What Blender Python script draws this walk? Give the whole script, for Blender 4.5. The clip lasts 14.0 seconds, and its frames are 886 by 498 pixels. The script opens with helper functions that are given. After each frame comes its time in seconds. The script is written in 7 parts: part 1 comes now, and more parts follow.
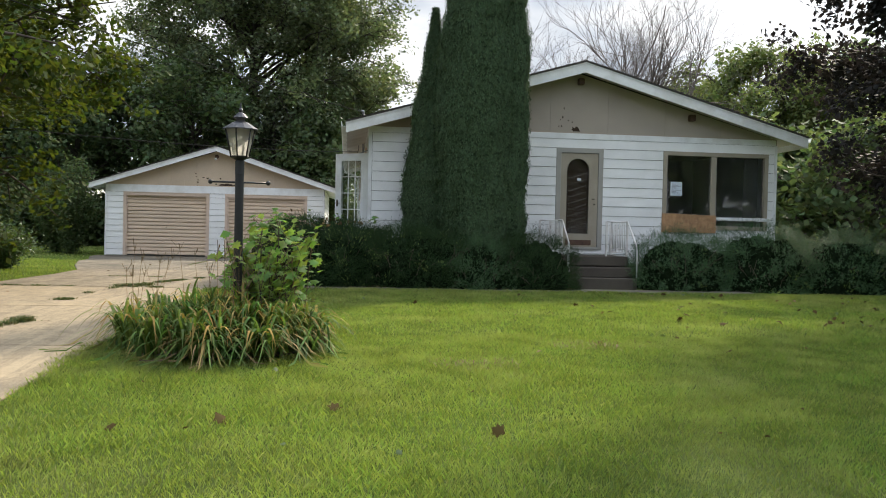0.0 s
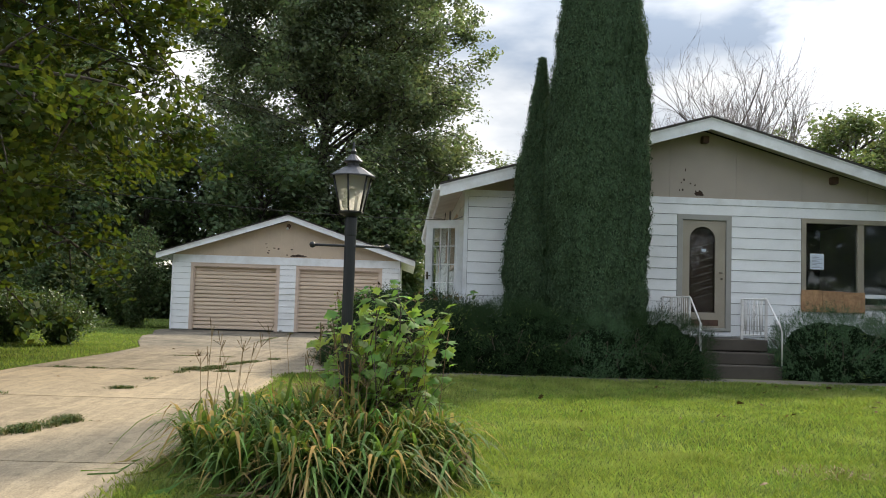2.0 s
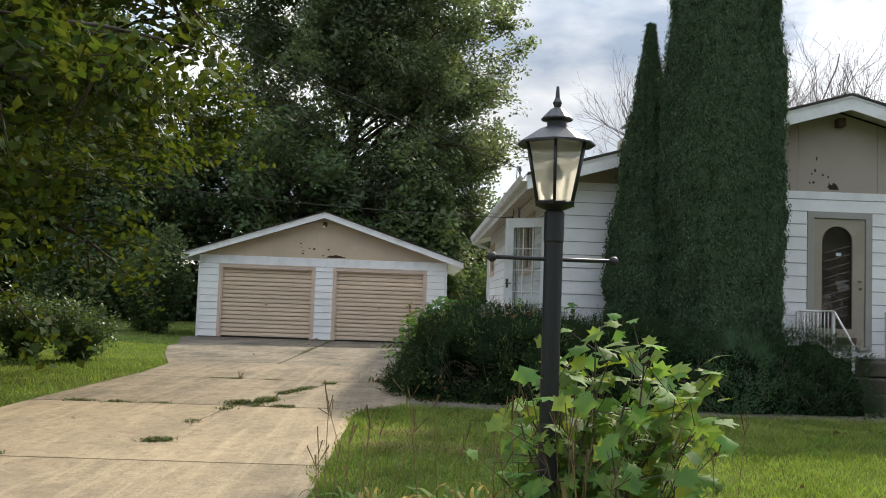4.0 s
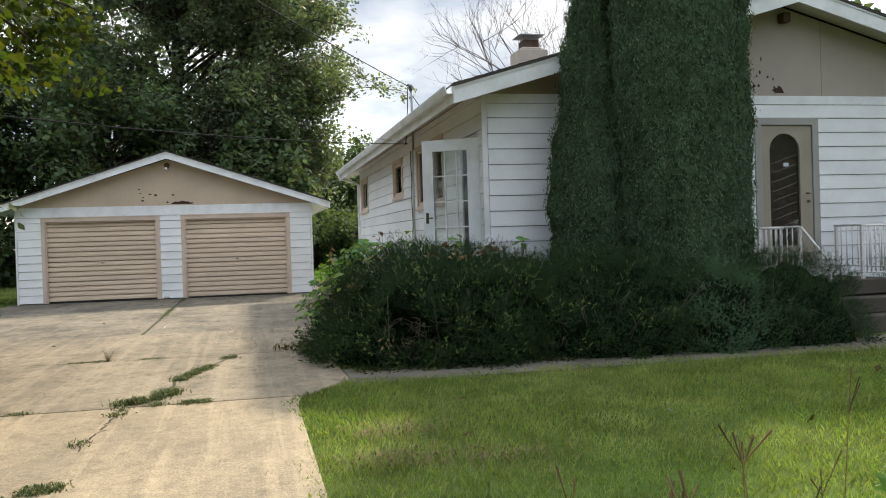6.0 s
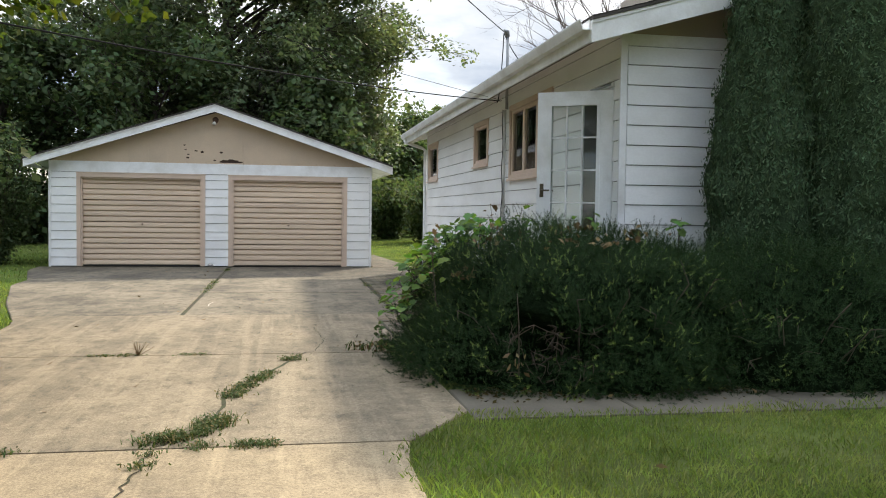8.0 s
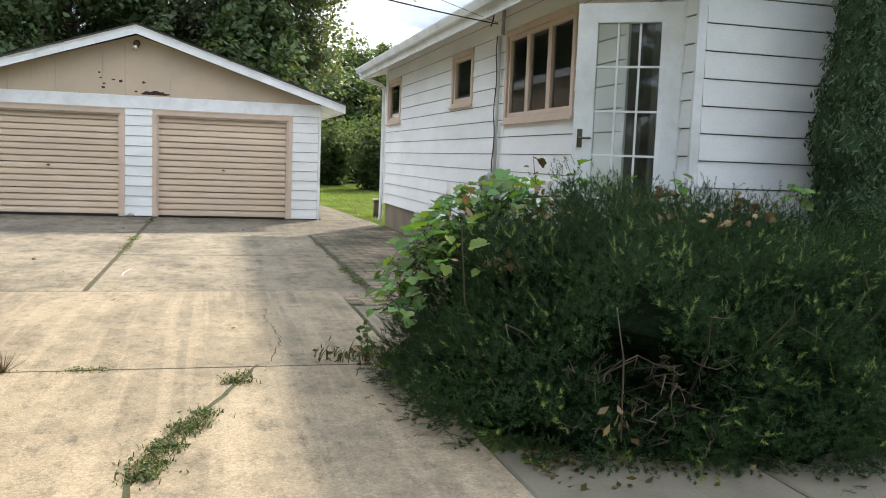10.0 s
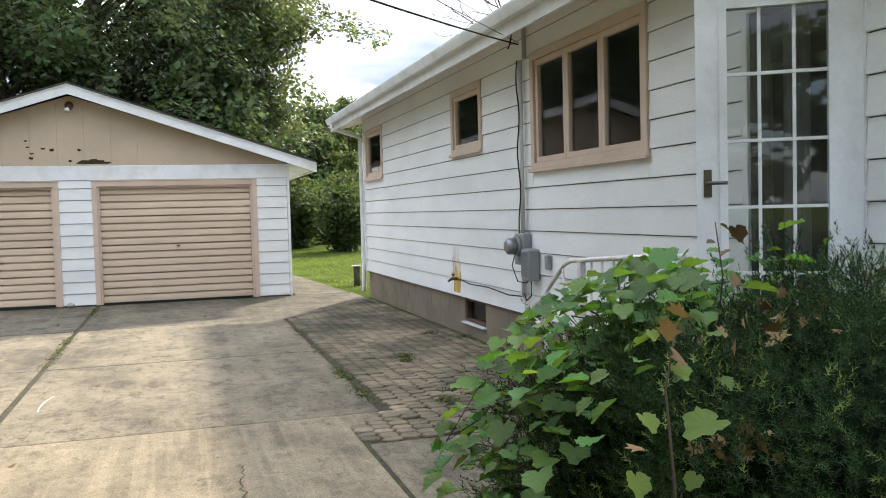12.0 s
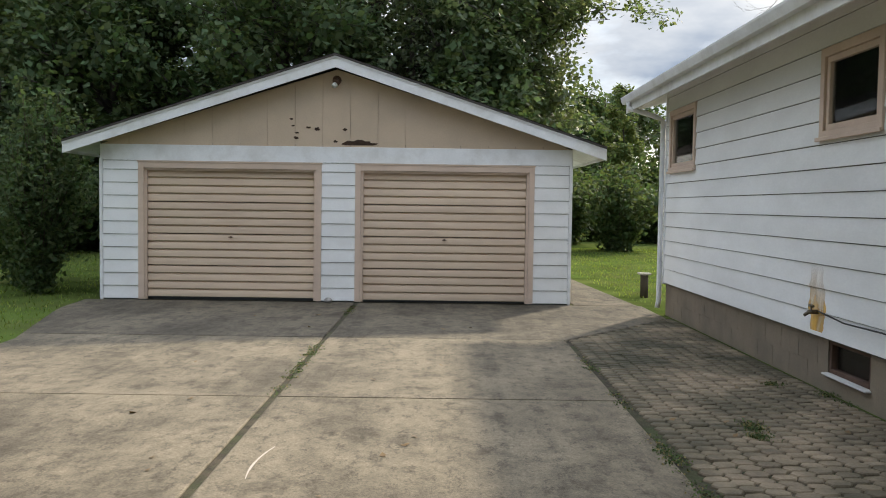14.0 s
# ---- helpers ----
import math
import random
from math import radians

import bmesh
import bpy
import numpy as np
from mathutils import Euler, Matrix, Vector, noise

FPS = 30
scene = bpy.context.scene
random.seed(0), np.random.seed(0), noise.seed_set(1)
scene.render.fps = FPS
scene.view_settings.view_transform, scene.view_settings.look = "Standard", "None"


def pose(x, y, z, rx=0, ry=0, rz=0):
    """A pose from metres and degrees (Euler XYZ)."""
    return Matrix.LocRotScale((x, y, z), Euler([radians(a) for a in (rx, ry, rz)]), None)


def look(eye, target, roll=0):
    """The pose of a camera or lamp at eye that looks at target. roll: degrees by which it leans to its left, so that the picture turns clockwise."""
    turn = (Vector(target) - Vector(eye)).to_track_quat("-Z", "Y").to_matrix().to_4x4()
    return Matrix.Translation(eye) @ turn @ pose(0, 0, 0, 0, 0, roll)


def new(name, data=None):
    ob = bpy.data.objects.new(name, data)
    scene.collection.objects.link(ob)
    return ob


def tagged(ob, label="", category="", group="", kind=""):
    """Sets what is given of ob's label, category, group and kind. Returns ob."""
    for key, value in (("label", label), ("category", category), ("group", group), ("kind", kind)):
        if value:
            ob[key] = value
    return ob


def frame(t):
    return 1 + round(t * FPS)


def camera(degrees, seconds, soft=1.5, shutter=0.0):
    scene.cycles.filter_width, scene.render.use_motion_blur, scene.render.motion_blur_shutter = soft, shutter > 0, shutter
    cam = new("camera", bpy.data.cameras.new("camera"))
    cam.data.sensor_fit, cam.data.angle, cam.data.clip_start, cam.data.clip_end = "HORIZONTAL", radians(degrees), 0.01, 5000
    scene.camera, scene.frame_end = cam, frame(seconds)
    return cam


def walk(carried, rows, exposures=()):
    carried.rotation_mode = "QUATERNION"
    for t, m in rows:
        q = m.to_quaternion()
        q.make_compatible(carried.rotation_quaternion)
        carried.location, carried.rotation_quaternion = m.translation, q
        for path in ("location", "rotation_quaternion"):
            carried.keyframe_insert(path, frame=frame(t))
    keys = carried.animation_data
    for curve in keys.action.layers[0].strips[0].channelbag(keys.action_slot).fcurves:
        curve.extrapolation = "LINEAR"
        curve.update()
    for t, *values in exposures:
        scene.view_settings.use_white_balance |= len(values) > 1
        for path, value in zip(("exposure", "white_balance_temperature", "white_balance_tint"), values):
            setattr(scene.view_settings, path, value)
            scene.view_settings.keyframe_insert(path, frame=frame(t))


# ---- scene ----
cam = camera(54.3, 14.0, soft=1.0)
PATH = [
    (0, (-0.17, 0.217, 1.455), (0.052, 2.205, 1.415), 1.3),
    (0.5, (-0.319, 0.56, 1.388), (-0.196, 2.555, 1.306), -0.7),
    (1, (-0.453, 1.133, 1.365), (-0.423, 3.132, 1.323), -1.2),
    (1.5, (-0.636, 1.696, 1.413), (-0.551, 3.693, 1.473), 0.8),
    (2, (-0.772, 2.34, 1.484), (-0.689, 4.334, 1.611), 1.8),
    (2.5, (-0.963, 2.876, 1.535), (-0.926, 4.871, 1.679), 2.9),
    (2.7, (-1.041, 3.14, 1.551), (-1.022, 5.135, 1.691), 2.8),
    (5, (-2.338, 5.918, 1.726), (-2.158, 7.909, 1.792), -1.3),
    (5.5, (-2.593, 6.47, 1.678), (-2.239, 8.438, 1.672), -2.0),
    (6, (-2.761, 7.142, 1.71), (-2.312, 9.091, 1.689), -1.8),
    (6.5, (-2.863, 7.733, 1.699), (-2.497, 9.699, 1.723), -0.6),
    (7, (-2.921, 8.338, 1.728), (-2.586, 10.309, 1.72), 1.5),
    (7.5, (-2.98, 8.977, 1.746), (-2.618, 10.944, 1.711), 1.5),
    (8, (-3.037, 9.562, 1.748), (-2.675, 11.527, 1.665), 0.8),
    (8.2, (-3.062, 9.838, 1.753), (-2.664, 11.794, 1.642), 0.9),
    (10.3, (-3.133, 12.395, 1.818), (-2.602, 14.312, 1.61), 1.8),
    (10.5, (-3.154, 12.628, 1.854), (-2.607, 14.546, 1.699), 1.2),
    (11, (-3.123, 13.251, 1.911), (-2.56, 15.167, 1.808), 0.3),
    (11.5, (-3.093, 13.872, 1.89), (-2.485, 15.776, 1.804), -1.2),
    (12, (-2.99, 14.487, 1.898), (-2.399, 16.396, 1.809), -1.5),
    (12.5, (-2.941, 15.134, 1.906), (-2.495, 17.078, 1.765), -0.2),
    (13, (-2.941, 15.755, 1.925), (-2.688, 17.735, 1.787), 0.3),
    (13.5, (-3.019, 16.37, 1.94), (-2.93, 18.367, 1.881), 1.0),
    (14, (-2.997, 17.01, 1.936), (-2.991, 19.007, 1.836), 0.8),
]
EXPOSURE = [(0.0, 0.98), (1.0, 1.22), (2.5, 0.84), (5.4, 0.82), (6.0, 1.06), (6.5, 0.8), (7.0, 0.84), (8.0, 1.14), (10.5, 1.56), (12.5, 1.42), (13.2, 1.2), (14.0, 0.84)]
walk(cam, [(t, look(eye, target, roll)) for t, eye, target, roll in PATH], EXPOSURE)

SUN = Vector((0.71, 1.07, 0.92)).normalized()


def sky_and_sun():
    w = bpy.data.worlds.new("sky")
    scene.world = w
    w.use_nodes = True
    n, l = w.node_tree.nodes, w.node_tree.links
    n.clear()
    out = n.new("ShaderNodeOutputWorld")
    bg = n.new("ShaderNodeBackground")
    bg.inputs["Strength"].default_value = 0.1
    sky = n.new("ShaderNodeTexSky")
    sky.sky_type = "NISHITA"
    sky.sun_disc = False
    sky.sun_elevation = math.asin(SUN.z)
    sky.sun_rotation = math.atan2(SUN.x, SUN.y)
    tc = n.new("ShaderNodeTexCoord")
    mp = n.new("ShaderNodeMapping")
    mp.inputs["Scale"].default_value = (1.0, 1.0, 2.6)
    no = n.new("ShaderNodeTexNoise")
    no.inputs["Scale"].default_value = 2.3
    no.inputs["Detail"].default_value = 7
    no.inputs["Roughness"].default_value = 0.55
    cover = n.new("ShaderNodeMapRange")
    cover.inputs[1].default_value, cover.inputs[2].default_value = 0.33, 0.52
    no2 = n.new("ShaderNodeTexNoise")
    no2.inputs["Scale"].default_value = 3.4
    no2.inputs["Detail"].default_value = 6
    shade = n.new("ShaderNodeValToRGB")
    shade.color_ramp.elements[0].position, shade.color_ramp.elements[0].color = 0.4, (2.2, 2.65, 3.35, 1)
    shade.color_ramp.elements[1].position, shade.color_ramp.elements[1].color = 0.6, (5.8, 5.86, 5.92, 1)
    mix = n.new("ShaderNodeMix")
    mix.data_type = "RGBA"
    l.new(tc.outputs["Generated"], mp.inputs["Vector"])
    l.new(mp.outputs[0], no.inputs["Vector"])
    l.new(mp.outputs[0], no2.inputs["Vector"])
    l.new(no.outputs[0], cover.inputs[0])
    l.new(no2.outputs[0], shade.inputs[0])
    l.new(cover.outputs[0], mix.inputs[0])
    l.new(sky.outputs[0], mix.inputs[6])
    l.new(shade.outputs[0], mix.inputs[7])
    # an overcast sky is brighter overhead than near the horizon
    sep = n.new("ShaderNodeSeparateXYZ")
    l.new(tc.outputs["Generated"], sep.inputs[0])
    lift = n.new("ShaderNodeMapRange")
    lift.inputs[1].default_value, lift.inputs[2].default_value = 0.25, 1.0
    lift.inputs[3].default_value, lift.inputs[4].default_value = 1.0, 3.3
    l.new(sep.outputs[2], lift.inputs[0])
    boost = n.new("ShaderNodeVectorMath")
    boost.operation = "SCALE"
    l.new(mix.outputs[2], boost.inputs[0])
    l.new(lift.outputs[0], boost.inputs["Scale"])
    l.new(boost.outputs[0], bg.inputs["Color"])
    l.new(bg.outputs[0], out.inputs["Surface"])
    s = bpy.data.lights.new("sun", "SUN")
    s.energy, s.angle, s.color = 2.9, radians(3.0), (1.0, 0.89, 0.71)
    o = new("sun", s)
    o.matrix_world = look(SUN * 60, (0, 0, 0))


sky_and_sun()

# ---- materials ----
MATS = {}


def material(name, color, rough=0.7, var=0.15, scale=6.0, fine=60.0, bump=0.15, metal=0.0, stain=None, stain_amt=0.0, stain_scale=1.2, obj_var=0.0, island_var=0.0, stretch=(1, 1, 1), spec=0.4, world=False, stain_at=(0.45, 0.68)):
    m = bpy.data.materials.new(name)
    m.use_nodes = True
    n, l = m.node_tree.nodes, m.node_tree.links
    p = n["Principled BSDF"]
    p.inputs["Roughness"].default_value, p.inputs["Metallic"].default_value = rough, metal
    p.inputs["Specular IOR Level"].default_value = spec
    tc, mp = n.new("ShaderNodeTexCoord"), n.new("ShaderNodeMapping")
    mp.inputs["Scale"].default_value = stretch
    if world:
        l.new(n.new("ShaderNodeNewGeometry").outputs["Position"], mp.inputs["Vector"])
    else:
        l.new(tc.outputs["Object"], mp.inputs["Vector"])

    def noise_tex(sc, detail=5):
        t = n.new("ShaderNodeTexNoise")
        t.inputs["Scale"].default_value, t.inputs["Detail"].default_value = sc, detail
        l.new(mp.outputs[0], t.inputs["Vector"])
        return t

    def mul(a, b):
        x = n.new("ShaderNodeMath")
        x.operation = "MULTIPLY"
        for i, v in enumerate((a, b)):
            if isinstance(v, (int, float)):
                x.inputs[i].default_value = v
            else:
                l.new(v, x.inputs[i])
        return x.outputs[0]

    def span(v, a, b, lo=0.0, hi=1.0):
        x = n.new("ShaderNodeMapRange")
        for i, q in enumerate((a, b, lo, hi)):
            x.inputs[i + 1].default_value = q
        l.new(v, x.inputs[0])
        return x.outputs[0]

    big, small = noise_tex(scale), noise_tex(fine, 8)
    v = mul(span(big.outputs[0], 0.3, 0.7, 1 - var, 1 + var), span(small.outputs[0], 0.3, 0.7, 1 - var * 0.6, 1 + var * 0.6))
    if obj_var:
        oi = n.new("ShaderNodeObjectInfo")
        v = mul(v, span(oi.outputs["Random"], 0, 1, 1 - obj_var, 1 + obj_var))
    if island_var:
        ge = n.new("ShaderNodeNewGeometry")
        v = mul(v, span(ge.outputs["Random Per Island"], 0, 1, 1 - island_var, 1 + island_var))
    hsv = n.new("ShaderNodeHueSaturation")
    hsv.inputs["Color"].default_value = (*color, 1)
    l.new(v, hsv.inputs["Value"])
    col = hsv.outputs[0]
    if stain:
        st = noise_tex(stain_scale, 9)
        st.inputs["Roughness"].default_value = 0.65
        mx = n.new("ShaderNodeMix")
        mx.data_type = "RGBA"
        l.new(mul(span(st.outputs[0], *stain_at), stain_amt), mx.inputs[0])
        l.new(col, mx.inputs[6])
        mx.inputs[7].default_value = (*stain, 1)
        col = mx.outputs[2]
    l.new(col, p.inputs["Base Color"])
    if bump:
        b = n.new("ShaderNodeBump")
        b.inputs["Strength"].default_value, b.inputs["Distance"].default_value = bump, 0.01
        l.new(small.outputs[0], b.inputs["Height"])
        l.new(b.outputs[0], p.inputs["Normal"])
    MATS[name] = m
    return m


def concrete(name, pale, dark, amount, tyre=0.14):
    """Weathered concrete: blotches, tyre streaks along the drive, grit and pits."""
    m = bpy.data.materials.new(name)
    m.use_nodes = True
    n, l = m.node_tree.nodes, m.node_tree.links
    p = n["Principled BSDF"]
    p.inputs["Roughness"].default_value = 0.9
    p.inputs["Specular IOR Level"].default_value = 0.25
    tc = n.new("ShaderNodeTexCoord")

    def tex(scale, detail, rough, stretch, lo, hi, a, b):
        mp, t, r = n.new("ShaderNodeMapping"), n.new("ShaderNodeTexNoise"), n.new("ShaderNodeMapRange")
        mp.inputs["Scale"].default_value = stretch
        t.inputs["Scale"].default_value, t.inputs["Detail"].default_value, t.inputs["Roughness"].default_value = scale, detail, rough
        for i, q in enumerate((lo, hi, a, b)):
            r.inputs[i + 1].default_value = q
        l.new(tc.outputs["Object"], mp.inputs["Vector"])
        l.new(mp.outputs[0], t.inputs["Vector"])
        l.new(t.outputs[0], r.inputs[0])
        return r.outputs[0], t

    def math_node(op, a, b):
        x = n.new("ShaderNodeMath")
        x.operation, x.use_clamp = op, False
        for i, v in enumerate((a, b)):
            if isinstance(v, float):
                x.inputs[i].default_value = v
            else:
                l.new(v, x.inputs[i])
        return x.outputs[0]

    def blend(fac, a, b):
        x = n.new("ShaderNodeMix")
        x.data_type = "RGBA"
        l.new(fac, x.inputs[0])
        for i, v in ((6, a), (7, b)):
            if isinstance(v, tuple):
                x.inputs[i].default_value = (*v, 1)
            else:
                l.new(v, x.inputs[i])
        return x.outputs[2]

    big, _ = tex(0.8, 9, 0.7, (1.4, 0.8, 1), 0.42, 0.66, 0.0, amount)
    mid, _ = tex(2.4, 10, 0.75, (1.1, 0.8, 1), 0.5, 0.64, 0.0, amount * 0.75)
    scuff, _ = tex(7.0, 12, 0.85, (1.3, 0.7, 1), 0.51, 0.6, 0.0, amount * 0.8)
    streak, _ = tex(7.5, 8, 0.6, (1, 0.035, 1), 0.51, 0.6, 0.0, tyre)
    grit, g = tex(70.0, 7, 0.85, (1, 1, 1), 0.32, 0.68, 0.5, 1.42)
    soft, _ = tex(9.0, 6, 0.7, (1, 1, 1), 0.3, 0.7, 0.85, 1.13)
    pits, _ = tex(160.0, 2, 0.5, (1, 1, 1), 0.66, 0.74, 1.0, 0.55)
    col = blend(big, pale, dark)
    col = blend(mid, col, tuple(c * 0.8 for c in dark))
    col = blend(scuff, col, tuple(c * 0.75 for c in dark))
    col = blend(streak, col, tuple(min(1.0, c * 1.3) for c in pale))
    oi = n.new("ShaderNodeObjectInfo")
    orr = n.new("ShaderNodeMapRange")
    orr.inputs[3].default_value, orr.inputs[4].default_value = 0.92, 1.08
    l.new(oi.outputs["Random"], orr.inputs[0])
    hsv = n.new("ShaderNodeHueSaturation")
    l.new(col, hsv.inputs["Color"])
    l.new(math_node("MULTIPLY", math_node("MULTIPLY", grit, soft), math_node("MULTIPLY", pits, orr.outputs[0])), hsv.inputs["Value"])
    l.new(hsv.outputs[0], p.inputs["Base Color"])
    b = n.new("ShaderNodeBump")
    b.inputs["Strength"].default_value, b.inputs["Distance"].default_value = 0.35, 0.006
    l.new(g.outputs[0], b.inputs["Height"])
    l.new(b.outputs[0], p.inputs["Normal"])
    return m


def worn_overlay(name, color, lo, hi, scale, stretch, top, fade):
    """A stain that breaks up into streaks and thins out towards its top."""
    m = bpy.data.materials.new(name)
    m.use_nodes = True
    n, l = m.node_tree.nodes, m.node_tree.links
    p = n["Principled BSDF"]
    p.inputs["Base Color"].default_value, p.inputs["Roughness"].default_value = (*color, 1), 0.8
    tc, mp, t, r, sx, h, mu = (n.new(k) for k in ("ShaderNodeTexCoord", "ShaderNodeMapping", "ShaderNodeTexNoise", "ShaderNodeMapRange", "ShaderNodeSeparateXYZ", "ShaderNodeMapRange", "ShaderNodeMath"))
    mp.inputs["Scale"].default_value = stretch
    t.inputs["Scale"].default_value, t.inputs["Detail"].default_value = scale, 6
    r.inputs[1].default_value, r.inputs[2].default_value = lo, hi
    h.inputs[1].default_value, h.inputs[2].default_value = top, fade
    mu.operation = "MULTIPLY"
    l.new(tc.outputs["Object"], mp.inputs["Vector"])
    l.new(mp.outputs[0], t.inputs["Vector"])
    l.new(t.outputs[0], r.inputs[0])
    l.new(tc.outputs["Object"], sx.inputs[0])
    l.new(sx.outputs[2], h.inputs[0])
    l.new(r.outputs[0], mu.inputs[0])
    l.new(h.outputs[0], mu.inputs[1])
    l.new(mu.outputs[0], p.inputs["Alpha"])
    return m


def leaf_material(name, color, trans=(0.2, 0.32, 0.03), amount=0.4, var=0.35, rough=0.5, hue=0.03, dead=None, dead_amt=0.0, patch=None, spec=0.35):
    m = bpy.data.materials.new(name)
    m.use_nodes = True
    n, l = m.node_tree.nodes, m.node_tree.links
    p = n["Principled BSDF"]
    p.inputs["Roughness"].default_value = rough
    p.inputs["Specular IOR Level"].default_value = spec
    ge = n.new("ShaderNodeNewGeometry")
    hsv = n.new("ShaderNodeHueSaturation")
    hsv.inputs["Color"].default_value = (*color, 1)
    mr = n.new("ShaderNodeMapRange")
    mr.inputs[3].default_value, mr.inputs[4].default_value = 1 - var, 1 + var
    l.new(ge.outputs["Random Per Island"], mr.inputs[0])
    l.new(mr.outputs[0], hsv.inputs["Value"])
    wn = n.new("ShaderNodeTexWhiteNoise")
    wn.noise_dimensions = "1D"
    l.new(ge.outputs["Random Per Island"], wn.inputs["W"])
    hr = n.new("ShaderNodeMapRange")
    hr.inputs[3].default_value, hr.inputs[4].default_value = 0.5 - hue, 0.5 + hue
    l.new(wn.outputs["Value"], hr.inputs[0])
    l.new(hr.outputs[0], hsv.inputs["Hue"])
    col = hsv.outputs[0]
    if patch:
        tc = n.new("ShaderNodeTexCoord")
        mask = None
        for sc, lo, hi in ((0.8, 0.44, 0.64), (3.5, 0.45, 0.64)):
            pn = n.new("ShaderNodeTexNoise")
            pn.inputs["Scale"].default_value, pn.inputs["Detail"].default_value = sc, 4
            l.new(tc.outputs["Object"], pn.inputs["Vector"])
            pr = n.new("ShaderNodeMapRange")
            pr.inputs[1].default_value, pr.inputs[2].default_value, pr.inputs[4].default_value = lo, hi, 0.75
            l.new(pn.outputs[0], pr.inputs[0])
            if mask is None:
                mask = pr.outputs[0]
            else:
                am = n.new("ShaderNodeMath")
                am.use_clamp = True
                l.new(mask, am.inputs[0])
                mm = n.new("ShaderNodeMath")
                mm.operation = "MULTIPLY"
                mm.inputs[1].default_value = 0.5
                l.new(pr.outputs[0], mm.inputs[0])
                l.new(mm.outputs[0], am.inputs[1])
                mask = am.outputs[0]
        px = n.new("ShaderNodeMix")
        px.data_type = "RGBA"
        l.new(mask, px.inputs[0])
        l.new(col, px.inputs[6])
        px.inputs[7].default_value = (*patch, 1)
        tn = n.new("ShaderNodeTexNoise")
        tn.inputs["Scale"].default_value, tn.inputs["Detail"].default_value = 2.4, 5
        l.new(tc.outputs["Object"], tn.inputs["Vector"])
        tr0 = n.new("ShaderNodeMapRange")
        for i, q in enumerate((0.36, 0.64, 0.45, 1.45)):
            tr0.inputs[i + 1].default_value = q
        l.new(tn.outputs[0], tr0.inputs[0])
        tone = n.new("ShaderNodeHueSaturation")
        l.new(tr0.outputs[0], tone.inputs["Value"])
        l.new(px.outputs[2], tone.inputs["Color"])
        col = tone.outputs[0]
    if dead:
        gt = n.new("ShaderNodeMath")
        gt.operation = "LESS_THAN"
        gt.inputs[1].default_value = dead_amt
        wn2 = n.new("ShaderNodeTexWhiteNoise")
        wn2.noise_dimensions = "1D"
        ad = n.new("ShaderNodeMath")
        ad.inputs[1].default_value = 7.31
        l.new(ge.outputs["Random Per Island"], ad.inputs[0])
        l.new(ad.outputs[0], wn2.inputs["W"])
        l.new(wn2.outputs["Value"], gt.inputs[0])
        mx = n.new("ShaderNodeMix")
        mx.data_type = "RGBA"
        l.new(gt.outputs[0], mx.inputs[0])
        l.new(col, mx.inputs[6])
        mx.inputs[7].default_value = (*dead, 1)
        col = mx.outputs[2]
    l.new(col, p.inputs["Base Color"])
    if amount:
        tr = n.new("ShaderNodeBsdfTranslucent")
        h2 = n.new("ShaderNodeHueSaturation")
        h2.inputs["Color"].default_value = (*trans, 1)
        l.new(mr.outputs[0], h2.inputs["Value"])
        l.new(hr.outputs[0], h2.inputs["Hue"])
        l.new(h2.outputs[0], tr.inputs["Color"])
        ms = n.new("ShaderNodeMixShader")
        ms.inputs[0].default_value = amount
        l.new(p.outputs[0], ms.inputs[1])
        l.new(tr.outputs[0], ms.inputs[2])
        l.new(ms.outputs[0], n["Material Output"].inputs["Surface"])
    MATS[name] = m
    return m


def glass_material(name, tint=(0.9, 0.93, 0.92), rough=0.0, cloudy=0.0):
    m = bpy.data.materials.new(name)
    m.use_nodes = True
    n, l = m.node_tree.nodes, m.node_tree.links
    tr, gl, fr, ms = n.new("ShaderNodeBsdfTransparent"), n.new("ShaderNodeBsdfGlossy"), n.new("ShaderNodeFresnel"), n.new("ShaderNodeMixShader")
    tr.inputs["Color"].default_value = (*tint, 1)
    gl.inputs["Roughness"].default_value = rough
    fr.inputs["IOR"].default_value = 1.55
    l.new(fr.outputs[0], ms.inputs[0])
    if cloudy:
        tl, mc = n.new("ShaderNodeBsdfTranslucent"), n.new("ShaderNodeMixShader")
        tl.inputs["Color"].default_value = (0.8, 0.79, 0.74, 1)
        mc.inputs[0].default_value = cloudy
        l.new(tr.outputs[0], mc.inputs[1])
        l.new(tl.outputs[0], mc.inputs[2])
        l.new(mc.outputs[0], ms.inputs[1])
    else:
        l.new(tr.outputs[0], ms.inputs[1])
    l.new(gl.outputs[0], ms.inputs[2])
    l.new(ms.outputs[0], n["Material Output"].inputs["Surface"])
    MATS[name] = m
    return m


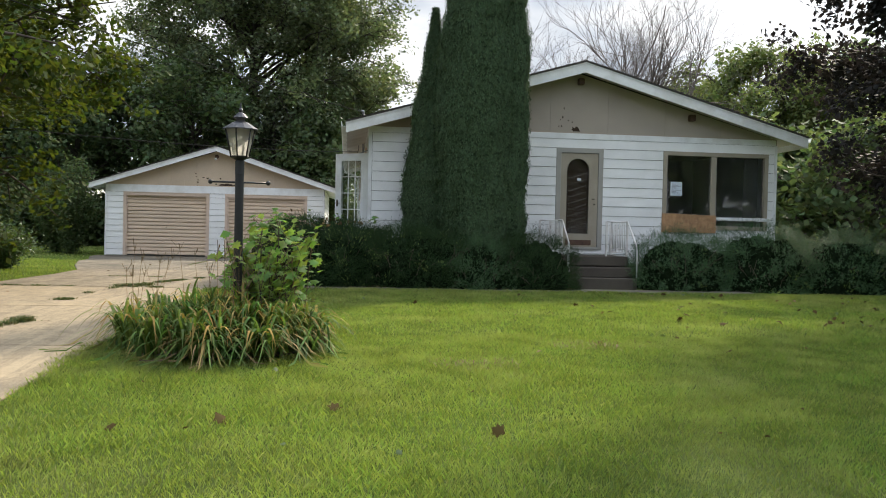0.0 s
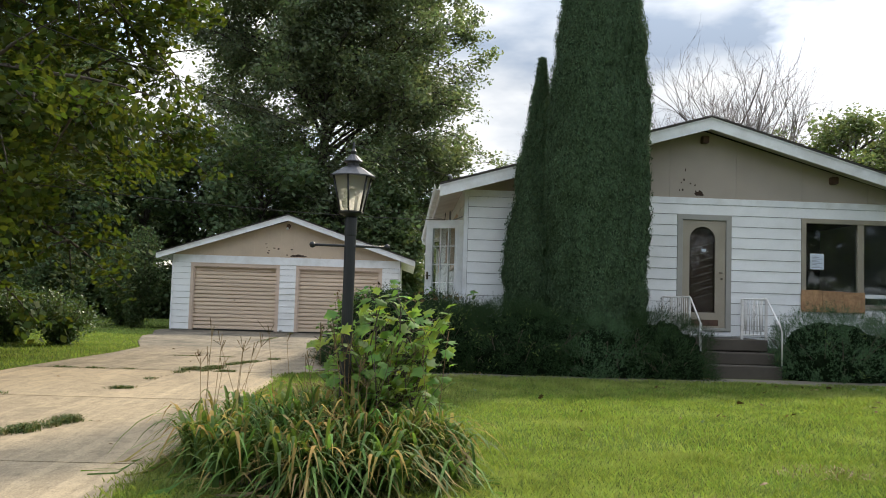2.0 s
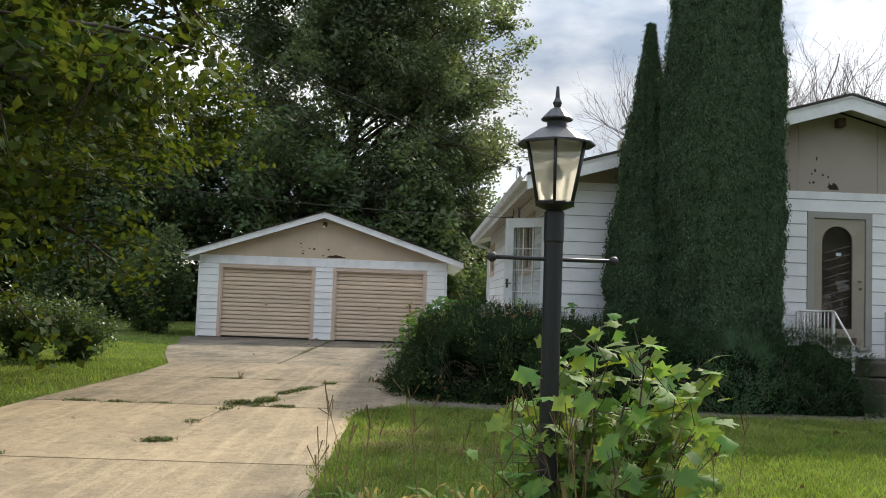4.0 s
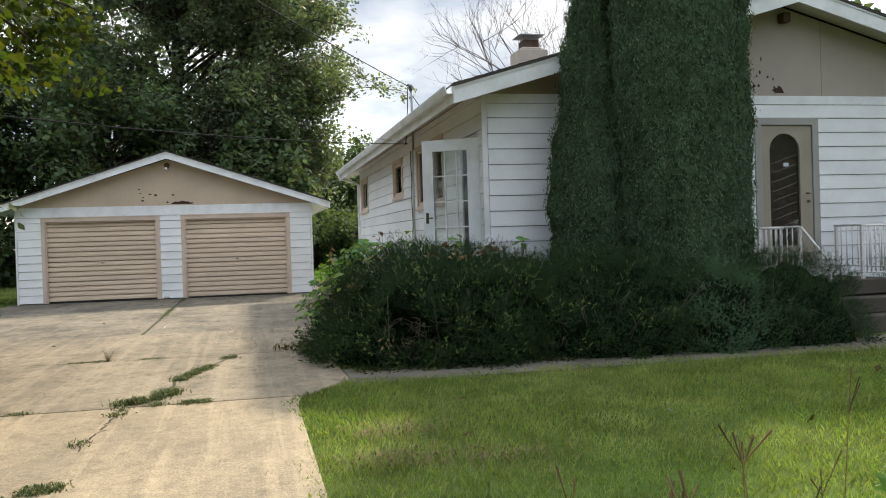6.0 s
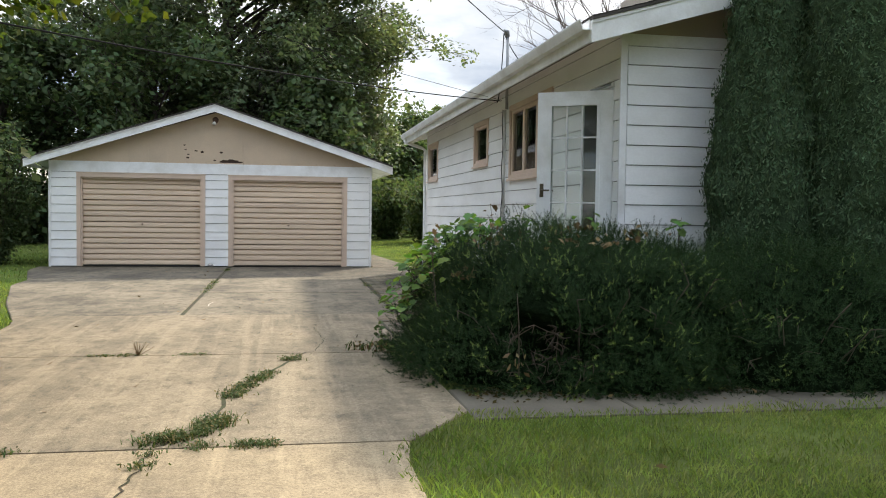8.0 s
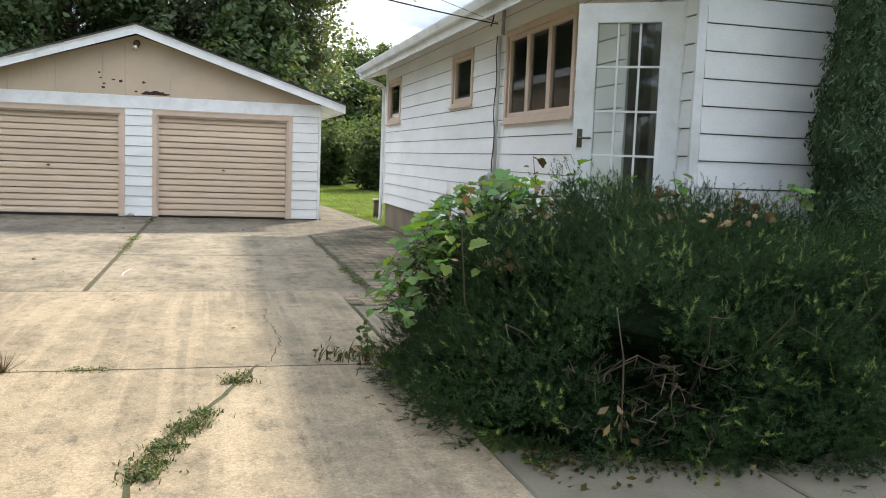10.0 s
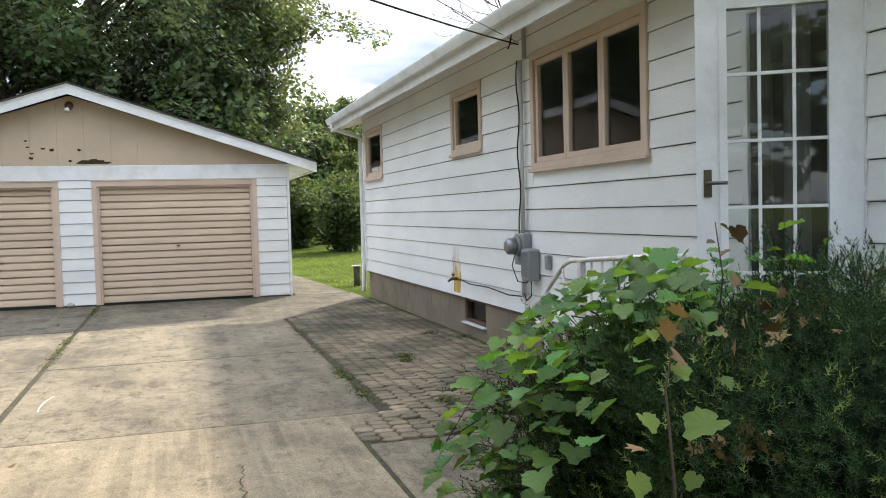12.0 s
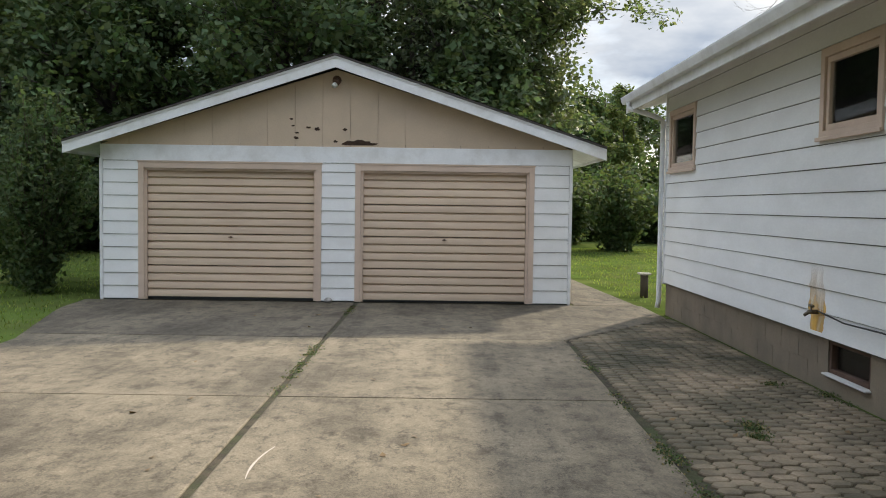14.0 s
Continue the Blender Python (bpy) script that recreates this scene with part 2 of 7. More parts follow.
M_WHITE = material("white_siding", (0.82, 0.825, 0.82), 0.55, 0.05, 1.5, 40, 0.06, stain=(0.5, 0.49, 0.45), stain_amt=0.24, stain_scale=0.9, stretch=(1, 0.6, 1.6), obj_var=0.025, world=True)
M_TRIM = material("white_trim", (0.8, 0.81, 0.815), 0.55, 0.05, 3, 50, 0.05, stain=(0.45, 0.43, 0.38), stain_amt=0.42, stain_scale=2.0)
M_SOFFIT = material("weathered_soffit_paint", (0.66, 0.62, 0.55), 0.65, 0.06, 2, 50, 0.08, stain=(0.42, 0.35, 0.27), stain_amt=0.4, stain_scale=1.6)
M_TAN = material("tan_gable", (0.55, 0.435, 0.32), 0.75, 0.07, 1.2, 50, 0.1, stain=(0.36, 0.3, 0.24), stain_amt=0.35, stain_scale=1.1)
M_GREYTAN = material("taupe_stucco", (0.40, 0.345, 0.29), 0.8, 0.06, 1.2, 80, 0.2, stain=(0.32, 0.28, 0.24), stain_amt=0.3, stain_scale=0.9)
M_DOORTAN = material("tan_door_paint", (0.59, 0.46, 0.34), 0.5, 0.05, 2.0, 50, 0.06, stain=(0.44, 0.33, 0.25), stain_amt=0.35, stain_scale=1.4, obj_var=0.06, stretch=(0.5, 1, 2))
M_PEACH = material("peach_trim", (0.62, 0.485, 0.385), 0.6, 0.06, 3, 60, 0.08, stain=(0.45, 0.34, 0.27), stain_amt=0.3, stain_scale=2.5)
M_GREYTRIM = material("grey_trim", (0.33, 0.32, 0.29), 0.6, 0.06, 3, 60, 0.08)
M_FRONTDOOR = material("beige_storm_door", (0.33, 0.29, 0.225), 0.55, 0.07, 2.5, 50, 0.06, stain=(0.26, 0.22, 0.17), stain_amt=0.4, stain_scale=2.2)
M_SHINGLE = material("asphalt_shingles", (0.07, 0.063, 0.058), 0.95, 0.25, 4, 90, 0.5, island_var=0.2)
# wall body behind the boards, coloured dark so lap gaps look like shadow lines
M_SHEATHING = material("shadow_line_sheathing", (0.13, 0.125, 0.115), 0.95, 0.2, 6, 40, 0.1)
M_ROT = material("rotten_wood", (0.05, 0.03, 0.02), 0.95, 0.4, 12, 60, 0.6)
M_FOUND = material("painted_block", (0.225, 0.182, 0.132), 0.85, 0.1, 2.0, 60, 0.3, stain=(0.12, 0.1, 0.08), stain_amt=0.5, stain_scale=1.6, obj_var=0.03)
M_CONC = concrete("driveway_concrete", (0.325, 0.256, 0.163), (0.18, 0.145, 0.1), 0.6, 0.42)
M_CONC_BUFF = concrete("buff_concrete", (0.3, 0.243, 0.165), (0.125, 0.104, 0.075), 0.75, 0.32)
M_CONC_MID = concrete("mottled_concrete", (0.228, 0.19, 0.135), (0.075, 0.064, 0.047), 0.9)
M_CONC_DARK = concrete("dark_concrete", (0.16, 0.135, 0.098), (0.05, 0.043, 0.033), 0.9)
M_WALK = material("walk_concrete", (0.135, 0.12, 0.09), 0.9, 0.12, 2.0, 50, 0.3, stain=(0.07, 0.06, 0.045), stain_amt=0.75, stain_scale=1.5)
M_STEP = material("step_concrete", (0.07, 0.06, 0.048), 0.9, 0.12, 2.0, 50, 0.3, stain=(0.045, 0.038, 0.03), stain_amt=0.5, stain_scale=1.5)
M_JOINT = material("joint_soil", (0.05, 0.04, 0.026), 1.0, 0.5, 9, 60, 0.8, stain=(0.045, 0.06, 0.016), stain_amt=0.8, stain_scale=3.0)
M_PAVER = material("paver_brick", (0.25, 0.195, 0.132), 0.9, 0.22, 5, 60, 0.5, stain=(0.045, 0.044, 0.026), stain_amt=0.92, stain_scale=0.8, stain_at=(0.38, 0.58), obj_var=0.22, island_var=0.22, world=True)
M_SOIL = material("lawn_soil", (0.068, 0.098, 0.024), 1.0, 0.35, 1.1, 40, 0.6, stain=(0.13, 0.125, 0.05), stain_amt=0.5, stain_scale=0.7, spec=0.0)
# near-black: the shade inside the yews is put into this colour
M_YEWCORE = material("yew_core_shade", (0.009, 0.015, 0.007), 1.0, 0.5, 12, 60, 1.0, spec=0.0)
M_CEDARCORE = material("cedar_inner_growth", (0.046, 0.072, 0.038), 1.0, 0.5, 14, 70, 1.0, spec=0.05)
M_MULCH = material("bed_soil", (0.05, 0.037, 0.025), 1.0, 0.3, 4, 50, 0.7)
M_BLACK = material("black_paint", (0.016, 0.017, 0.019), 0.45, 0.12, 6, 60, 0.06)
M_LAMPROOF = material("weathered_lamp_roof", (0.05, 0.05, 0.055), 0.4, 0.15, 8, 60, 0.06, metal=0.3)
M_BRASS = material("tarnished_brass", (0.13, 0.11, 0.08), 0.4, 0.2, 10, 60, 0.05, metal=0.8)
M_GREYMETAL = material("grey_box_metal", (0.3, 0.31, 0.32), 0.5, 0.07, 4, 60, 0.04, metal=0.2)
M_PIPE = material("painted_pipe", (0.6, 0.6, 0.58), 0.5, 0.08, 4, 60, 0.05)
M_RUST = worn_overlay("rust_stain", (0.68, 0.4, 0.08), 0.2, 0.62, 6.0, (1, 1.4, 0.45), 1.5, 1.0)
M_CABLE = material("black_cable", (0.02, 0.02, 0.02), 0.6, 0.1, 6, 60, 0)
M_WIRE = material("overhead_wire", (0.03, 0.03, 0.03), 0.8, 0.1, 6, 60, 0, spec=0.05)
M_BARK = material("tree_bark", (0.06, 0.05, 0.04), 0.95, 0.3, 5, 40, 0.8, stretch=(1, 1, 0.25))
M_BARE = material("bare_bark", (0.13, 0.11, 0.1), 0.95, 0.2, 5, 40, 0.3)
M_TWIG = material("yew_twig", (0.085, 0.064, 0.046), 0.9, 0.25, 9, 50, 0.3)
M_DARKROOM = material("dim_room_plaster", (0.2, 0.195, 0.19), 0.9, 0.1, 2, 40, 0.1)
M_CURTAIN = material("grey_curtain", (0.35, 0.34, 0.33), 0.9, 0.1, 3, 60, 0.1, stretch=(8, 8, 0.6))
M_PLY = material("osb_board", (0.42, 0.25, 0.13), 0.85, 0.25, 14, 50, 0.3, stain=(0.27, 0.14, 0.07), stain_amt=0.5, stain_scale=9, obj_var=0.12)
M_PAPER = material("paper_notice", (0.62, 0.68, 0.76), 0.8, 0.03, 4, 40, 0.02)
M_INK = material("grey_ink", (0.25, 0.28, 0.33), 0.8, 0.05, 4, 40, 0)
M_CHIM = material("chimney_render", (0.5, 0.43, 0.36), 0.85, 0.1, 4, 60, 0.3, stain=(0.3, 0.25, 0.2), stain_amt=0.4)
M_FLUE = material("rusty_flue", (0.11, 0.065, 0.045), 0.7, 0.25, 8, 50, 0.2, metal=0.3)
M_CAP = material("galvanised_cap", (0.3, 0.31, 0.33), 0.35, 0.1, 6, 50, 0.05, metal=0.7)
M_RAIL = material("white_rail_paint", (0.68, 0.66, 0.64), 0.5, 0.06, 5, 50, 0.08, stain=(0.3, 0.2, 0.13), stain_amt=0.35, stain_scale=9)
M_BALL = material("scuffed_ball", (0.33, 0.31, 0.27), 0.7, 0.15, 8, 60, 0.1, stain=(0.2, 0.18, 0.14), stain_amt=0.6, stain_scale=9)
M_STONE = material("grey_stone", (0.3, 0.29, 0.27), 0.9, 0.2, 12, 60, 0.4)
M_GLASS = glass_material("window_glass", cloudy=0.05)
M_LAMPGLASS = glass_material("lamp_glass", (0.84, 0.84, 0.8), 0.1, 0.55)

L_GRASS = leaf_material("grass_blades", (0.1, 0.155, 0.029), (0.26, 0.36, 0.045), 0.42, 0.35, 0.8, 0.02, dead=(0.3, 0.27, 0.11), dead_amt=0.08, patch=(0.255, 0.25, 0.085))
L_MAPLE = leaf_material("maple_leaves", (0.032, 0.053, 0.014), (0.145, 0.19, 0.016), 0.24, 0.28, 0.75, spec=0.12)
L_COTTON = leaf_material("cottonwood_leaves", (0.108, 0.135, 0.078), (0.22, 0.28, 0.09), 0.38, 0.4, 0.5, spec=0.3)
L_WOODS = leaf_material("woodland_leaves", (0.07, 0.1, 0.048), (0.15, 0.21, 0.055), 0.33, 0.4, 0.7, spec=0.15)
L_WILLOW = leaf_material("willow_leaves", (0.12, 0.15, 0.055), (0.22, 0.28, 0.07), 0.35, 0.3, 0.7, spec=0.15)
L_PURPLE = leaf_material("purple_leaves", (0.027, 0.028, 0.028), (0.045, 0.036, 0.03), 0.25, 0.4, 0.7, spec=0.12)
L_CEDAR = leaf_material("cedar_sprays", (0.07, 0.11, 0.058), (0.08, 0.12, 0.035), 0.15, 0.24, 0.95, spec=0.05)
L_YEW = leaf_material("yew_needles", (0.023, 0.047, 0.015), (0.04, 0.075, 0.016), 0.12, 0.45, 0.7, spec=0.12)
L_YEWTIP = leaf_material("yew_young_tips", (0.17, 0.23, 0.05), (0.2, 0.3, 0.05), 0.3, 0.3, 0.5)
L_YEW2 = leaf_material("spreading_yew_needles", (0.045, 0.1, 0.036), (0.07, 0.13, 0.03), 0.15, 0.4, 0.5)
L_VINE = leaf_material("vine_leaves", (0.075, 0.15, 0.036), (0.26, 0.46, 0.04), 0.3, 0.45, 0.62)
L_SAPLING = leaf_material("sapling_leaves", (0.1, 0.18, 0.036), (0.32, 0.46, 0.05), 0.45, 0.3, 0.65)
L_LILY = leaf_material("daylily_leaves", (0.075, 0.125, 0.03), (0.2, 0.3, 0.04), 0.3, 0.5, 0.7, 0.03, dead=(0.3, 0.22, 0.08), dead_amt=0.16, spec=0.18)
L_BROWNTIP = leaf_material("browned_leaf_tips", (0.3, 0.215, 0.065), (0.32, 0.21, 0.04), 0.3, 0.5, 0.75, 0.02, spec=0.08)
L_DEAD = leaf_material("dead_leaves", (0.17, 0.115, 0.05), (0.16, 0.11, 0.03), 0.12, 0.55, 0.7, 0.015)
L_DARKDEAD = leaf_material("dark_dead_leaves", (0.07, 0.053, 0.018), (0.07, 0.05, 0.018), 0.1, 0.5, 0.85, 0.015, spec=0.05)
L_SHRUB = leaf_material("shrub_leaves", (0.06, 0.1, 0.035), (0.15, 0.22, 0.04), 0.25, 0.4, 0.45)
L_WEED = leaf_material("weed_leaves", (0.055, 0.085, 0.028), (0.11, 0.15, 0.03), 0.25, 0.4, 0.7, 0.03, dead=(0.22, 0.16, 0.07), dead_amt=0.2, spec=0.15)


# ---- mesh helpers ----
def mesh_of(name, verts, faces, mat=None, smooth=False):
    """A mesh from an (n, 3) array and an (m, k) array of corners."""
    verts, faces = np.asarray(verts, np.float32).reshape(-1, 3), np.asarray(faces, np.int32)
    me = bpy.data.meshes.new(name)
    k = faces.shape[1]
    me.vertices.add(len(verts))
    me.vertices.foreach_set("co", verts.ravel())
    me.loops.add(faces.size)
    me.loops.foreach_set("vertex_index", faces.ravel())
    me.polygons.add(len(faces))
    me.polygons.foreach_set("loop_start", np.arange(0, faces.size, k, dtype=np.int32))
    me.polygons.foreach_set("loop_total", np.full(len(faces), k, np.int32))
    if smooth:
        me.polygons.foreach_set("use_smooth", np.ones(len(faces), bool))
    me.update(calc_edges=True)
    if mat:
        me.materials.append(mat)
    return me


def part(name, shape, mat, parent, label="", kind="", at=None):
    """Links a bmesh or a mesh as one object under its parent."""
    if isinstance(shape, bmesh.types.BMesh):
        me = bpy.data.meshes.new(name)
        bmesh.ops.recalc_face_normals(shape, faces=shape.faces[:])
        shape.to_mesh(me)
        shape.free()
        me.materials.append(mat)
    else:
        me = shape
        if mat and not me.materials:
            me.materials.append(mat)
    ob = new(name, me)
    if parent:
        ob.parent = parent
    if at is not None:
        ob.matrix_basis = at
    return tagged(ob, label, kind=kind)


def thing(name, label, category, at=(0, 0, 0), group="", kind=""):
    ob = new(name)
    ob.location = at
    return tagged(ob, label, category, group, kind)


def box(bm, x0, x1, y0, y1, z0, z1):
    v = [bm.verts.new((x, y, z)) for z in (z0, z1) for x, y in ((x0, y0), (x1, y0), (x1, y1), (x0, y1))]
    for q in ((3, 2, 1, 0), (4, 5, 6, 7), (0, 1, 5, 4), (1, 2, 6, 5), (2, 3, 7, 6), (3, 0, 4, 7)):
        bm.faces.new([v[i] for i in q])
    return v


def soft_box(x0, x1, y0, y1, z0, z1, b=0.006):
    bm = bmesh.new()
    box(bm, x0, x1, y0, y1, z0, z1)
    bmesh.ops.bevel(bm, geom=bm.edges[:], offset=b, segments=1, affect="EDGES")
    return bm


def tube(bm, points, radii, sides=6):
    """A round, tapered tube through points."""
    pts = [Vector(p) for p in points]
    rings = []
    for i, p in enumerate(pts):
        d = (pts[min(i + 1, len(pts) - 1)] - pts[max(i - 1, 0)]).normalized()
        u = d.cross(Vector((0, 0, 1)) if abs(d.z) < 0.9 else Vector((1, 0, 0))).normalized()
        w = d.cross(u)
        r = radii[i] if hasattr(radii, "__len__") else radii
        rings.append([bm.verts.new(p + u * r * math.cos(a) + w * r * math.sin(a)) for a in [2 * math.pi * j / sides for j in range(sides)]])
    for a, b in zip(rings, rings[1:]):
        for j in range(sides):
            bm.faces.new((a[j], a[(j + 1) % sides], b[(j + 1) % sides], b[j])).smooth = True
    bm.faces.new(rings[0][::-1])
    bm.faces.new(rings[-1])


def tube_arrays(chains, sides=5):
    """Many tapered tubes as one pair of arrays; each chain is (points (k, 3), radii (k,))."""
    V, F, base = [], [], 0
    ang = np.linspace(0, 2 * np.pi, sides, endpoint=False)
    for pts, rad in chains:
        pts, rad = np.asarray(pts, float), np.asarray(rad, float)
        d = np.gradient(pts, axis=0)
        d /= np.linalg.norm(d, axis=1)[:, None] + 1e-9
        ref = np.where(np.abs(d[:, 2:3]) < 0.9, [[0, 0, 1.0]], [[1.0, 0, 0]])
        u = np.cross(d, ref)
        u /= np.linalg.norm(u, axis=1)[:, None] + 1e-9
        w = np.cross(d, u)
        ring = pts[:, None] + rad[:, None, None] * (u[:, None] * np.cos(ang)[None, :, None] + w[:, None] * np.sin(ang)[None, :, None])
        V.append(ring.reshape(-1, 3))
        k = len(pts)
        i, j = np.meshgrid(np.arange(k - 1), np.arange(sides), indexing="ij")
        a, b = i * sides + j, i * sides + (j + 1) % sides
        F.append(base + np.stack([a, b, b + sides, a + sides], -1).reshape(-1, 4))
        base += k * sides
    return np.concatenate(V), np.concatenate(F)


def unit(rng, n):
    v = rng.normal(size=(n, 3))
    return v / np.linalg.norm(v, axis=1)[:, None]


def leaf_cards(pos, size, rng, normal=None, spread=1.0, aspect=0.7, droop=0.0):
    """Folded pointed leaves, four corners each, one at every place."""
    n = len(pos)
    nrm = unit(rng, n) if normal is None else normal + spread * unit(rng, n)
    nrm /= np.linalg.norm(nrm, axis=1)[:, None] + 1e-9
    t = unit(rng, n)
    t[:, 2] -= droop
    t -= nrm * np.sum(t * nrm, 1)[:, None]
    t /= np.linalg.norm(t, axis=1)[:, None] + 1e-9
    b = np.cross(nrm, t)
    s = np.broadcast_to(np.asarray(size, float), (n,))[:, None] * rng.uniform(0.65, 1.25, (n, 1))
    tip, base = pos + t * s * 0.5, pos - t * s * 0.5
    l, r = pos + b * s * 0.5 * aspect - nrm * s * 0.08, pos - b * s * 0.5 * aspect - nrm * s * 0.08
    V = np.stack([base, l, tip, r], 1).reshape(-1, 3)
    return V, np.arange(4 * n).reshape(-1, 4)


LOBES = np.array([(-0.5, 0), (-0.28, 0.2), (-0.42, 0.42), (-0.05, 0.3), (0.0, 0.55), (0.2, 0.25), (0.5, 0.0), (0.2, -0.25), (0.0, -0.55), (-0.05, -0.3), (-0.42, -0.42), (-0.28, -0.2)])


def lobed_leaves(pos, size, rng, normal, spread=0.6, droop=0.5, heart=False):
    """Maple-like (or heart-shaped) leaves with a fold, as fans round the middle."""
    n, k = len(pos), len(LOBES)
    nrm = normal + spread * unit(rng, n)
    nrm /= np.linalg.norm(nrm, axis=1)[:, None]
    t = unit(rng, n)
    t[:, 2] -= droop
    t -= nrm * np.sum(t * nrm, 1)[:, None]
    t /= np.linalg.norm(t, axis=1)[:, None]
    b = np.cross(nrm, t)
    s = np.broadcast_to(np.asarray(size, float), (n,))[:, None, None] * rng.uniform(0.6, 1.25, (n, 1, 1))
    shape = LOBES.copy()
    if heart:
        a = np.linspace(np.pi, -np.pi, k, endpoint=False)
        rr = 0.42 + 0.1 * np.cos(a) + 0.06 * np.cos(3 * a)
        shape = np.stack([np.cos(a) * rr * 1.1, np.sin(a) * rr], 1)
        shape[0, 0] = -0.3
    rim = pos[:, None] + s * (t[:, None] * shape[None, :, :1] + b[:, None] * shape[None, :, 1:] - nrm[:, None] * (0.35 * np.abs(shape[None, :, 1:]) ** 1.3 + 0.25 * np.maximum(shape[None, :, :1], 0) ** 2))
    V = np.concatenate([pos[:, None], rim], 1).reshape(-1, 3)
    i = np.arange(k)
    fan = np.stack([np.zeros(k, int), i + 1, (i + 1) % k + 1], 1)
    F = (np.arange(n)[:, None, None] * (k + 1) + fan[None]).reshape(-1, 3)
    return V, F


def ground_z(x, y):
    return np.interp(y, [-60, -12, 0, 5, 7, 10, 14, 20, 30, 60], [-0.6, -0.3, 0.09, 0.25, 0.31, 0.41, 0.45, 0.42, 0.395, 0.38])
# ---- ground ----
def ground():
    ys = np.concatenate([[-2500, -600, -200, -60, -25], np.arange(-12, 62, 2.0), [80, 150, 400, 1000, 2500]])
    xs = np.concatenate([[-2500, -600, -200, -80], np.arange(-40, 41, 4.0), [80, 200, 600, 2500]])
    X, Y = np.meshgrid(xs, ys)
    V = np.stack([X, Y, ground_z(X, Y) + 0.0 * X], -1).reshape(-1, 3)
    i, j = np.meshgrid(np.arange(len(ys) - 1), np.arange(len(xs) - 1), indexing="ij")
    a = i * len(xs) + j
    F = np.stack([a, a + 1, a + len(xs) + 1, a + len(xs)], -1).reshape(-1, 4)
    part("ground", mesh_of("ground", V, F, M_SOIL), None, None, "mown green lawn with dry patches round a house", "structure")


ground()

HX0_EDGE = 0.24
EDGE_Y = [-14, 14.0, 14.35, 14.75, 15.0, 17.2, 17.6, 20.6, 20.62, 26.8, 28.9, 30.4]
EDGE_XR = [-2.39, -2.39, -2.33, -2.05, -1.85, -1.88, -1.9, -1.9, -1.6, -1.56, 0.16, 0.16]
LEFT_Y = [-14, 17.9, 20.0, 22.3, 25.3, 26.4, 29.2, 30.4]
LEFT_X = [-5.88, -5.9, -6.05, -6.8, -7.6, -7.65, -8.4, -8.5]


def xr(y):
    return float(np.interp(y, EDGE_Y, EDGE_XR))


def xl(y):
    return float(np.interp(y, LEFT_Y, LEFT_X))


def slab(parent, name, left, right, y0, y1, mat, lift=0.02, tilt=0.0, step=0.35):
    """A cast slab between two edges, with a rounded rim."""
    k = max(2, int((y1 - y0) / step) + 1)
    ys = np.linspace(y0, y1, k)
    bm = bmesh.new()
    rows = []
    for y in ys:
        a, b = left(y), right(y)
        z = float(ground_z(0, y)) + lift + tilt * (y - y0)
        row = [(a, y, z - 0.1), (a, y, z - 0.008), (a + 0.012, y, z), (b - 0.012, y, z), (b, y, z - 0.008), (b, y, z - 0.1)]
        rows.append([bm.verts.new(p) for p in row])
    for r, s in zip(rows, rows[1:]):
        for i in range(5):
            bm.faces.new((r[i], r[i + 1], s[i + 1], s[i]))
    bm.faces.new(rows[0])
    bm.faces.new(rows[-1][::-1])
    return part(name, bm, mat, parent)


def driveway():
    d = thing("driveway", "cracked pale concrete driveway of jointed slabs with weeds", "driveway", kind="structure")
    joints = [-14.0, -10.4, -7.3, -4.2, -1.1, 2.0, 5.1, 8.2, 11.25, 14.32, 17.5, 20.63, 23.7, 26.8, 30.4]
    g = 0.011
    for k, (a, b) in enumerate(zip(joints, joints[1:])):
        # slabs step down in tone towards the garage, darkest past y 26
        mat = M_CONC_DARK if a > 26 else M_CONC_MID if a > 20 else M_CONC_BUFF if a > 14 else M_CONC
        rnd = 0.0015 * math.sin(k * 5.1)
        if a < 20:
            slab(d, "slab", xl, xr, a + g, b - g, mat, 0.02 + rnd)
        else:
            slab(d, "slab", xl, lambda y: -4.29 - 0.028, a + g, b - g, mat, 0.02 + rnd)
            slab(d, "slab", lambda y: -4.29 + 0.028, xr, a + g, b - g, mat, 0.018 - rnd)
    slab(d, "joint_fill", lambda y: xl(y) + 0.03, lambda y: xr(y) - 0.03, -14, 30.4, M_JOINT, 0.004, step=0.5)
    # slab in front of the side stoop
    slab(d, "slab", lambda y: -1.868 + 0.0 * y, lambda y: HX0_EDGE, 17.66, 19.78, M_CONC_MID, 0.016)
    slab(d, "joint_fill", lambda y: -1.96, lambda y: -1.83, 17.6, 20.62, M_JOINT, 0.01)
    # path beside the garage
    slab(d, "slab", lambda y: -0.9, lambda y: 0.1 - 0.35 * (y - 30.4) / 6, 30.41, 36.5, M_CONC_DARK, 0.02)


driveway()


def front_walk():
    w = thing("front_walk", "narrow weathered concrete walk along the yew hedge", "walkway", kind="structure")
    x = -1.85
    for k in range(8):
        b = x + 1.15
        slab(w, "slab", lambda y, a=x: a + 0.006, lambda y, c=b: c - 0.006, 14.82 - 0.01 * k, 15.75, M_WALK, 0.012)
        x = b


front_walk()


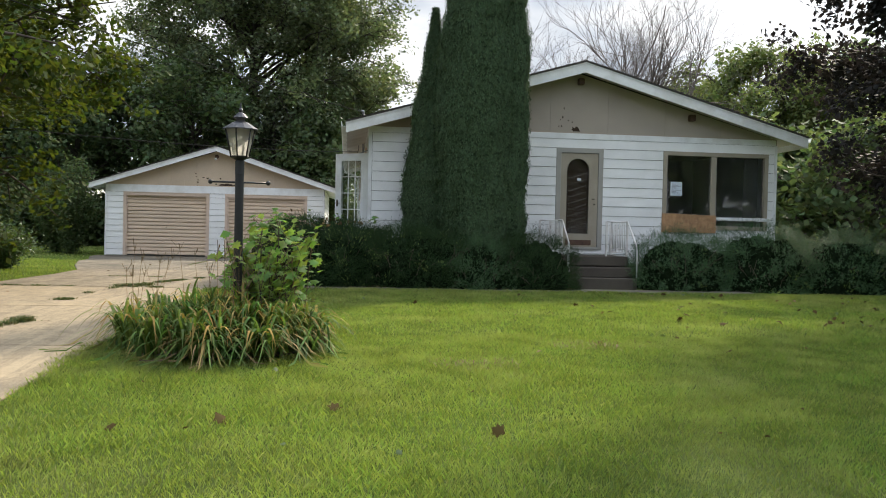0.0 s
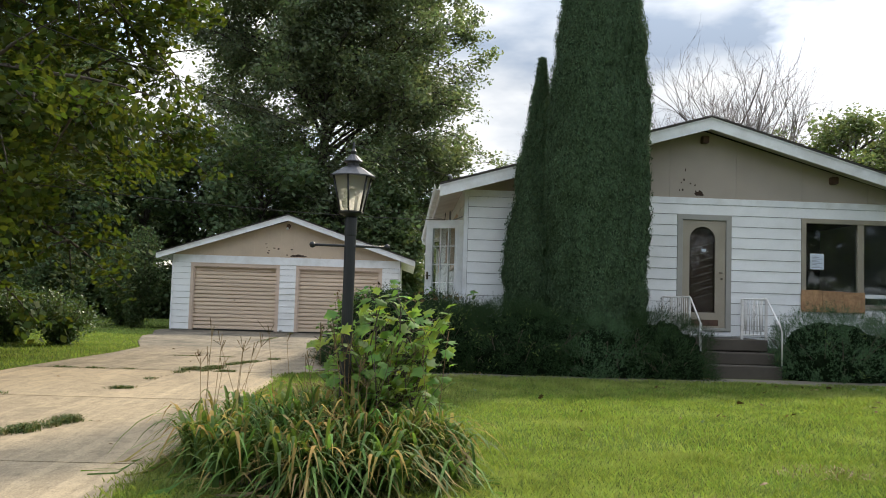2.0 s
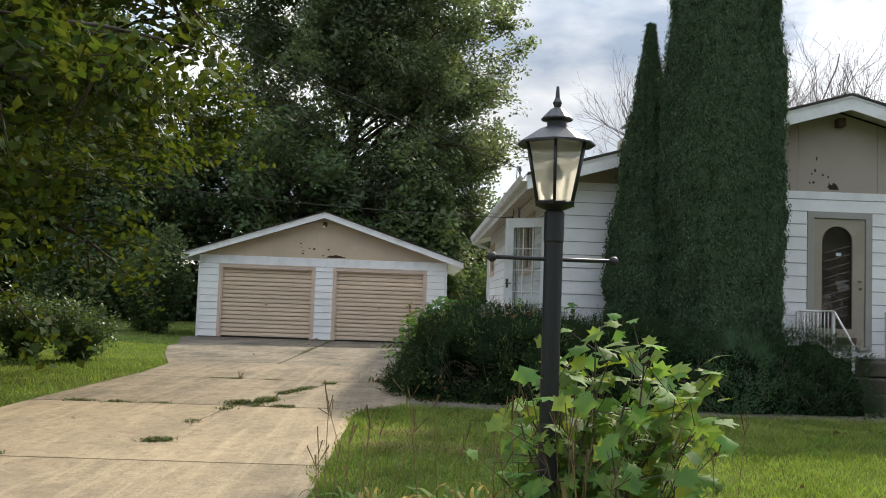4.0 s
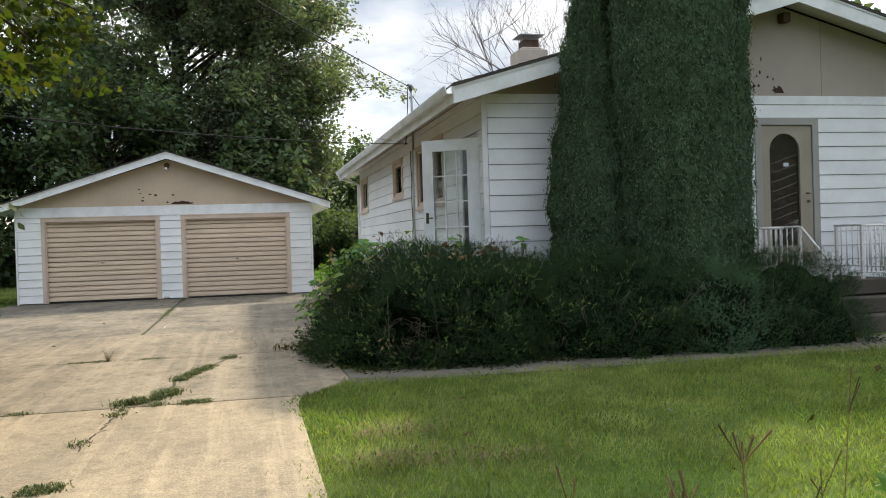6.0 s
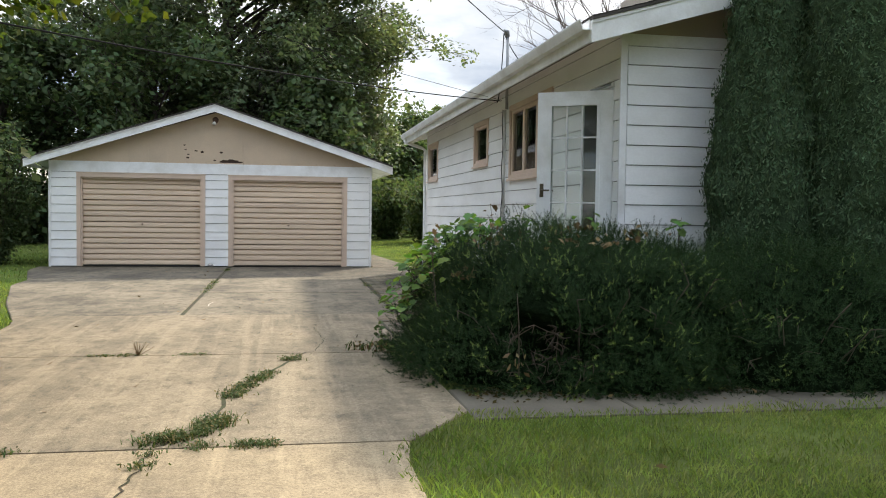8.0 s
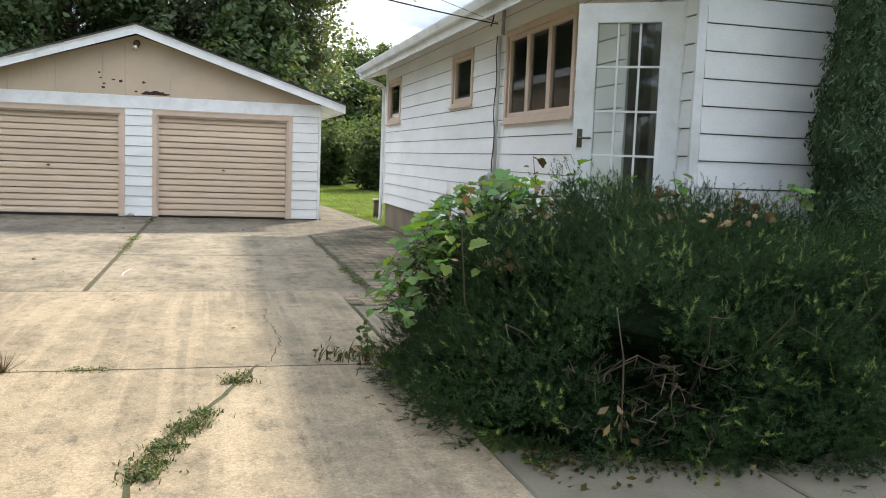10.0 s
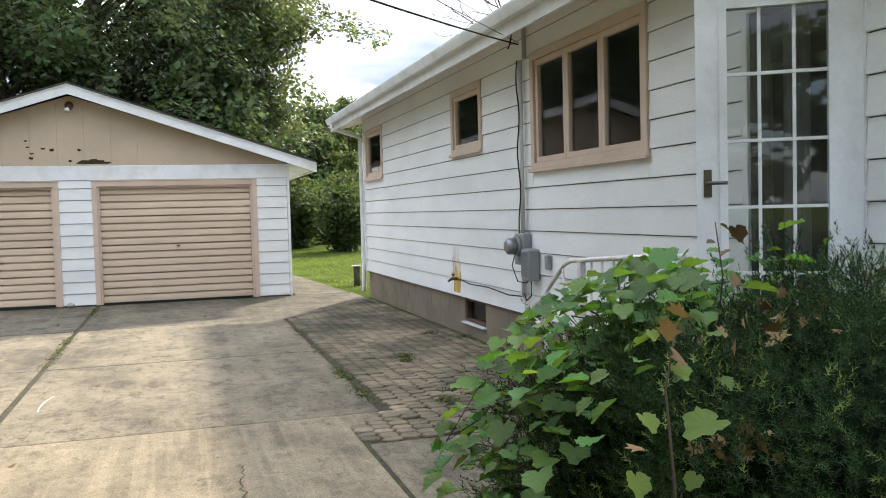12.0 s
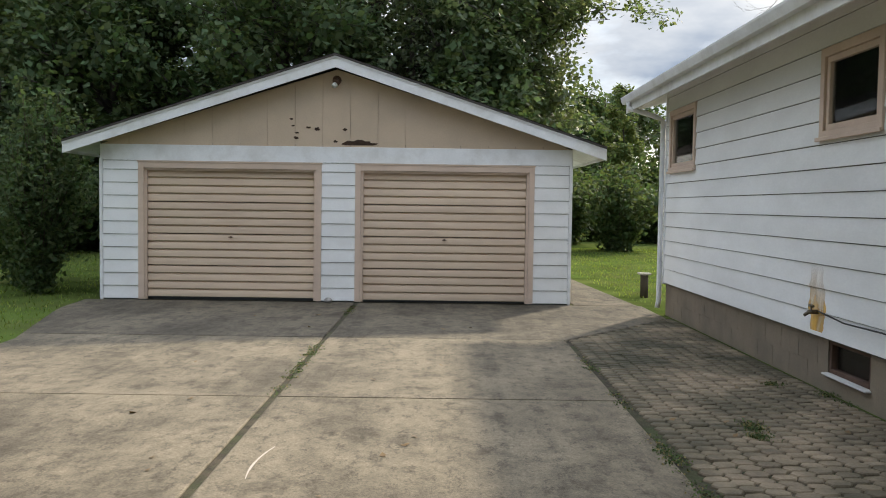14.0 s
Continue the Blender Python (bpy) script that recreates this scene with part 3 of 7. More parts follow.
# ---- lap siding and walls ----
def cells(u0, u1, z0, z1, holes):
    """Rectangles that fill a wall but for its openings."""
    us = sorted({u0, u1, *[h[0] for h in holes], *[h[1] for h in holes]})
    out = []
    for a, b in zip(us, us[1:]):
        cuts = sorted((h[2], h[3]) for h in holes if h[0] <= a + 1e-6 and h[1] >= b - 1e-6)
        z = z0
        for c, e in cuts:
            if c > z + 1e-6:
                out.append((a, b, z, c))
            z = max(z, e)
        if z < z1 - 1e-6:
            out.append((a, b, z, z1))
    return out


def wall_mesh(axis, at, thick, u0, u1, z0, z1, holes):
    """axis 'x': the wall runs along x at y = at, and goes back by thick; 'y': along y at x = at."""
    bm = bmesh.new()
    for a, b, c, e in cells(u0, u1, z0, z1, holes):
        if axis == "x":
            box(bm, a, b, min(at, at + thick), max(at, at + thick), c, e)
        else:
            box(bm, min(at, at + thick), max(at, at + thick), a, b, c, e)
    bmesh.ops.remove_doubles(bm, verts=bm.verts[:], dist=1e-4)
    return bm


BOARDS = {}


def board(parent, axis, at, out, u0, u1, z0, z1):
    """One lapped board: its foot stands out 14 mm, its head lies on the wall."""
    key = (axis, out, round(u1 - u0, 3), round(z1 - z0, 3))
    if key not in BOARDS:
        L, H = u1 - u0, z1 - z0
        prof = [(0.001, 0.006), (0.016, 0.005), (0.02, 0.006), (0.021, 0.011), (0.008, H - 0.002), (0.001, H - 0.001)]
        V = []
        for u in (0.0, L):
            for o, z in prof:
                V.append((u, out * o, z) if axis == "x" else (out * o, u, z))
        bm = bmesh.new()
        v = [bm.verts.new(p) for p in V]
        n = len(prof)
        for i in range(n):
            j = (i + 1) % n
            bm.faces.new((v[i], v[j], v[n + j], v[n + i]))
        bm.faces.new(v[:n])
        bm.faces.new(v[n:])
        bmesh.ops.recalc_face_normals(bm, faces=bm.faces[:])
        me = bpy.data.meshes.new("board")
        bm.to_mesh(me)
        bm.free()
        me.materials.append(M_WHITE)
        BOARDS[key] = me
    p = (u0, at, z0) if axis == "x" else (at, u0, z0)
    return part("board", BOARDS[key], None, parent, at=Matrix.Translation(p))


def siding(parent, axis, at, out, u0, u1, z0, z1, holes, step=0.203, top=None):
    z = z0
    while z < z1 - 0.03:
        e = min(z + step, z1)
        spans = [(u0, u1)]
        for h in holes:
            if h[2] < e - 0.02 and h[3] > z + 0.02:
                nxt = []
                for a, b in spans:
                    if h[1] <= a or h[0] >= b:
                        nxt.append((a, b))
                    else:
                        if h[0] - a > 0.02:
                            nxt.append((a, h[0]))
                        if b - h[1] > 0.02:
                            nxt.append((h[1], b))
                spans = nxt
        for a, b in spans:
            board(parent, axis, at, out, a + 0.002, b - 0.002, z, e)
        for h in holes:
            a, b = max(h[0], u0), min(h[1], u1)
            if h[2] < e - 0.02 and h[3] > z + 0.02 and b - a > 0.05:
                if h[2] - z > 0.025:
                    board(parent, axis, at, out, a + 0.002, b - 0.002, z, h[2])
                if e - h[3] > 0.025:
                    board(parent, axis, at, out, a + 0.002, b - 0.002, h[3], e)
        z = e


def frame_ring(axis, at, out, u0, u1, z0, z1, w, d0, d1, bottom=True):
    """A mitred frame round an opening, or its sides and head alone."""
    bm = bmesh.new()
    zi = z0 + w if bottom else z0
    outer = [(u0, z0), (u0, z1), (u1, z1), (u1, z0)]
    inner = [(u0 + w, zi), (u0 + w, z1 - w), (u1 - w, z1 - w), (u1 - w, zi)]
    place = (lambda u, d, z: (u, at + out * d, z)) if axis == "x" else (lambda u, d, z: (at + out * d, u, z))
    V = [[bm.verts.new(place(u, d, z)) for u, z in ring] for d in (d0, d1) for ring in (outer, inner)]
    bo, bi, fo, fi = V
    n = 4 if bottom else 3
    for i in range(n):
        j = (i + 1) % 4
        bm.faces.new((fo[i], fo[j], fi[j], fi[i]))
        bm.faces.new((bo[i], bi[i], bi[j], bo[j]))
        bm.faces.new((bo[i], bo[j], fo[j], fo[i]))
        bm.faces.new((bi[i], fi[i], fi[j], bi[j]))
    if not bottom:
        for i in (0, 3):
            bm.faces.new((bo[i], fo[i], fi[i], bi[i]))
    bmesh.ops.recalc_face_normals(bm, faces=bm.faces[:])
    bmesh.ops.bevel(bm, geom=[e for e in bm.edges if len(e.link_faces) == 2 and e.calc_face_angle(0) > 0.5], offset=0.004, segments=1, affect="EDGES")
    return bm


def pane_mesh(axis, at, u0, u1, z0, z1, t=0.004):
    bm = bmesh.new()
    if axis == "x":
        box(bm, u0, u1, at - t / 2, at + t / 2, z0, z1)
    else:
        box(bm, at - t / 2, at + t / 2, u0, u1, z0, z1)
    return bm


def glass(name, shape, parent, label=""):
    ob = part(name, shape, M_GLASS, parent, label)
    ob.visible_shadow = False
    return ob


def window(parent, axis, at, out, u0, u1, z0, z1, panes, mat, trim=0.085, sash=0.045, label=""):
    """Trim, sill, then one sash and one pane for each light; u0..z1 is the outside of the trim."""
    w = part("window", frame_ring(axis, at, out, u0, u1, z0, z1, trim, -0.04, 0.035), mat, parent, label)
    a, b, c, e = u0 + trim + 0.002, u1 - trim - 0.002, z0 + trim + 0.002, z1 - trim - 0.002
    span = (b - a) / panes
    for k in range(panes):
        p, q = a + k * span + 0.002, a + (k + 1) * span - 0.002
        part("sash", frame_ring(axis, at, out, p, q, c, e, sash, -0.045, 0.012), mat, w)
        glass("pane", pane_mesh(axis, at - out * 0.02, p + sash - 0.005, q - sash + 0.005, c + sash - 0.005, e - sash + 0.005), w)
    bm = bmesh.new()
    if axis == "y":
        box(bm, *sorted((at + out * 0.036, at + out * 0.06)), u0 - 0.02, u1 + 0.02, z0 - 0.012, z0 + 0.022)
    else:
        box(bm, u0 - 0.02, u1 + 0.02, *sorted((at + out * 0.036, at + out * 0.06)), z0 - 0.012, z0 + 0.022)
    bmesh.ops.bevel(bm, geom=bm.edges[:], offset=0.004, segments=1, affect="EDGES")
    part("sill", bm, mat, w)
    return w


def gable_roof(parent, xc, half, y0, y1, z_eave, z_peak, thick=0.16, soffit=None, gutter=False):
    """Two deck slopes with fascia boards; z_eave and z_peak are the top of the roof at its edges."""
    s = (z_peak - z_eave) / half
    for sgn in (-1, 1):
        bm = bmesh.new()
        V = []
        for y in (y0 - 0.055, y1 + 0.055):
            V += [(xc, y, z_peak), (xc + sgn * half, y, z_eave), (xc + sgn * half, y, z_eave - 0.03), (xc, y, z_peak - 0.03)]
        v = [bm.verts.new(p) for p in V]
        for q in ((0, 1, 5, 4), (1, 2, 6, 5), (2, 3, 7, 6), (3, 0, 4, 7), (0, 3, 2, 1), (4, 5, 6, 7)):
            bm.faces.new([v[i] for i in q])
        roof = part("roof", bm, M_SHINGLE, parent, "dark asphalt shingle roof slope")
        # shingle courses, joined
        VV, FF, c = [], [], 0
        rng = np.random.default_rng(5)
        length = math.hypot(half, z_peak - z_eave)
        rows = int(length / 0.14)
        for r in range(rows):
            t0, t1 = r / rows, (r + 1.25) / rows
            t1 = min(t1, 1.0)
            y = y0 - 0.06
            while y < y1 + 0.05:
                e = min(y + rng.uniform(0.25, 0.35), y1 + 0.06)
                for t, lift in ((t0, 0.012), (t1, 0.003)):
                    x = xc + sgn * half * (1 - t)
                    z = z_eave + (z_peak - z_eave) * t + lift + rng.uniform(0, 0.002)
                    VV += [(x, y + 0.003, z), (x, e - 0.003, z)]
                FF.append((c, c + 1, c + 3, c + 2))
                c += 4
                y = e
        part("shingle_cover", mesh_of("shingle_cover", VV, FF, M_SHINGLE), None, roof, kind="stuff")
        for y, d in ((y0, -1), (y1, 1)):
            bm = bmesh.new()
            V = []
            for yy in (y + d * 0.002, y + d * 0.03):
                V += [(xc, yy, z_peak - 0.032), (xc + sgn * half, yy, z_eave - 0.032), (xc + sgn * half, yy, z_eave - 0.012 - thick), (xc, yy, z_peak - 0.012 - thick * 1.02)]
            v = [bm.verts.new(p) for p in V]
            for q in ((0, 1, 5, 4), (1, 2, 6, 5), (2, 3, 7, 6), (3, 0, 4, 7), (0, 3, 2, 1), (4, 5, 6, 7)):
                bm.faces.new([v[i] for i in q])
            part("fascia", bm, M_TRIM, parent, "white painted rake board")
            # drip edge on the rake
            bm = bmesh.new()
            V = []
            for yy in (y + d * 0.031, y + d * 0.042):
                V += [(xc, yy, z_peak - 0.032), (xc + sgn * half, yy, z_eave - 0.032), (xc + sgn * half, yy, z_eave - 0.06), (xc, yy, z_peak - 0.06)]
            v = [bm.verts.new(p) for p in V]
            for q in ((0, 1, 5, 4), (1, 2, 6, 5), (2, 3, 7, 6), (3, 0, 4, 7), (0, 3, 2, 1), (4, 5, 6, 7)):
                bm.faces.new([v[i] for i in q])
            part("drip_edge", bm, M_TRIM, parent)
        xe = xc + sgn * half
        bm = bmesh.new()
        box(bm, *sorted((xe - sgn * 0.022, xe)), y0 + 0.001, y1 - 0.001, z_eave - thick, z_eave - 0.031)
        part("eave_board", bm, M_TRIM, parent)
        if gutter:
            bm = bmesh.new()
            prof = [(0.0, -0.02), (0.0, -0.115), (0.07, -0.115), (0.085, -0.08), (0.1, -0.035), (0.1, -0.015), (0.092, -0.015), (0.09, -0.035), (0.075, -0.08), (0.065, -0.107), (0.008, -0.107), (0.008, -0.02)]
            rings = [[bm.verts.new((xe + sgn * (0.002 + o), y, z_eave + z)) for o, z in prof] for y in (y0 + 0.02, y1 - 0.02)]
            k = len(prof)
            for i in range(k):
                bm.faces.new((rings[0][i], rings[0][(i + 1) % k], rings[1][(i + 1) % k], rings[1][i]))
            for r in rings:
                bm.faces.new(r)
            part("gutter", bm, M_TRIM, parent, "white metal gutter along the eave")
    return s


def sheet_under(parent, xa, za, xb, zb, y0, y1, mat, t=0.012, name="soffit"):
    bm = bmesh.new()
    V = []
    for y in (y0, y1):
        V += [(xa, y, za), (xb, y, zb), (xb, y, zb - t), (xa, y, za - t)]
    v = [bm.verts.new(p) for p in V]
    for q in ((0, 1, 5, 4), (1, 2, 6, 5), (2, 3, 7, 6), (3, 0, 4, 7), (0, 3, 2, 1), (4, 5, 6, 7)):
        bm.faces.new([v[i] for i in q])
    return part(name, bm, mat, parent)


def gable_panels(parent, xc, half_wall, y, z0, peak, slope, mat, width=0.42, scallop=0.14):
    """Grooved panel boards that fill a gable, cut in shallow waves along the foot."""
    x = xc - half_wall
    n = int(round(2 * half_wall / width))
    w = 2 * half_wall / n
    for k in range(n):
        a, b = x + k * w + 0.003, x + (k + 1) * w - 0.003
        bm = bmesh.new()
        foot = [(a + (b - a) * i / 12, z0 - 0.014 * abs(math.sin(math.pi * (a + (b - a) * i / 12 - x) / scallop))) for i in range(13)]
        mid = [xc] if a < xc < b else []
        head = [(q, peak - slope * abs(q - xc)) for q in sorted([a, b] + mid, reverse=True)]
        head = [(q, max(zz, z0 + 0.004)) for q, zz in head]
        ring = foot + head
        f = [bm.verts.new((q, y - 0.012, zz)) for q, zz in ring]
        g = [bm.verts.new((q, y, zz)) for q, zz in ring]
        bm.faces.new(f)
        bm.faces.new(g[::-1])
        m = len(ring)
        for i in range(m):
            bm.faces.new((f[i], g[i], g[(i + 1) % m], f[(i + 1) % m]))
        part("panel", bm, mat, parent)


def peeled_patch(parent, x, y, z, w, h, seed):
    """Ragged holes where the panel's face has rotted away."""
    rng = np.random.default_rng(seed)
    spots = [(0, 0, w, h)] + [(rng.uniform(-w * 1.7, -w * 0.2), rng.uniform(0, 2.3 * h), w * rng.uniform(0.07, 0.2), h * rng.uniform(0.15, 0.4)) for _ in range(8)]
    for cx, cz, ww, hh in spots:
        bm = bmesh.new()
        n = 22
        ring = []
        for i in range(n):
            a = 2 * math.pi * i / n
            r = 0.5 * rng.uniform(0.55, 1.0)
            ring.append((x + cx + ww * r * math.cos(a), z + max(cz + hh * r * math.sin(a), -0.01)))
        f = [bm.verts.new((q, y - 0.0155 - rng.uniform(0, 0.002), zz)) for q, zz in ring]
        g = [bm.verts.new((q, y - 0.0125, zz)) for q, zz in ring]
        bm.faces.new(f)
        for i in range(n):
            bm.faces.new((f[i], g[i], g[(i + 1) % n], f[(i + 1) % n]))
        part("rotten_patch", bm, M_ROT, parent, "dark flaking rotten wood")


def eave_light(parent, x, y, z, mat=None, bulb=True):
    bm = bmesh.new()
    tube(bm, [(x, y, z), (x, y - 0.02, z)], 0.07, 14)
    tube(bm, [(x, y - 0.02, z), (x, y - 0.07, z - 0.02), (x, y - 0.12, z - 0.06)], [0.03, 0.035, 0.055], 10)
    lamp = part("floodlight", bm, mat or M_FLUE, parent, "small brown floodlight fixture under the peak")
    if bulb:
        bm = bmesh.new()
        tube(bm, [(x - 0.02, y - 0.1, z - 0.06), (x - 0.02, y - 0.13, z - 0.1), (x - 0.02, y - 0.14, z - 0.13)], [0.03, 0.05, 0.02], 10)
        part("bulb", bm, M_PIPE, lamp, "pale glass bulb")


# ---- garage ----
def garage():
    X0, X1, Y0, Y1, Z0, ZB = -8.283, -0.964, 30.43, 37.1, 0.41, 2.8
    XC, HALF, ZE, ZP, YF = -4.622, 4.13, 2.857, 4.21, 30.2
    slope = (ZP - ZE) / HALF
    g = thing("garage", "white lap-sided two-car garage with tan doors and tan gable", "garage", (0, 0, 0))
    holes = [(-7.6, -4.93, 0.30, 2.46), (-4.245, -1.635, 0.30, 2.46)]
    front = part("wall", wall_mesh("x", Y0, 0.12, X0 + 0.01, X1 - 0.01, Z0 - 0.06, 2.86, holes), M_SHEATHING, g, "front wall with lapped white boards")
    trims = [(-7.683, -4.85, 0.3, 2.55), (-4.327, -1.553, 0.3, 2.55)]
    siding(front, "x", Y0, -1, X0 + 0.05, X1 - 0.05, Z0 + 0.02, 2.57, trims, 0.2)
    for a, b in ((X0, X0 + 0.048), (X1 - 0.048, X1)):
        part("corner_trim", soft_box(a, b, Y0 - 0.028, Y0 + 0.06, Z0, 2.6, 0.004), M_TRIM, g)
    part("frieze_board", soft_box(X0 + 0.01, X1 - 0.01, Y0 - 0.022, Y0 - 0.001, 2.574, ZB + 0.02, 0.004), M_TRIM, g, "white board above the doors")
    for sx, w0, w1 in ((X0, 0, 0.12), (X1, -0.12, 0)):
        side = part("wall", wall_mesh("y", sx + w0, 0.12, Y0 + 0.121, Y1, Z0 - 0.06, 2.86, []), M_SHEATHING, g)
        siding(side, "y", sx, -1 if sx < -4 else 1, Y0 + 0.13, Y1 - 0.01, Z0 + 0.02, 2.85, [], 0.2)
    part("wall", wall_mesh("x", Y1, 0.12, X0 + 0.01, X1 - 0.01, Z0 - 0.06, 2.86, []), M_WHITE, g)
    gable = part("gable", gable_solid(XC, -X0 + XC - 0.03, Y0 + 0.004, Y0 + 0.11, 2.862, ZP - 0.2, slope), M_TAN, g, "tan grooved panel gable with a rotten hole")
    gable_panels(gable, XC, 3.62, Y0, ZB + 0.022, ZP - 0.21, slope, M_TAN)
    part("gable", gable_solid(XC, 3.6, Y1 + 0.002, Y1 + 0.118, 2.862, ZP - 0.2, slope), M_TAN, g)
    peeled_patch(gable, -4.27, Y0, ZB + 0.06, 0.62, 0.17, 3)
    eave_light(g, XC, Y0 - 0.013, 3.84)
    gable_roof(g, XC, HALF, YF, Y1 + 0.3, ZE, ZP, 0.19)
    for sgn in (-1, 1):
        xe = XC + sgn * (HALF - 0.025)
        xw = XC + sgn * 3.65
        zz = lambda x: ZP - slope * abs(x - XC) - 0.045
        sheet_under(g, xw, zz(xw) - 0.1, xe, zz(xe) - 0.1, Y0 + 0.001, Y1 + 0.28, M_TRIM)
        sheet_under(g, XC, ZP - 0.145, xe, zz(xe) - 0.1, YF + 0.005, Y0 - 0.013, M_TRIM)
    part("floor", soft_box(X0 + 0.1, X1 - 0.1, Y0 + 0.13, Y1 - 0.01, 0.3, 0.425), M_CONC_DARK, g)
    for k, (a, b, _, e) in enumerate(holes):
        t0, t1 = trims[k][0], trims[k][1]
        bm = bmesh.new()
        for p, q, c, d in ((t0, a + 0.0, 0.425, 2.55), (b - 0.0, t1, 0.425, 2.55), (a + 0.001, b - 0.001, 2.462, 2.55)):
            box(bm, p, q, Y0 - 0.03, Y0 - 0.001, c, d)
        box(bm, t0 - 0.012, t1 + 0.012, Y0 - 0.04, Y0 - 0.001, 2.5515, 2.572)
        for p, q in ((a + 0.001, a + 0.04), (b - 0.04, b - 0.001)):
            box(bm, p, q, Y0 + 0.001, Y0 + 0.05, 0.425, 2.46)
        box(bm, a + 0.041, b - 0.041, Y0 + 0.001, Y0 + 0.05, 2.425, 2.46)
        part("door_trim", bm, M_PEACH, g, "peeling pinkish-tan door casing")
        # sectional door of ribbed panels, four ribs each
        door = new("garage_door")
        door.parent = g
        tagged(door, "closed tan ribbed metal overhead door")
        p0, p1, zb, zt = a + 0.042, b - 0.042, 0.455 - (0.012 if k else 0), 2.44
        H = (zt - zb) / 4
        for s in range(4):
            bm = bmesh.new()
            prof = []
            ribs = 4
            for r in range(ribs):
                c = zb + s * H + H * r / ribs
                h = H / ribs
                g0 = 0.009 if r else 0.005
                prof += [(0.016, c + 0.003), (0.004, c + g0), (-0.018, c + g0 + 0.007), (-0.015, c + h * 0.5), (-0.004, c + h - 0.016), (0.006, c + h - 0.007), (0.016, c + h - 0.005)]
            rows = [[bm.verts.new((x, Y0 + 0.062 + o, zz)) for o, zz in prof] for x in (p0, p1)]
            for i in range(len(prof) - 1):
                bm.faces.new((rows[0][i], rows[1][i], rows[1][i + 1], rows[0][i + 1]))
            back = [bm.verts.new((x, Y0 + 0.1, zz)) for x, zz in ((p0, zb + s * H + 0.004), (p1, zb + s * H + 0.004), (p1, zb + s * H + H - 0.002), (p0, zb + s * H + H - 0.002))]
            bm.faces.new(back)
            bm.faces.new((rows[0][0], rows[1][0], back[1], back[0]))
            bm.faces.new((rows[0][-1], rows[1][-1], back[2], back[3]))
            part("panel", bm, M_DOORTAN, door)
        bm = bmesh.new()
        xm = (p0 + p1) / 2
        tube(bm, [(xm, Y0 + 0.05, 1.4), (xm, Y0 + 0.03, 1.4)], 0.018, 10)
        box(bm, xm - 0.035, xm + 0.035, Y0 + 0.022, Y0 + 0.031, 1.393, 1.407)
        part("handle", bm, M_FLUE, door, "small dark T-handle lock")
        bm = bmesh.new()
        box(bm, p0, p1, Y0 + 0.055, Y0 + 0.085, 0.418, zb + 0.003)
        part("bottom_seal", bm, M_CABLE, door, "black rubber seal")


def gable_solid(xc, half, y0, y1, z0, peak, slope):
    bm = bmesh.new()
    ring = [(xc - half, z0), (xc + half, z0), (xc + half, max(peak - slope * half, z0 + 0.002)), (xc, peak), (xc - half, max(peak - slope * half, z0 + 0.002))]
    f = [bm.verts.new((x, y0, z)) for x, z in ring]
    b = [bm.verts.new((x, y1, z)) for x, z in ring]
    bm.faces.new(f)
    bm.faces.new(b[::-1])
    for i in range(5):
        bm.faces.new((f[i], b[i], b[(i + 1) % 5], f[(i + 1) % 5]))
    return bm


garage()


# ---- house ----
HX0, HX1, HY0, HY1 = 0.25, 8.87, 17.735, 29.5
XR, HALF_R, ZE_H, ZP_H, YF_H, YB_H = 4.56, 4.787, 3.596, 4.976, 17.337, 30.06
SL_H = (ZP_H - ZE_H) / HALF_R
ZF, ZW = 0.86, 3.62


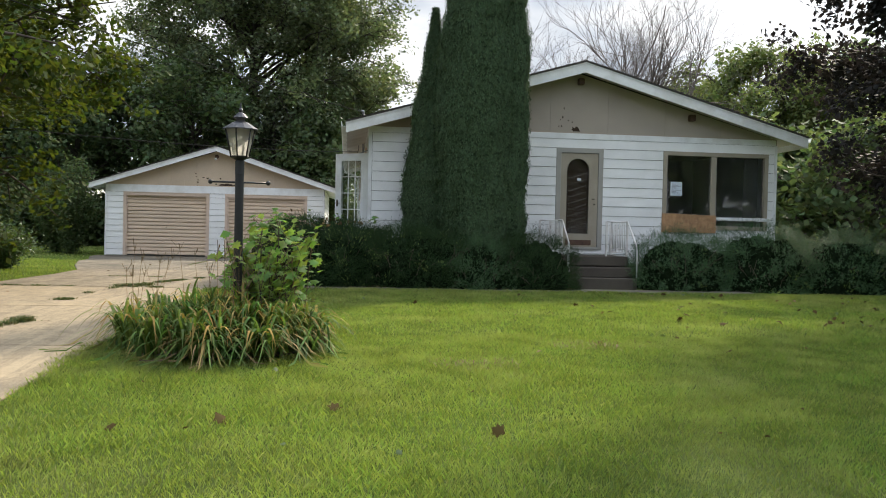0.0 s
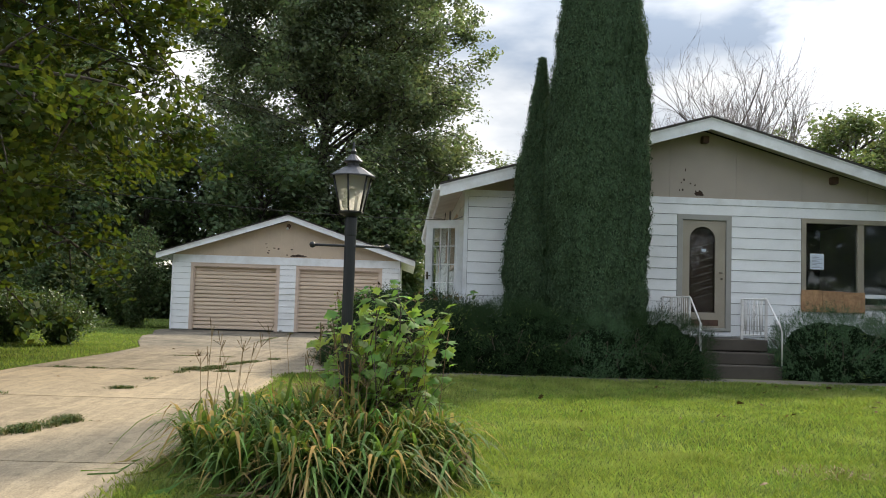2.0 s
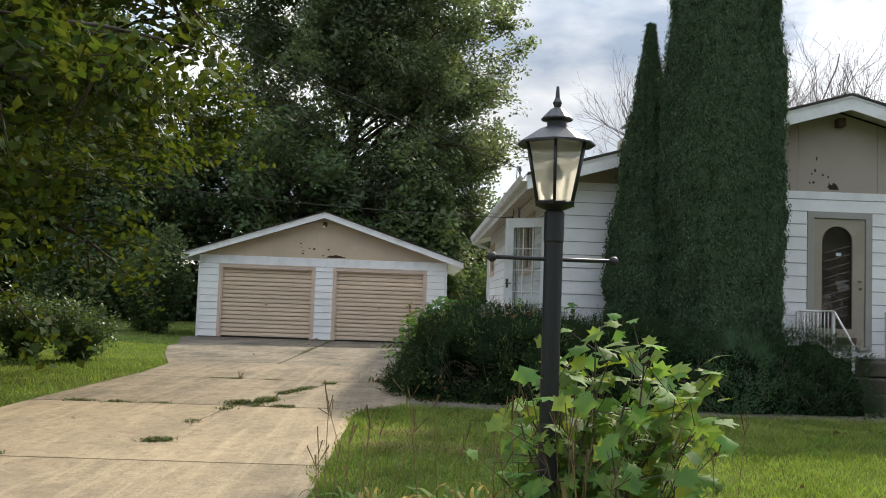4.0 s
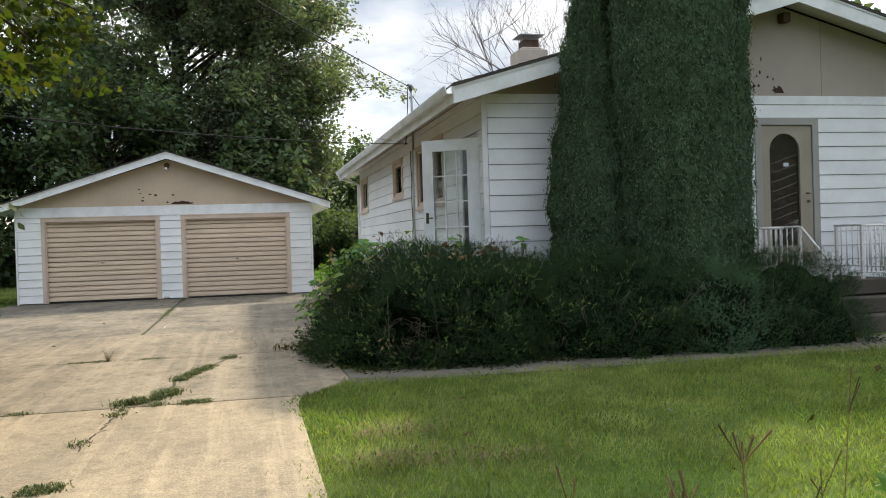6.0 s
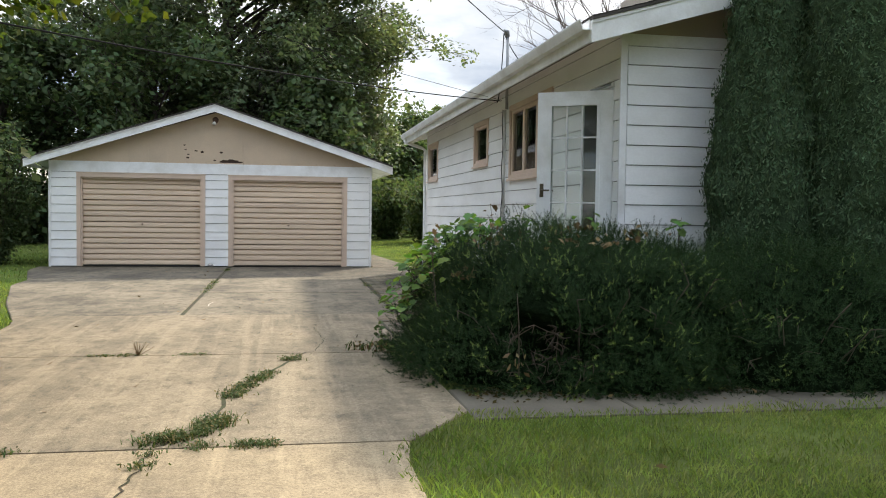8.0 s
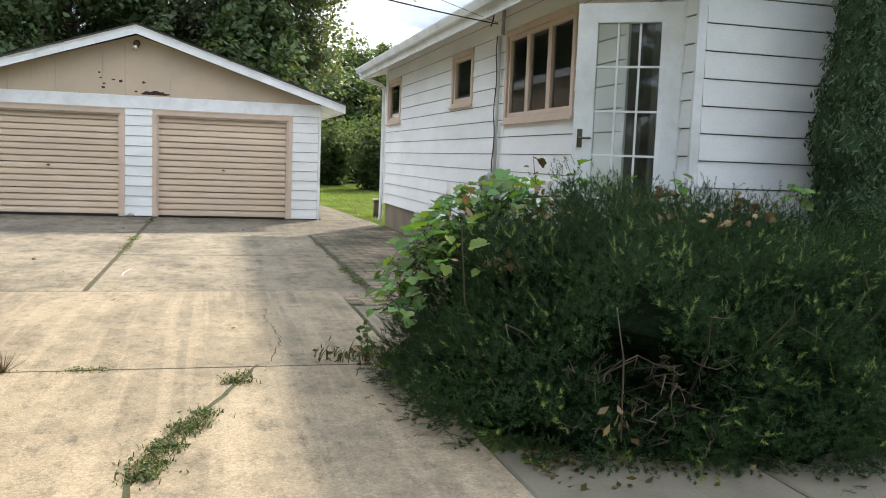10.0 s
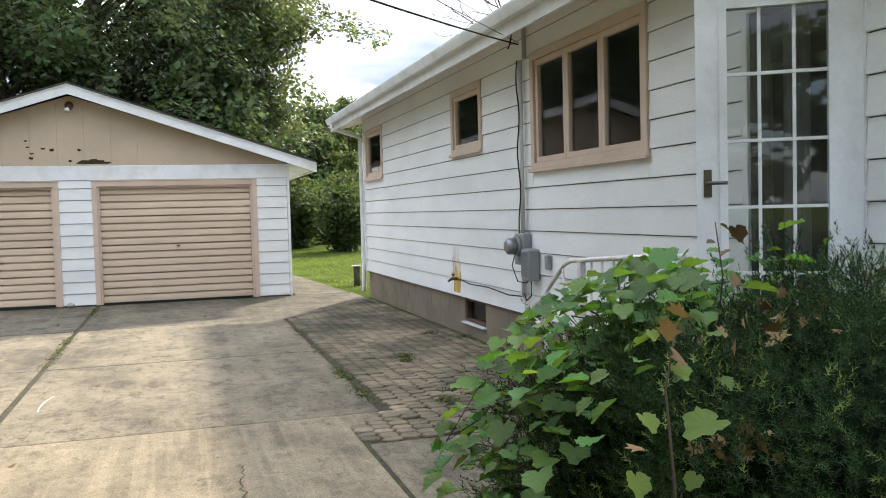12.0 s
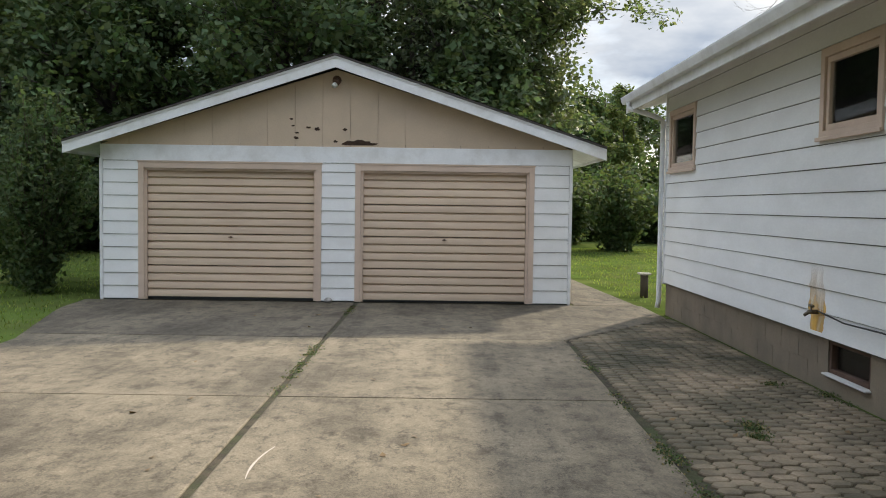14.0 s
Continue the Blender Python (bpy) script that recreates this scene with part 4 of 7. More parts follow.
def house():
    h = thing("house", "single-storey white lap-sided house with taupe gable", "house")
    # foundation blocks
    f = part("foundation", wall_mesh("y", HX0 + 0.03, 0.2, HY0 + 0.03, HY1 - 0.02, 0.1, ZF, [(23.5, 24.22, 0.575, ZF)]), M_FOUND, h, "painted concrete block foundation")
    part("foundation", wall_mesh("x", HY0 + 0.03, 0.2, HX0 + 0.231, HX1 - 0.03, 0.1, ZF, []), M_FOUND, h)
    part("foundation", wall_mesh("y", HX1 - 0.23, 0.2, HY0 + 0.231, HY1 - 0.02, 0.1, ZF, []), M_FOUND, h)
    part("foundation", wall_mesh("x", HY1 - 0.22, 0.2, HX0 + 0.231, HX1 - 0.231, 0.1, ZF, []), M_FOUND, h)
    for r, z in enumerate((0.42, 0.625, 0.83)):
        y = HY0 + 0.05 - 0.2 * (r % 2)
        while y < HY1 - 0.05:
            a, b, zt = max(y, HY0 + 0.035), min(y + 0.395, HY1 - 0.03), min(z + 0.197, ZF - 0.004)
            if zt - z > 0.02 and b - a > 0.05 and not (b > 23.42 and a < 24.3 and zt > 0.56):
                bm = bmesh.new()
                box(bm, HX0 + 0.0275, HX0 + 0.0295, a, b, z, zt)
                part("block", bm, M_FOUND, f)
            y += 0.402
    # side wall with windows and the side door opening
    wins = [(19.905, 21.985, 2.24, 3.335, 3), (23.355, 24.415, 2.535, 3.305, 1), (28.05, 29.285, 2.44, 3.305, 1)]
    door_hole = (17.955, 18.80, 1.02, 2.99)
    holes = [(a + 0.06, b - 0.06, c + 0.06, e - 0.06) for a, b, c, e, _ in wins] + [door_hole]
    side = part("wall", wall_mesh("y", HX0, 0.14, HY0 + 0.001, HY1, ZF + 0.001, ZW, holes), M_SHEATHING, h, "side wall of lapped white boards")
    shut = [(a, b, c, e) for a, b, c, e, _ in wins] + [(17.9, 18.86, 1.0, 3.05)]
    siding(side, "y", HX0, -1, HY0 + 0.012, HY1 - 0.045, 0.868, 3.615, shut, 0.2035)
    for a, b, c, e, k in wins:
        window(h, "y", HX0, -1, a, b, c, e, k, M_PEACH, 0.075, 0.05, "peach-framed casement window" if k == 3 else "small peach-framed window")
    part("corner_trim", soft_box(HX0 - 0.024, HX0 + 0.05, HY0 - 0.026, HY0 + 0.008, ZF - 0.01, 3.57, 0.004), M_TRIM, h)
    part("corner_trim", soft_box(HX0 - 0.024, HX0 + 0.03, HY1 - 0.043, HY1 + 0.02, ZF - 0.01, 3.6, 0.004), M_TRIM, h)
    # front wall
    fd, fw = (4.10, 5.095, 1.15, 3.248), (6.385, 8.69, 1.62, 3.245)
    fh = [(fd[0] + 0.06, fd[1] - 0.06, fd[2], fd[3] - 0.06), (fw[0] + 0.06, fw[1] - 0.06, fw[2] + 0.06, fw[3] - 0.06)]
    front = part("wall", wall_mesh("x", HY0, 0.14, HX0 + 0.141, HX1, ZF + 0.001, 3.56, fh), M_SHEATHING, h, "front wall of lapped white boards")
    siding(front, "x", HY0, -1, HX0 + 0.055, HX1 - 0.04, 0.863, 3.43, [fd, fw], 0.1983)
    part("frieze_board", soft_box(HX0 + 0.05, HX1 - 0.02, HY0 - 0.02, HY0 - 0.001, 3.432, 3.55, 0.004), M_TRIM, h, "white board under the gable")
    part("corner_trim", soft_box(HX1 - 0.04, HX1 + 0.02, HY0 - 0.024, HY0 + 0.04, ZF - 0.01, 3.43, 0.004), M_TRIM, h)
    part("wall", wall_mesh("y", HX1 - 0.14, 0.14, HY0 + 0.141, HY1, ZF + 0.001, ZW, []), M_WHITE, h)
    part("wall", wall_mesh("x", HY1 - 0.14, 0.139, HX0 + 0.141, HX1 - 0.141, ZF + 0.001, 3.56, []), M_WHITE, h)
    hw = XR - HX0 - 0.005
    gb = part("gable", gable_solid(XR, hw, HY0 + 0.004, HY0 + 0.12, 3.561, ZP_H - 0.2, SL_H), M_GREYTAN, h, "taupe panelled gable with flaked patch")
    gable_panels(gb, XR, hw - 0.02, HY0, 3.552, ZP_H - 0.2, SL_H, M_GREYTAN, 1.22, 0.17)
    part("gable", gable_solid(XR, hw, HY1 - 0.12, HY1 - 0.004, 3.561, ZP_H - 0.2, SL_H), M_GREYTAN, h)
    peeled_patch(gb, 4.5, HY0, 3.6, 0.22, 0.2, 8)
    for x, z in ((4.56, 4.6), (6.95, 3.94)):
        bm = bmesh.new()
        box(bm, x - 0.06, x + 0.06, HY0 - 0.16, HY0 - 0.013, z - 0.06, z + 0.07)
        bmesh.ops.bevel(bm, geom=bm.edges[:], offset=0.012, segments=2, affect="EDGES")
        part("beam_end", bm, M_FLUE, h, "dark purlin end under the rake")
    gable_roof(h, XR, HALF_R, YF_H, YB_H, ZE_H, ZP_H, 0.225, gutter=True)
    zz = lambda x: ZP_H - SL_H * abs(x - XR) - 0.04
    for sgn in (-1, 1):
        xe, xw = XR + sgn * (HALF_R - 0.024), XR + sgn * (XR - HX0)
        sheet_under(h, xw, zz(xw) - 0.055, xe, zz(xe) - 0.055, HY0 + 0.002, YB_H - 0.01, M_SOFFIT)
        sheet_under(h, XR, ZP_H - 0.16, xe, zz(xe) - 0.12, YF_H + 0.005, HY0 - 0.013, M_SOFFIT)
    # rooms inside: floor, ceiling and a partition
    part("floor", soft_box(HX0 + 0.15, HX1 - 0.15, HY0 + 0.15, HY1 - 0.15, 0.95, 1.0), M_DARKROOM, h)
    part("ceiling", soft_box(HX0 + 0.142, HX1 - 0.142, HY0 + 0.142, HY1 - 0.142, 3.43, 3.47), M_DARKROOM, h)
    part("partition", soft_box(3.4, 3.5, HY0 + 0.15, HY1 - 0.15, 1.002, 3.428), M_DARKROOM, h)
    part("partition", soft_box(HX0 + 0.15, 3.398, 22.6, 22.7, 1.002, 3.428), M_DARKROOM, h)
    part("partition", soft_box(3.502, HX1 - 0.15, 21.8, 21.9, 1.002, 3.428), M_DARKROOM, h)
    front_door(h, fd)
    picture_window(h, fw)
    basement_window(h)
    side_door(h, door_hole)
    chimney(h)
    utilities(h)
    downspout(h)


def front_door(h, fd):
    a, b, c, e = fd
    part("door_casing", frame_ring("x", HY0, -1, a, b, c, e, 0.1, -0.05, 0.03, False), M_GREYTRIM, h, "weathered grey door casing")
    p, q, r, t = a + 0.105, b - 0.105, c + 0.06, e - 0.105
    part("threshold", soft_box(a + 0.1, b - 0.1, HY0 - 0.05, HY0 + 0.1, c, c + 0.055), M_GREYTRIM, h)
    # storm door with an arched light
    bm = bmesh.new()
    xm, half = (p + q) / 2 - 0.03, 0.235
    z0, zs = r + 0.27, t - 0.35
    arch = [(xm - half, z0), (xm + half, z0)] + [(xm + half * math.cos(i * math.pi / 12), zs + 0.24 * math.sin(i * math.pi / 12)) for i in range(13)]
    outer = [(p, r), (q, r), (q, t), (p, t)]
    n = len(arch)
    for y, flip in ((HY0 - 0.005, 0), (HY0 + 0.035, 1)):
        va = [bm.verts.new((x, y, z)) for x, z in arch]
        vo = [bm.verts.new((x, y, z)) for x, z in outer]
        ed = [bm.edges.new((va[i], va[(i + 1) % n])) for i in range(n)] + [bm.edges.new((vo[i], vo[(i + 1) % 4])) for i in range(4)]
        bmesh.ops.triangle_fill(bm, edges=ed, use_beauty=True, normal=(0, -1, 0))
        if not flip:
            A, O = va, vo
        else:
            for i in range(n):
                bm.faces.new((A[i], A[(i + 1) % n], va[(i + 1) % n], va[i]))
            for i in range(4):
                bm.faces.new((O[i], O[(i + 1) % 4], vo[(i + 1) % 4], vo[i]))
    door = part("front_door", bm, M_FRONTDOOR, h, "closed beige storm door with arched dark glass")
    bm = bmesh.new()
    v = [bm.verts.new((x, HY0 + 0.02, z)) for x, z in arch]
    bm.faces.new(v)
    bmesh.ops.solidify(bm, geom=bm.faces[:], thickness=0.004)
    glass("pane", bm, door)
    # inner wooden door seen through the glass
    part("inner_door", soft_box(p, q, HY0 + 0.09, HY0 + 0.13, r, t), M_ROT, door, "dark stained inner door")
    # diagonal leaded bars
    bm = bmesh.new()
    for k in range(9):
        z = z0 + 0.1 + k * 0.13
        tube(bm, [(xm - half + 0.05, HY0 + 0.012, z), (xm + half - 0.05, HY0 + 0.012, z + 0.12)], 0.0025, 4)
    part("leading", bm, M_GREYTRIM, door, "diagonal leaded pattern")
    part("notice", soft_box(xm - 0.01, xm + 0.07, HY0 + 0.012, HY0 + 0.0145, 2.58, 2.63, 0.0005), M_PAPER, door, "small white sticker on the glass")
    bm = bmesh.new()
    tube(bm, [(q - 0.07, HY0 - 0.006, 2.2), (q - 0.07, HY0 - 0.05, 2.2), (q - 0.13, HY0 - 0.055, 2.2)], 0.011, 8)
    part("door_handle", bm, M_BRASS, door, "tarnished brass lever handle")
    bm = bmesh.new()
    tube(bm, [(q - 0.07, HY0 - 0.006, 2.09), (q - 0.07, HY0 - 0.03, 2.09)], 0.02, 10)
    part("deadbolt", bm, M_BRASS, door, "round brass deadbolt")
    part("kick_plate", soft_box(p + 0.12, q - 0.12, HY0 - 0.01, HY0 - 0.006, r + 0.03, r + 0.14, 0.001), M_FLUE, door, "worn brown kick plate")


def picture_window(h, fw):
    a, b, c, e = fw
    w = part("window", frame_ring("x", HY0, -1, a, b, c, e, 0.085, -0.05, 0.04), M_FRONTDOOR, h, "wide two-light picture window, part boarded up")
    xm = 7.49
    part("mullion", soft_box(xm - 0.06, xm + 0.06, HY0 - 0.03, HY0 + 0.05, c + 0.087, e - 0.087), M_FRONTDOOR, w)
    for p, q in ((a + 0.087, xm - 0.062), (xm + 0.062, b - 0.087)):
        glass("pane", pane_mesh("x", HY0 + 0.03, p, q, c + 0.087, e - 0.087), w)
    part("sill", soft_box(xm + 0.06, b + 0.02, HY0 - 0.07, HY0 - 0.03, c + 0.2, c + 0.27), M_TRIM, w, "pale sill board")
    for k in range(3):
        part("plywood", soft_box(6.37 + k * 0.395, 6.37 + k * 0.395 + 0.39, HY0 - 0.06, HY0 - 0.042, 1.55, 1.945 - 0.01 * k, 0.002), M_PLY, w, "raw orange-brown strand board over the window")
    n = part("notice", soft_box(6.567, 6.822, HY0 + 0.02, HY0 + 0.022, 2.325, 2.612, 0.0005), M_PAPER, w, "white printed notice taped inside the glass")
    for k in range(9):
        part("text_line", soft_box(6.595, 6.79 - 0.05 * ((k * 7) % 3), HY0 + 0.0185, HY0 + 0.0195, 2.355 + 0.026 * k, 2.364 + 0.026 * k, 0.0002), M_INK, n)
    # curtain at the far jamb
    bm = bmesh.new()
    k = 40
    rows = [[bm.verts.new((8.25 + 0.33 * i / k, HY0 + 0.2 + 0.025 * math.sin(i * 1.3), z)) for i in range(k + 1)] for z in (1.72, 3.3)]
    for i in range(k):
        bm.faces.new((rows[0][i], rows[0][i + 1], rows[1][i + 1], rows[1][i]))
    bmesh.ops.solidify(bm, geom=bm.faces[:], thickness=0.004)
    part("curtain", bm, M_CURTAIN, w, "grey curtain drawn to the side")


def basement_window(h):
    w = part("basement_window", frame_ring("y", HX0 + 0.05, -1, 23.505, 24.215, 0.58, 0.858, 0.035, -0.06, 0.01), M_FLUE, h, "small dark basement window in the foundation")
    glass("pane", pane_mesh("y", HX0 + 0.09, 23.54, 24.18, 0.614, 0.824), w)
    part("sill", soft_box(HX0 - 0.02, HX0 + 0.05, 23.48, 24.24, 0.56, 0.578), M_PIPE, w, "pale concrete sill")
    # black panel behind the pane, in place of the unlit basement depth
    part("well_back", soft_box(HX0 + 0.45, HX0 + 0.47, 23.0, 24.7, 0.2, 0.857), M_CABLE, w)


def side_door(h, hole):
    a, b, c, e = hole
    part("door_casing", frame_ring("y", HX0, -1, 17.9, 18.86, 1.0, 3.05, 0.055, -0.06, 0.022, False), M_TRIM, h, "white side door casing")
    part("threshold", soft_box(HX0 - 0.03, HX0 + 0.13, a + 0.006, b - 0.006, 1.0, 1.045), M_GREYTRIM, h)
    # open glazed door, built along its own x from the hinge
    W, H, T = 0.79, 1.97, 0.045
    holder = new("side_door")
    holder.parent = h
    holder.location = (HX0 - 0.005, 17.925, 1.05)
    holder.rotation_euler = (0, 0, math.atan2(0.43, -0.66))
    tagged(holder, "white glazed side door with fifteen lights, standing open")
    lx0, lx1, lz0, lz1 = 0.155, 0.645, 0.155, 1.83
    bm = bmesh.new()
    for p, q, r, s in ((0, lx0, 0, H), (lx1, W, 0, H), (lx0, lx1, 0, lz0), (lx0, lx1, lz1, H)):
        box(bm, p, q, -T / 2, T / 2, r, s)
    bmesh.ops.remove_doubles(bm, verts=bm.verts[:], dist=1e-4)
    part("leaf", bm, M_TRIM, holder)
    bm = bmesh.new()
    for s in (-1, 1):
        y0, y1 = sorted((s * T / 2, s * (T / 2 + 0.012)))
        for p, q, r, t in ((lx0 - 0.03, lx0 + 0.008, lz0 - 0.03, lz1 + 0.03), (lx1 - 0.008, lx1 + 0.03, lz0 - 0.03, lz1 + 0.03), (lx0 + 0.009, lx1 - 0.009, lz0 - 0.03, lz0 + 0.008), (lx0 + 0.009, lx1 - 0.009, lz1 - 0.008, lz1 + 0.03)):
            box(bm, p, q, y0, y1, r, t)
    part("glazing_bead", bm, M_TRIM, holder)
    bm = bmesh.new()
    for k in (1, 2):
        x = lx0 + (lx1 - lx0) * k / 3
        box(bm, x - 0.008, x + 0.008, -0.012, 0.012, lz0, lz1)
    for k in (1, 2, 3, 4):
        z = lz1 - 0.335 * k
        if z > lz0:
            box(bm, lx0, lx1, -0.0135, 0.0135, z - 0.008, z + 0.008)
    part("muntin_grid", bm, M_TRIM, holder)
    glass("pane", pane_mesh("x", 0, lx0, lx1, lz0, lz1), holder)
    for s in (-1, 1):
        bm = bmesh.new()
        box(bm, W - 0.075, W - 0.035, *sorted((s * T / 2, s * (T / 2 + 0.006))), 0.88, 1.02)
        tube(bm, [(W - 0.055, s * T / 2, 0.95), (W - 0.055, s * (T / 2 + 0.05), 0.95), (W - 0.15, s * (T / 2 + 0.055), 0.95)], 0.009, 8)
        part("door_handle", bm, M_BRASS, holder, "dark metal lever handle")
    # closer arm
    bm = bmesh.new()
    tube(bm, [(HX0 - 0.03, 17.95, 3.08), (HX0 - 0.2, 18.08, 3.02)], 0.012, 6)
    part("door_closer", bm, M_GREYMETAL, h, "thin metal door closer arm")
    # curtain just inside
    bm = bmesh.new()
    k = 24
    rows = [[bm.verts.new((HX0 + 0.2 + 0.02 * math.sin(i * 1.4), 18.55 + 0.22 * i / k, z)) for i in range(k + 1)] for z in (1.1, 3.0)]
    for i in range(k):
        bm.faces.new((rows[0][i], rows[0][i + 1], rows[1][i + 1], rows[1][i]))
    bmesh.ops.solidify(bm, geom=bm.faces[:], thickness=0.004)
    part("curtain", bm, M_CURTAIN, h, "grey curtain inside the open doorway")


def chimney(h):
    x0, x1, y0, y1 = 2.42, 2.99, 22.7, 23.28
    zb = ZP_H - SL_H * (XR - x0) - 0.3
    c = part("chimney", soft_box(x0, x1, y0, y1, zb, 5.27, 0.01), M_CHIM, h, "pale rendered chimney with brown flue and metal cap")
    part("crown", soft_box(x0 + 0.08, x1 - 0.08, y0 + 0.08, y1 - 0.08, 5.271, 5.33, 0.02), M_CHIM, c)
    part("flue", soft_box(x0 + 0.13, x1 - 0.13, y0 + 0.13, y1 - 0.13, 5.331, 5.48, 0.012), M_FLUE, c, "rusty brown flue tile")
    bm = bmesh.new()
    for sx in (x0 + 0.14, x1 - 0.14):
        for sy in (y0 + 0.14, y1 - 0.14):
            tube(bm, [(sx, sy, 5.48), (sx, sy, 5.55)], 0.008, 5)
    box(bm, x0 + 0.04, x1 - 0.04, y0 + 0.04, y1 - 0.04, 5.55, 5.565)
    part("cap", bm, M_CAP, c, "flat galvanised chimney cap")


def utilities(h):
    X = HX0 - 0.016
    y = 22.16
    bm = bmesh.new()
    tube(bm, [(X - 0.04, y, 1.62), (X - 0.04, y, 3.3)], 0.022, 10)
    tube(bm, [(X - 0.04, y, 1.05), (X - 0.04, y, 1.42)], 0.028, 10)
    tube(bm, [(X - 0.04, y, 0.43), (X - 0.04, y, 1.04)], 0.014, 8)
    part("conduit", bm, M_PIPE, h, "white painted electrical conduit up the wall")
    m = part("meter", soft_box(X - 0.09, X, y - 0.11, y + 0.11, 1.36, 1.66, 0.01), M_GREYMETAL, h, "round glass electric meter on a grey socket")
    bm = bmesh.new()
    tube(bm, [(X - 0.09, y, 1.54), (X - 0.13, y, 1.54)], 0.095, 20)
    part("ring", bm, M_GREYMETAL, m)
    bm = bmesh.new()
    tube(bm, [(X - 0.131, y, 1.54), (X - 0.2, y, 1.54), (X - 0.225, y, 1.54)], [0.08, 0.078, 0.05], 20)
    part("dome", bm, M_CAP, m, "clear glass meter dome")
    bx = part("junction_box", soft_box(X - 0.12, X, 21.86, 22.04, 1.22, 1.52, 0.014), M_GREYMETAL, h, "ribbed grey plastic junction box")
    for k in range(7):
        part("rib", soft_box(X - 0.126, X - 0.1205, 21.872 + k * 0.024, 21.884 + k * 0.024, 1.26, 1.49, 0.001), M_GREYMETAL, bx)
    part("outlet", soft_box(X - 0.045, X, 21.6, 21.67, 1.34, 1.47, 0.008), M_GREYMETAL, h, "small grey covered outlet")
    bm = bmesh.new()
    pts = [(X - 0.07, y + 0.03 * math.sin(k * 0.9), 3.3 - k * 0.1) for k in range(18)]
    tube(bm, pts, 0.007, 5)
    tube(bm, [(X - 0.1, y - 0.03, 1.6), (X - 0.13, y + 0.08, 1.35), (X - 0.1, y + 0.02, 1.2), (X - 0.06, y - 0.1, 1.19), (X - 0.05, y - 0.18, 1.24)], 0.006, 5)
    tube(bm, [(X - 0.05, y - 0.2, 1.22), (X - 0.06, y - 0.22, 1.08), (X - 0.06, y - 0.1, 1.02), (X - 0.05, y, 1.1)], 0.006, 5)
    tube(bm, [(X - 0.03, 24.28, 1.09), (X - 0.03, 23.8, 1.05), (X - 0.03, 23.2, 1.06), (X - 0.03, 22.6, 1.03), (X - 0.03, y, 1.05)], 0.007, 5)
    part("cable", bm, M_CABLE, h, "loose black cables on the wall")
    bm = bmesh.new()
    tube(bm, [(X, 24.34, 1.075), (X - 0.08, 24.34, 1.075), (X - 0.12, 24.34, 1.045)], [0.02, 0.018, 0.014], 8)
    tube(bm, [(X - 0.06, 24.34, 1.09), (X - 0.06, 24.34, 1.125)], 0.007, 6)
    tube(bm, [(X - 0.06, 24.3, 1.127), (X - 0.06, 24.38, 1.127)], 0.012, 6)
    part("spigot", bm, M_BRASS, h, "tarnished brass hose spigot")
    rust_stain(h, X)
    # mast through the roof
    bm = bmesh.new()
    tube(bm, [(0.19, 22.04, 3.3), (0.19, 22.04, 4.36)], 0.022, 8)
    tube(bm, [(0.19, 22.04, 4.36), (0.17, 22.02, 4.43), (0.12, 22.0, 4.44)], [0.035, 0.04, 0.02], 8)
    tube(bm, [(0.19, 22.04, 3.62), (0.19, 22.04, 3.72)], [0.07, 0.03], 10)
    part("service_mast", bm, M_GREYMETAL, h, "grey metal service mast above the eave")


def rust_stain(h, X):
    """Thin run of rust down the boards from behind the tap and above it."""
    rng = np.random.default_rng(4)
    bm = bmesh.new()
    n = 26
    left, right = [], []
    for i in range(n):
        z = 0.9 + (1.5 - 0.9) * i / (n - 1)
        wd = (0.1 + 0.06 * (z - 0.9) / 0.2 if z < 1.1 else 0.16 - 0.16 * (z - 1.1)) + 0.012 * math.sin(i * 0.9) + rng.uniform(0, 0.012)
        c = 24.36 + 0.1 * max(0, z - 1.1)
        k = (z - (ZF - 0.01)) / 0.208
        out = X + 0.016 - (0.0225 - 0.0125 * (k - math.floor(k)))
        left.append(bm.verts.new((out, c - wd, z)))
        right.append(bm.verts.new((out, c + wd, z)))
    for i in range(n - 1):
        bm.faces.new((left[i], right[i], right[i + 1], left[i + 1]))
    part("rust_stain", bm, M_RUST, h, "orange rust run on the white boards")


def downspout(h):
    bm = bmesh.new()
    x, y = HX0 - 0.06, HY1 + 0.03
    tube(bm, [(-0.27, 29.75, 3.49), (-0.27, 29.72, 3.4), (x - 0.08, y + 0.05, 3.26), (x, y, 3.2), (x, y, 0.6), (x - 0.02, y, 0.5)], 0.038, 8)
    part("downspout", bm, M_TRIM, h, "white downspout at the rear corner")


house()
# ---- porch steps and rails ----
def front_steps():
    s = thing("front_steps", "dark weathered concrete front steps with landing", "steps")
    x0, x1 = 3.95, 5.29
    for k, (z, y) in enumerate(((0.645, 16.0), (0.84, 16.28), (1.05, 16.56))):
        part("step", soft_box(x0, x1, y, 17.70, z - (0.26 if k == 0 else 0.192), z, 0.012), M_STEP, s)


front_steps()


def stair_rail(name, pts, posts, pickets, base_z, label, scroll=False):
    r = thing(name, label, "handrail")
    bm = bmesh.new()
    tube(bm, pts, 0.014, 8)
    part("top_rail", bm, M_RAIL, r)
    for p in posts:
        bm = bmesh.new()
        box(bm, p[0] - 0.018, p[0] + 0.018, p[1] - 0.018, p[1] + 0.018, p[2], p[3])
        part("post", bm, M_RAIL, r)
    for p in pickets:
        bm = bmesh.new()
        tube(bm, [(p[0], p[1], p[2]), (p[0], p[1], p[3])], 0.008, 6)
        part("picket", bm, M_RAIL, r)
    return r


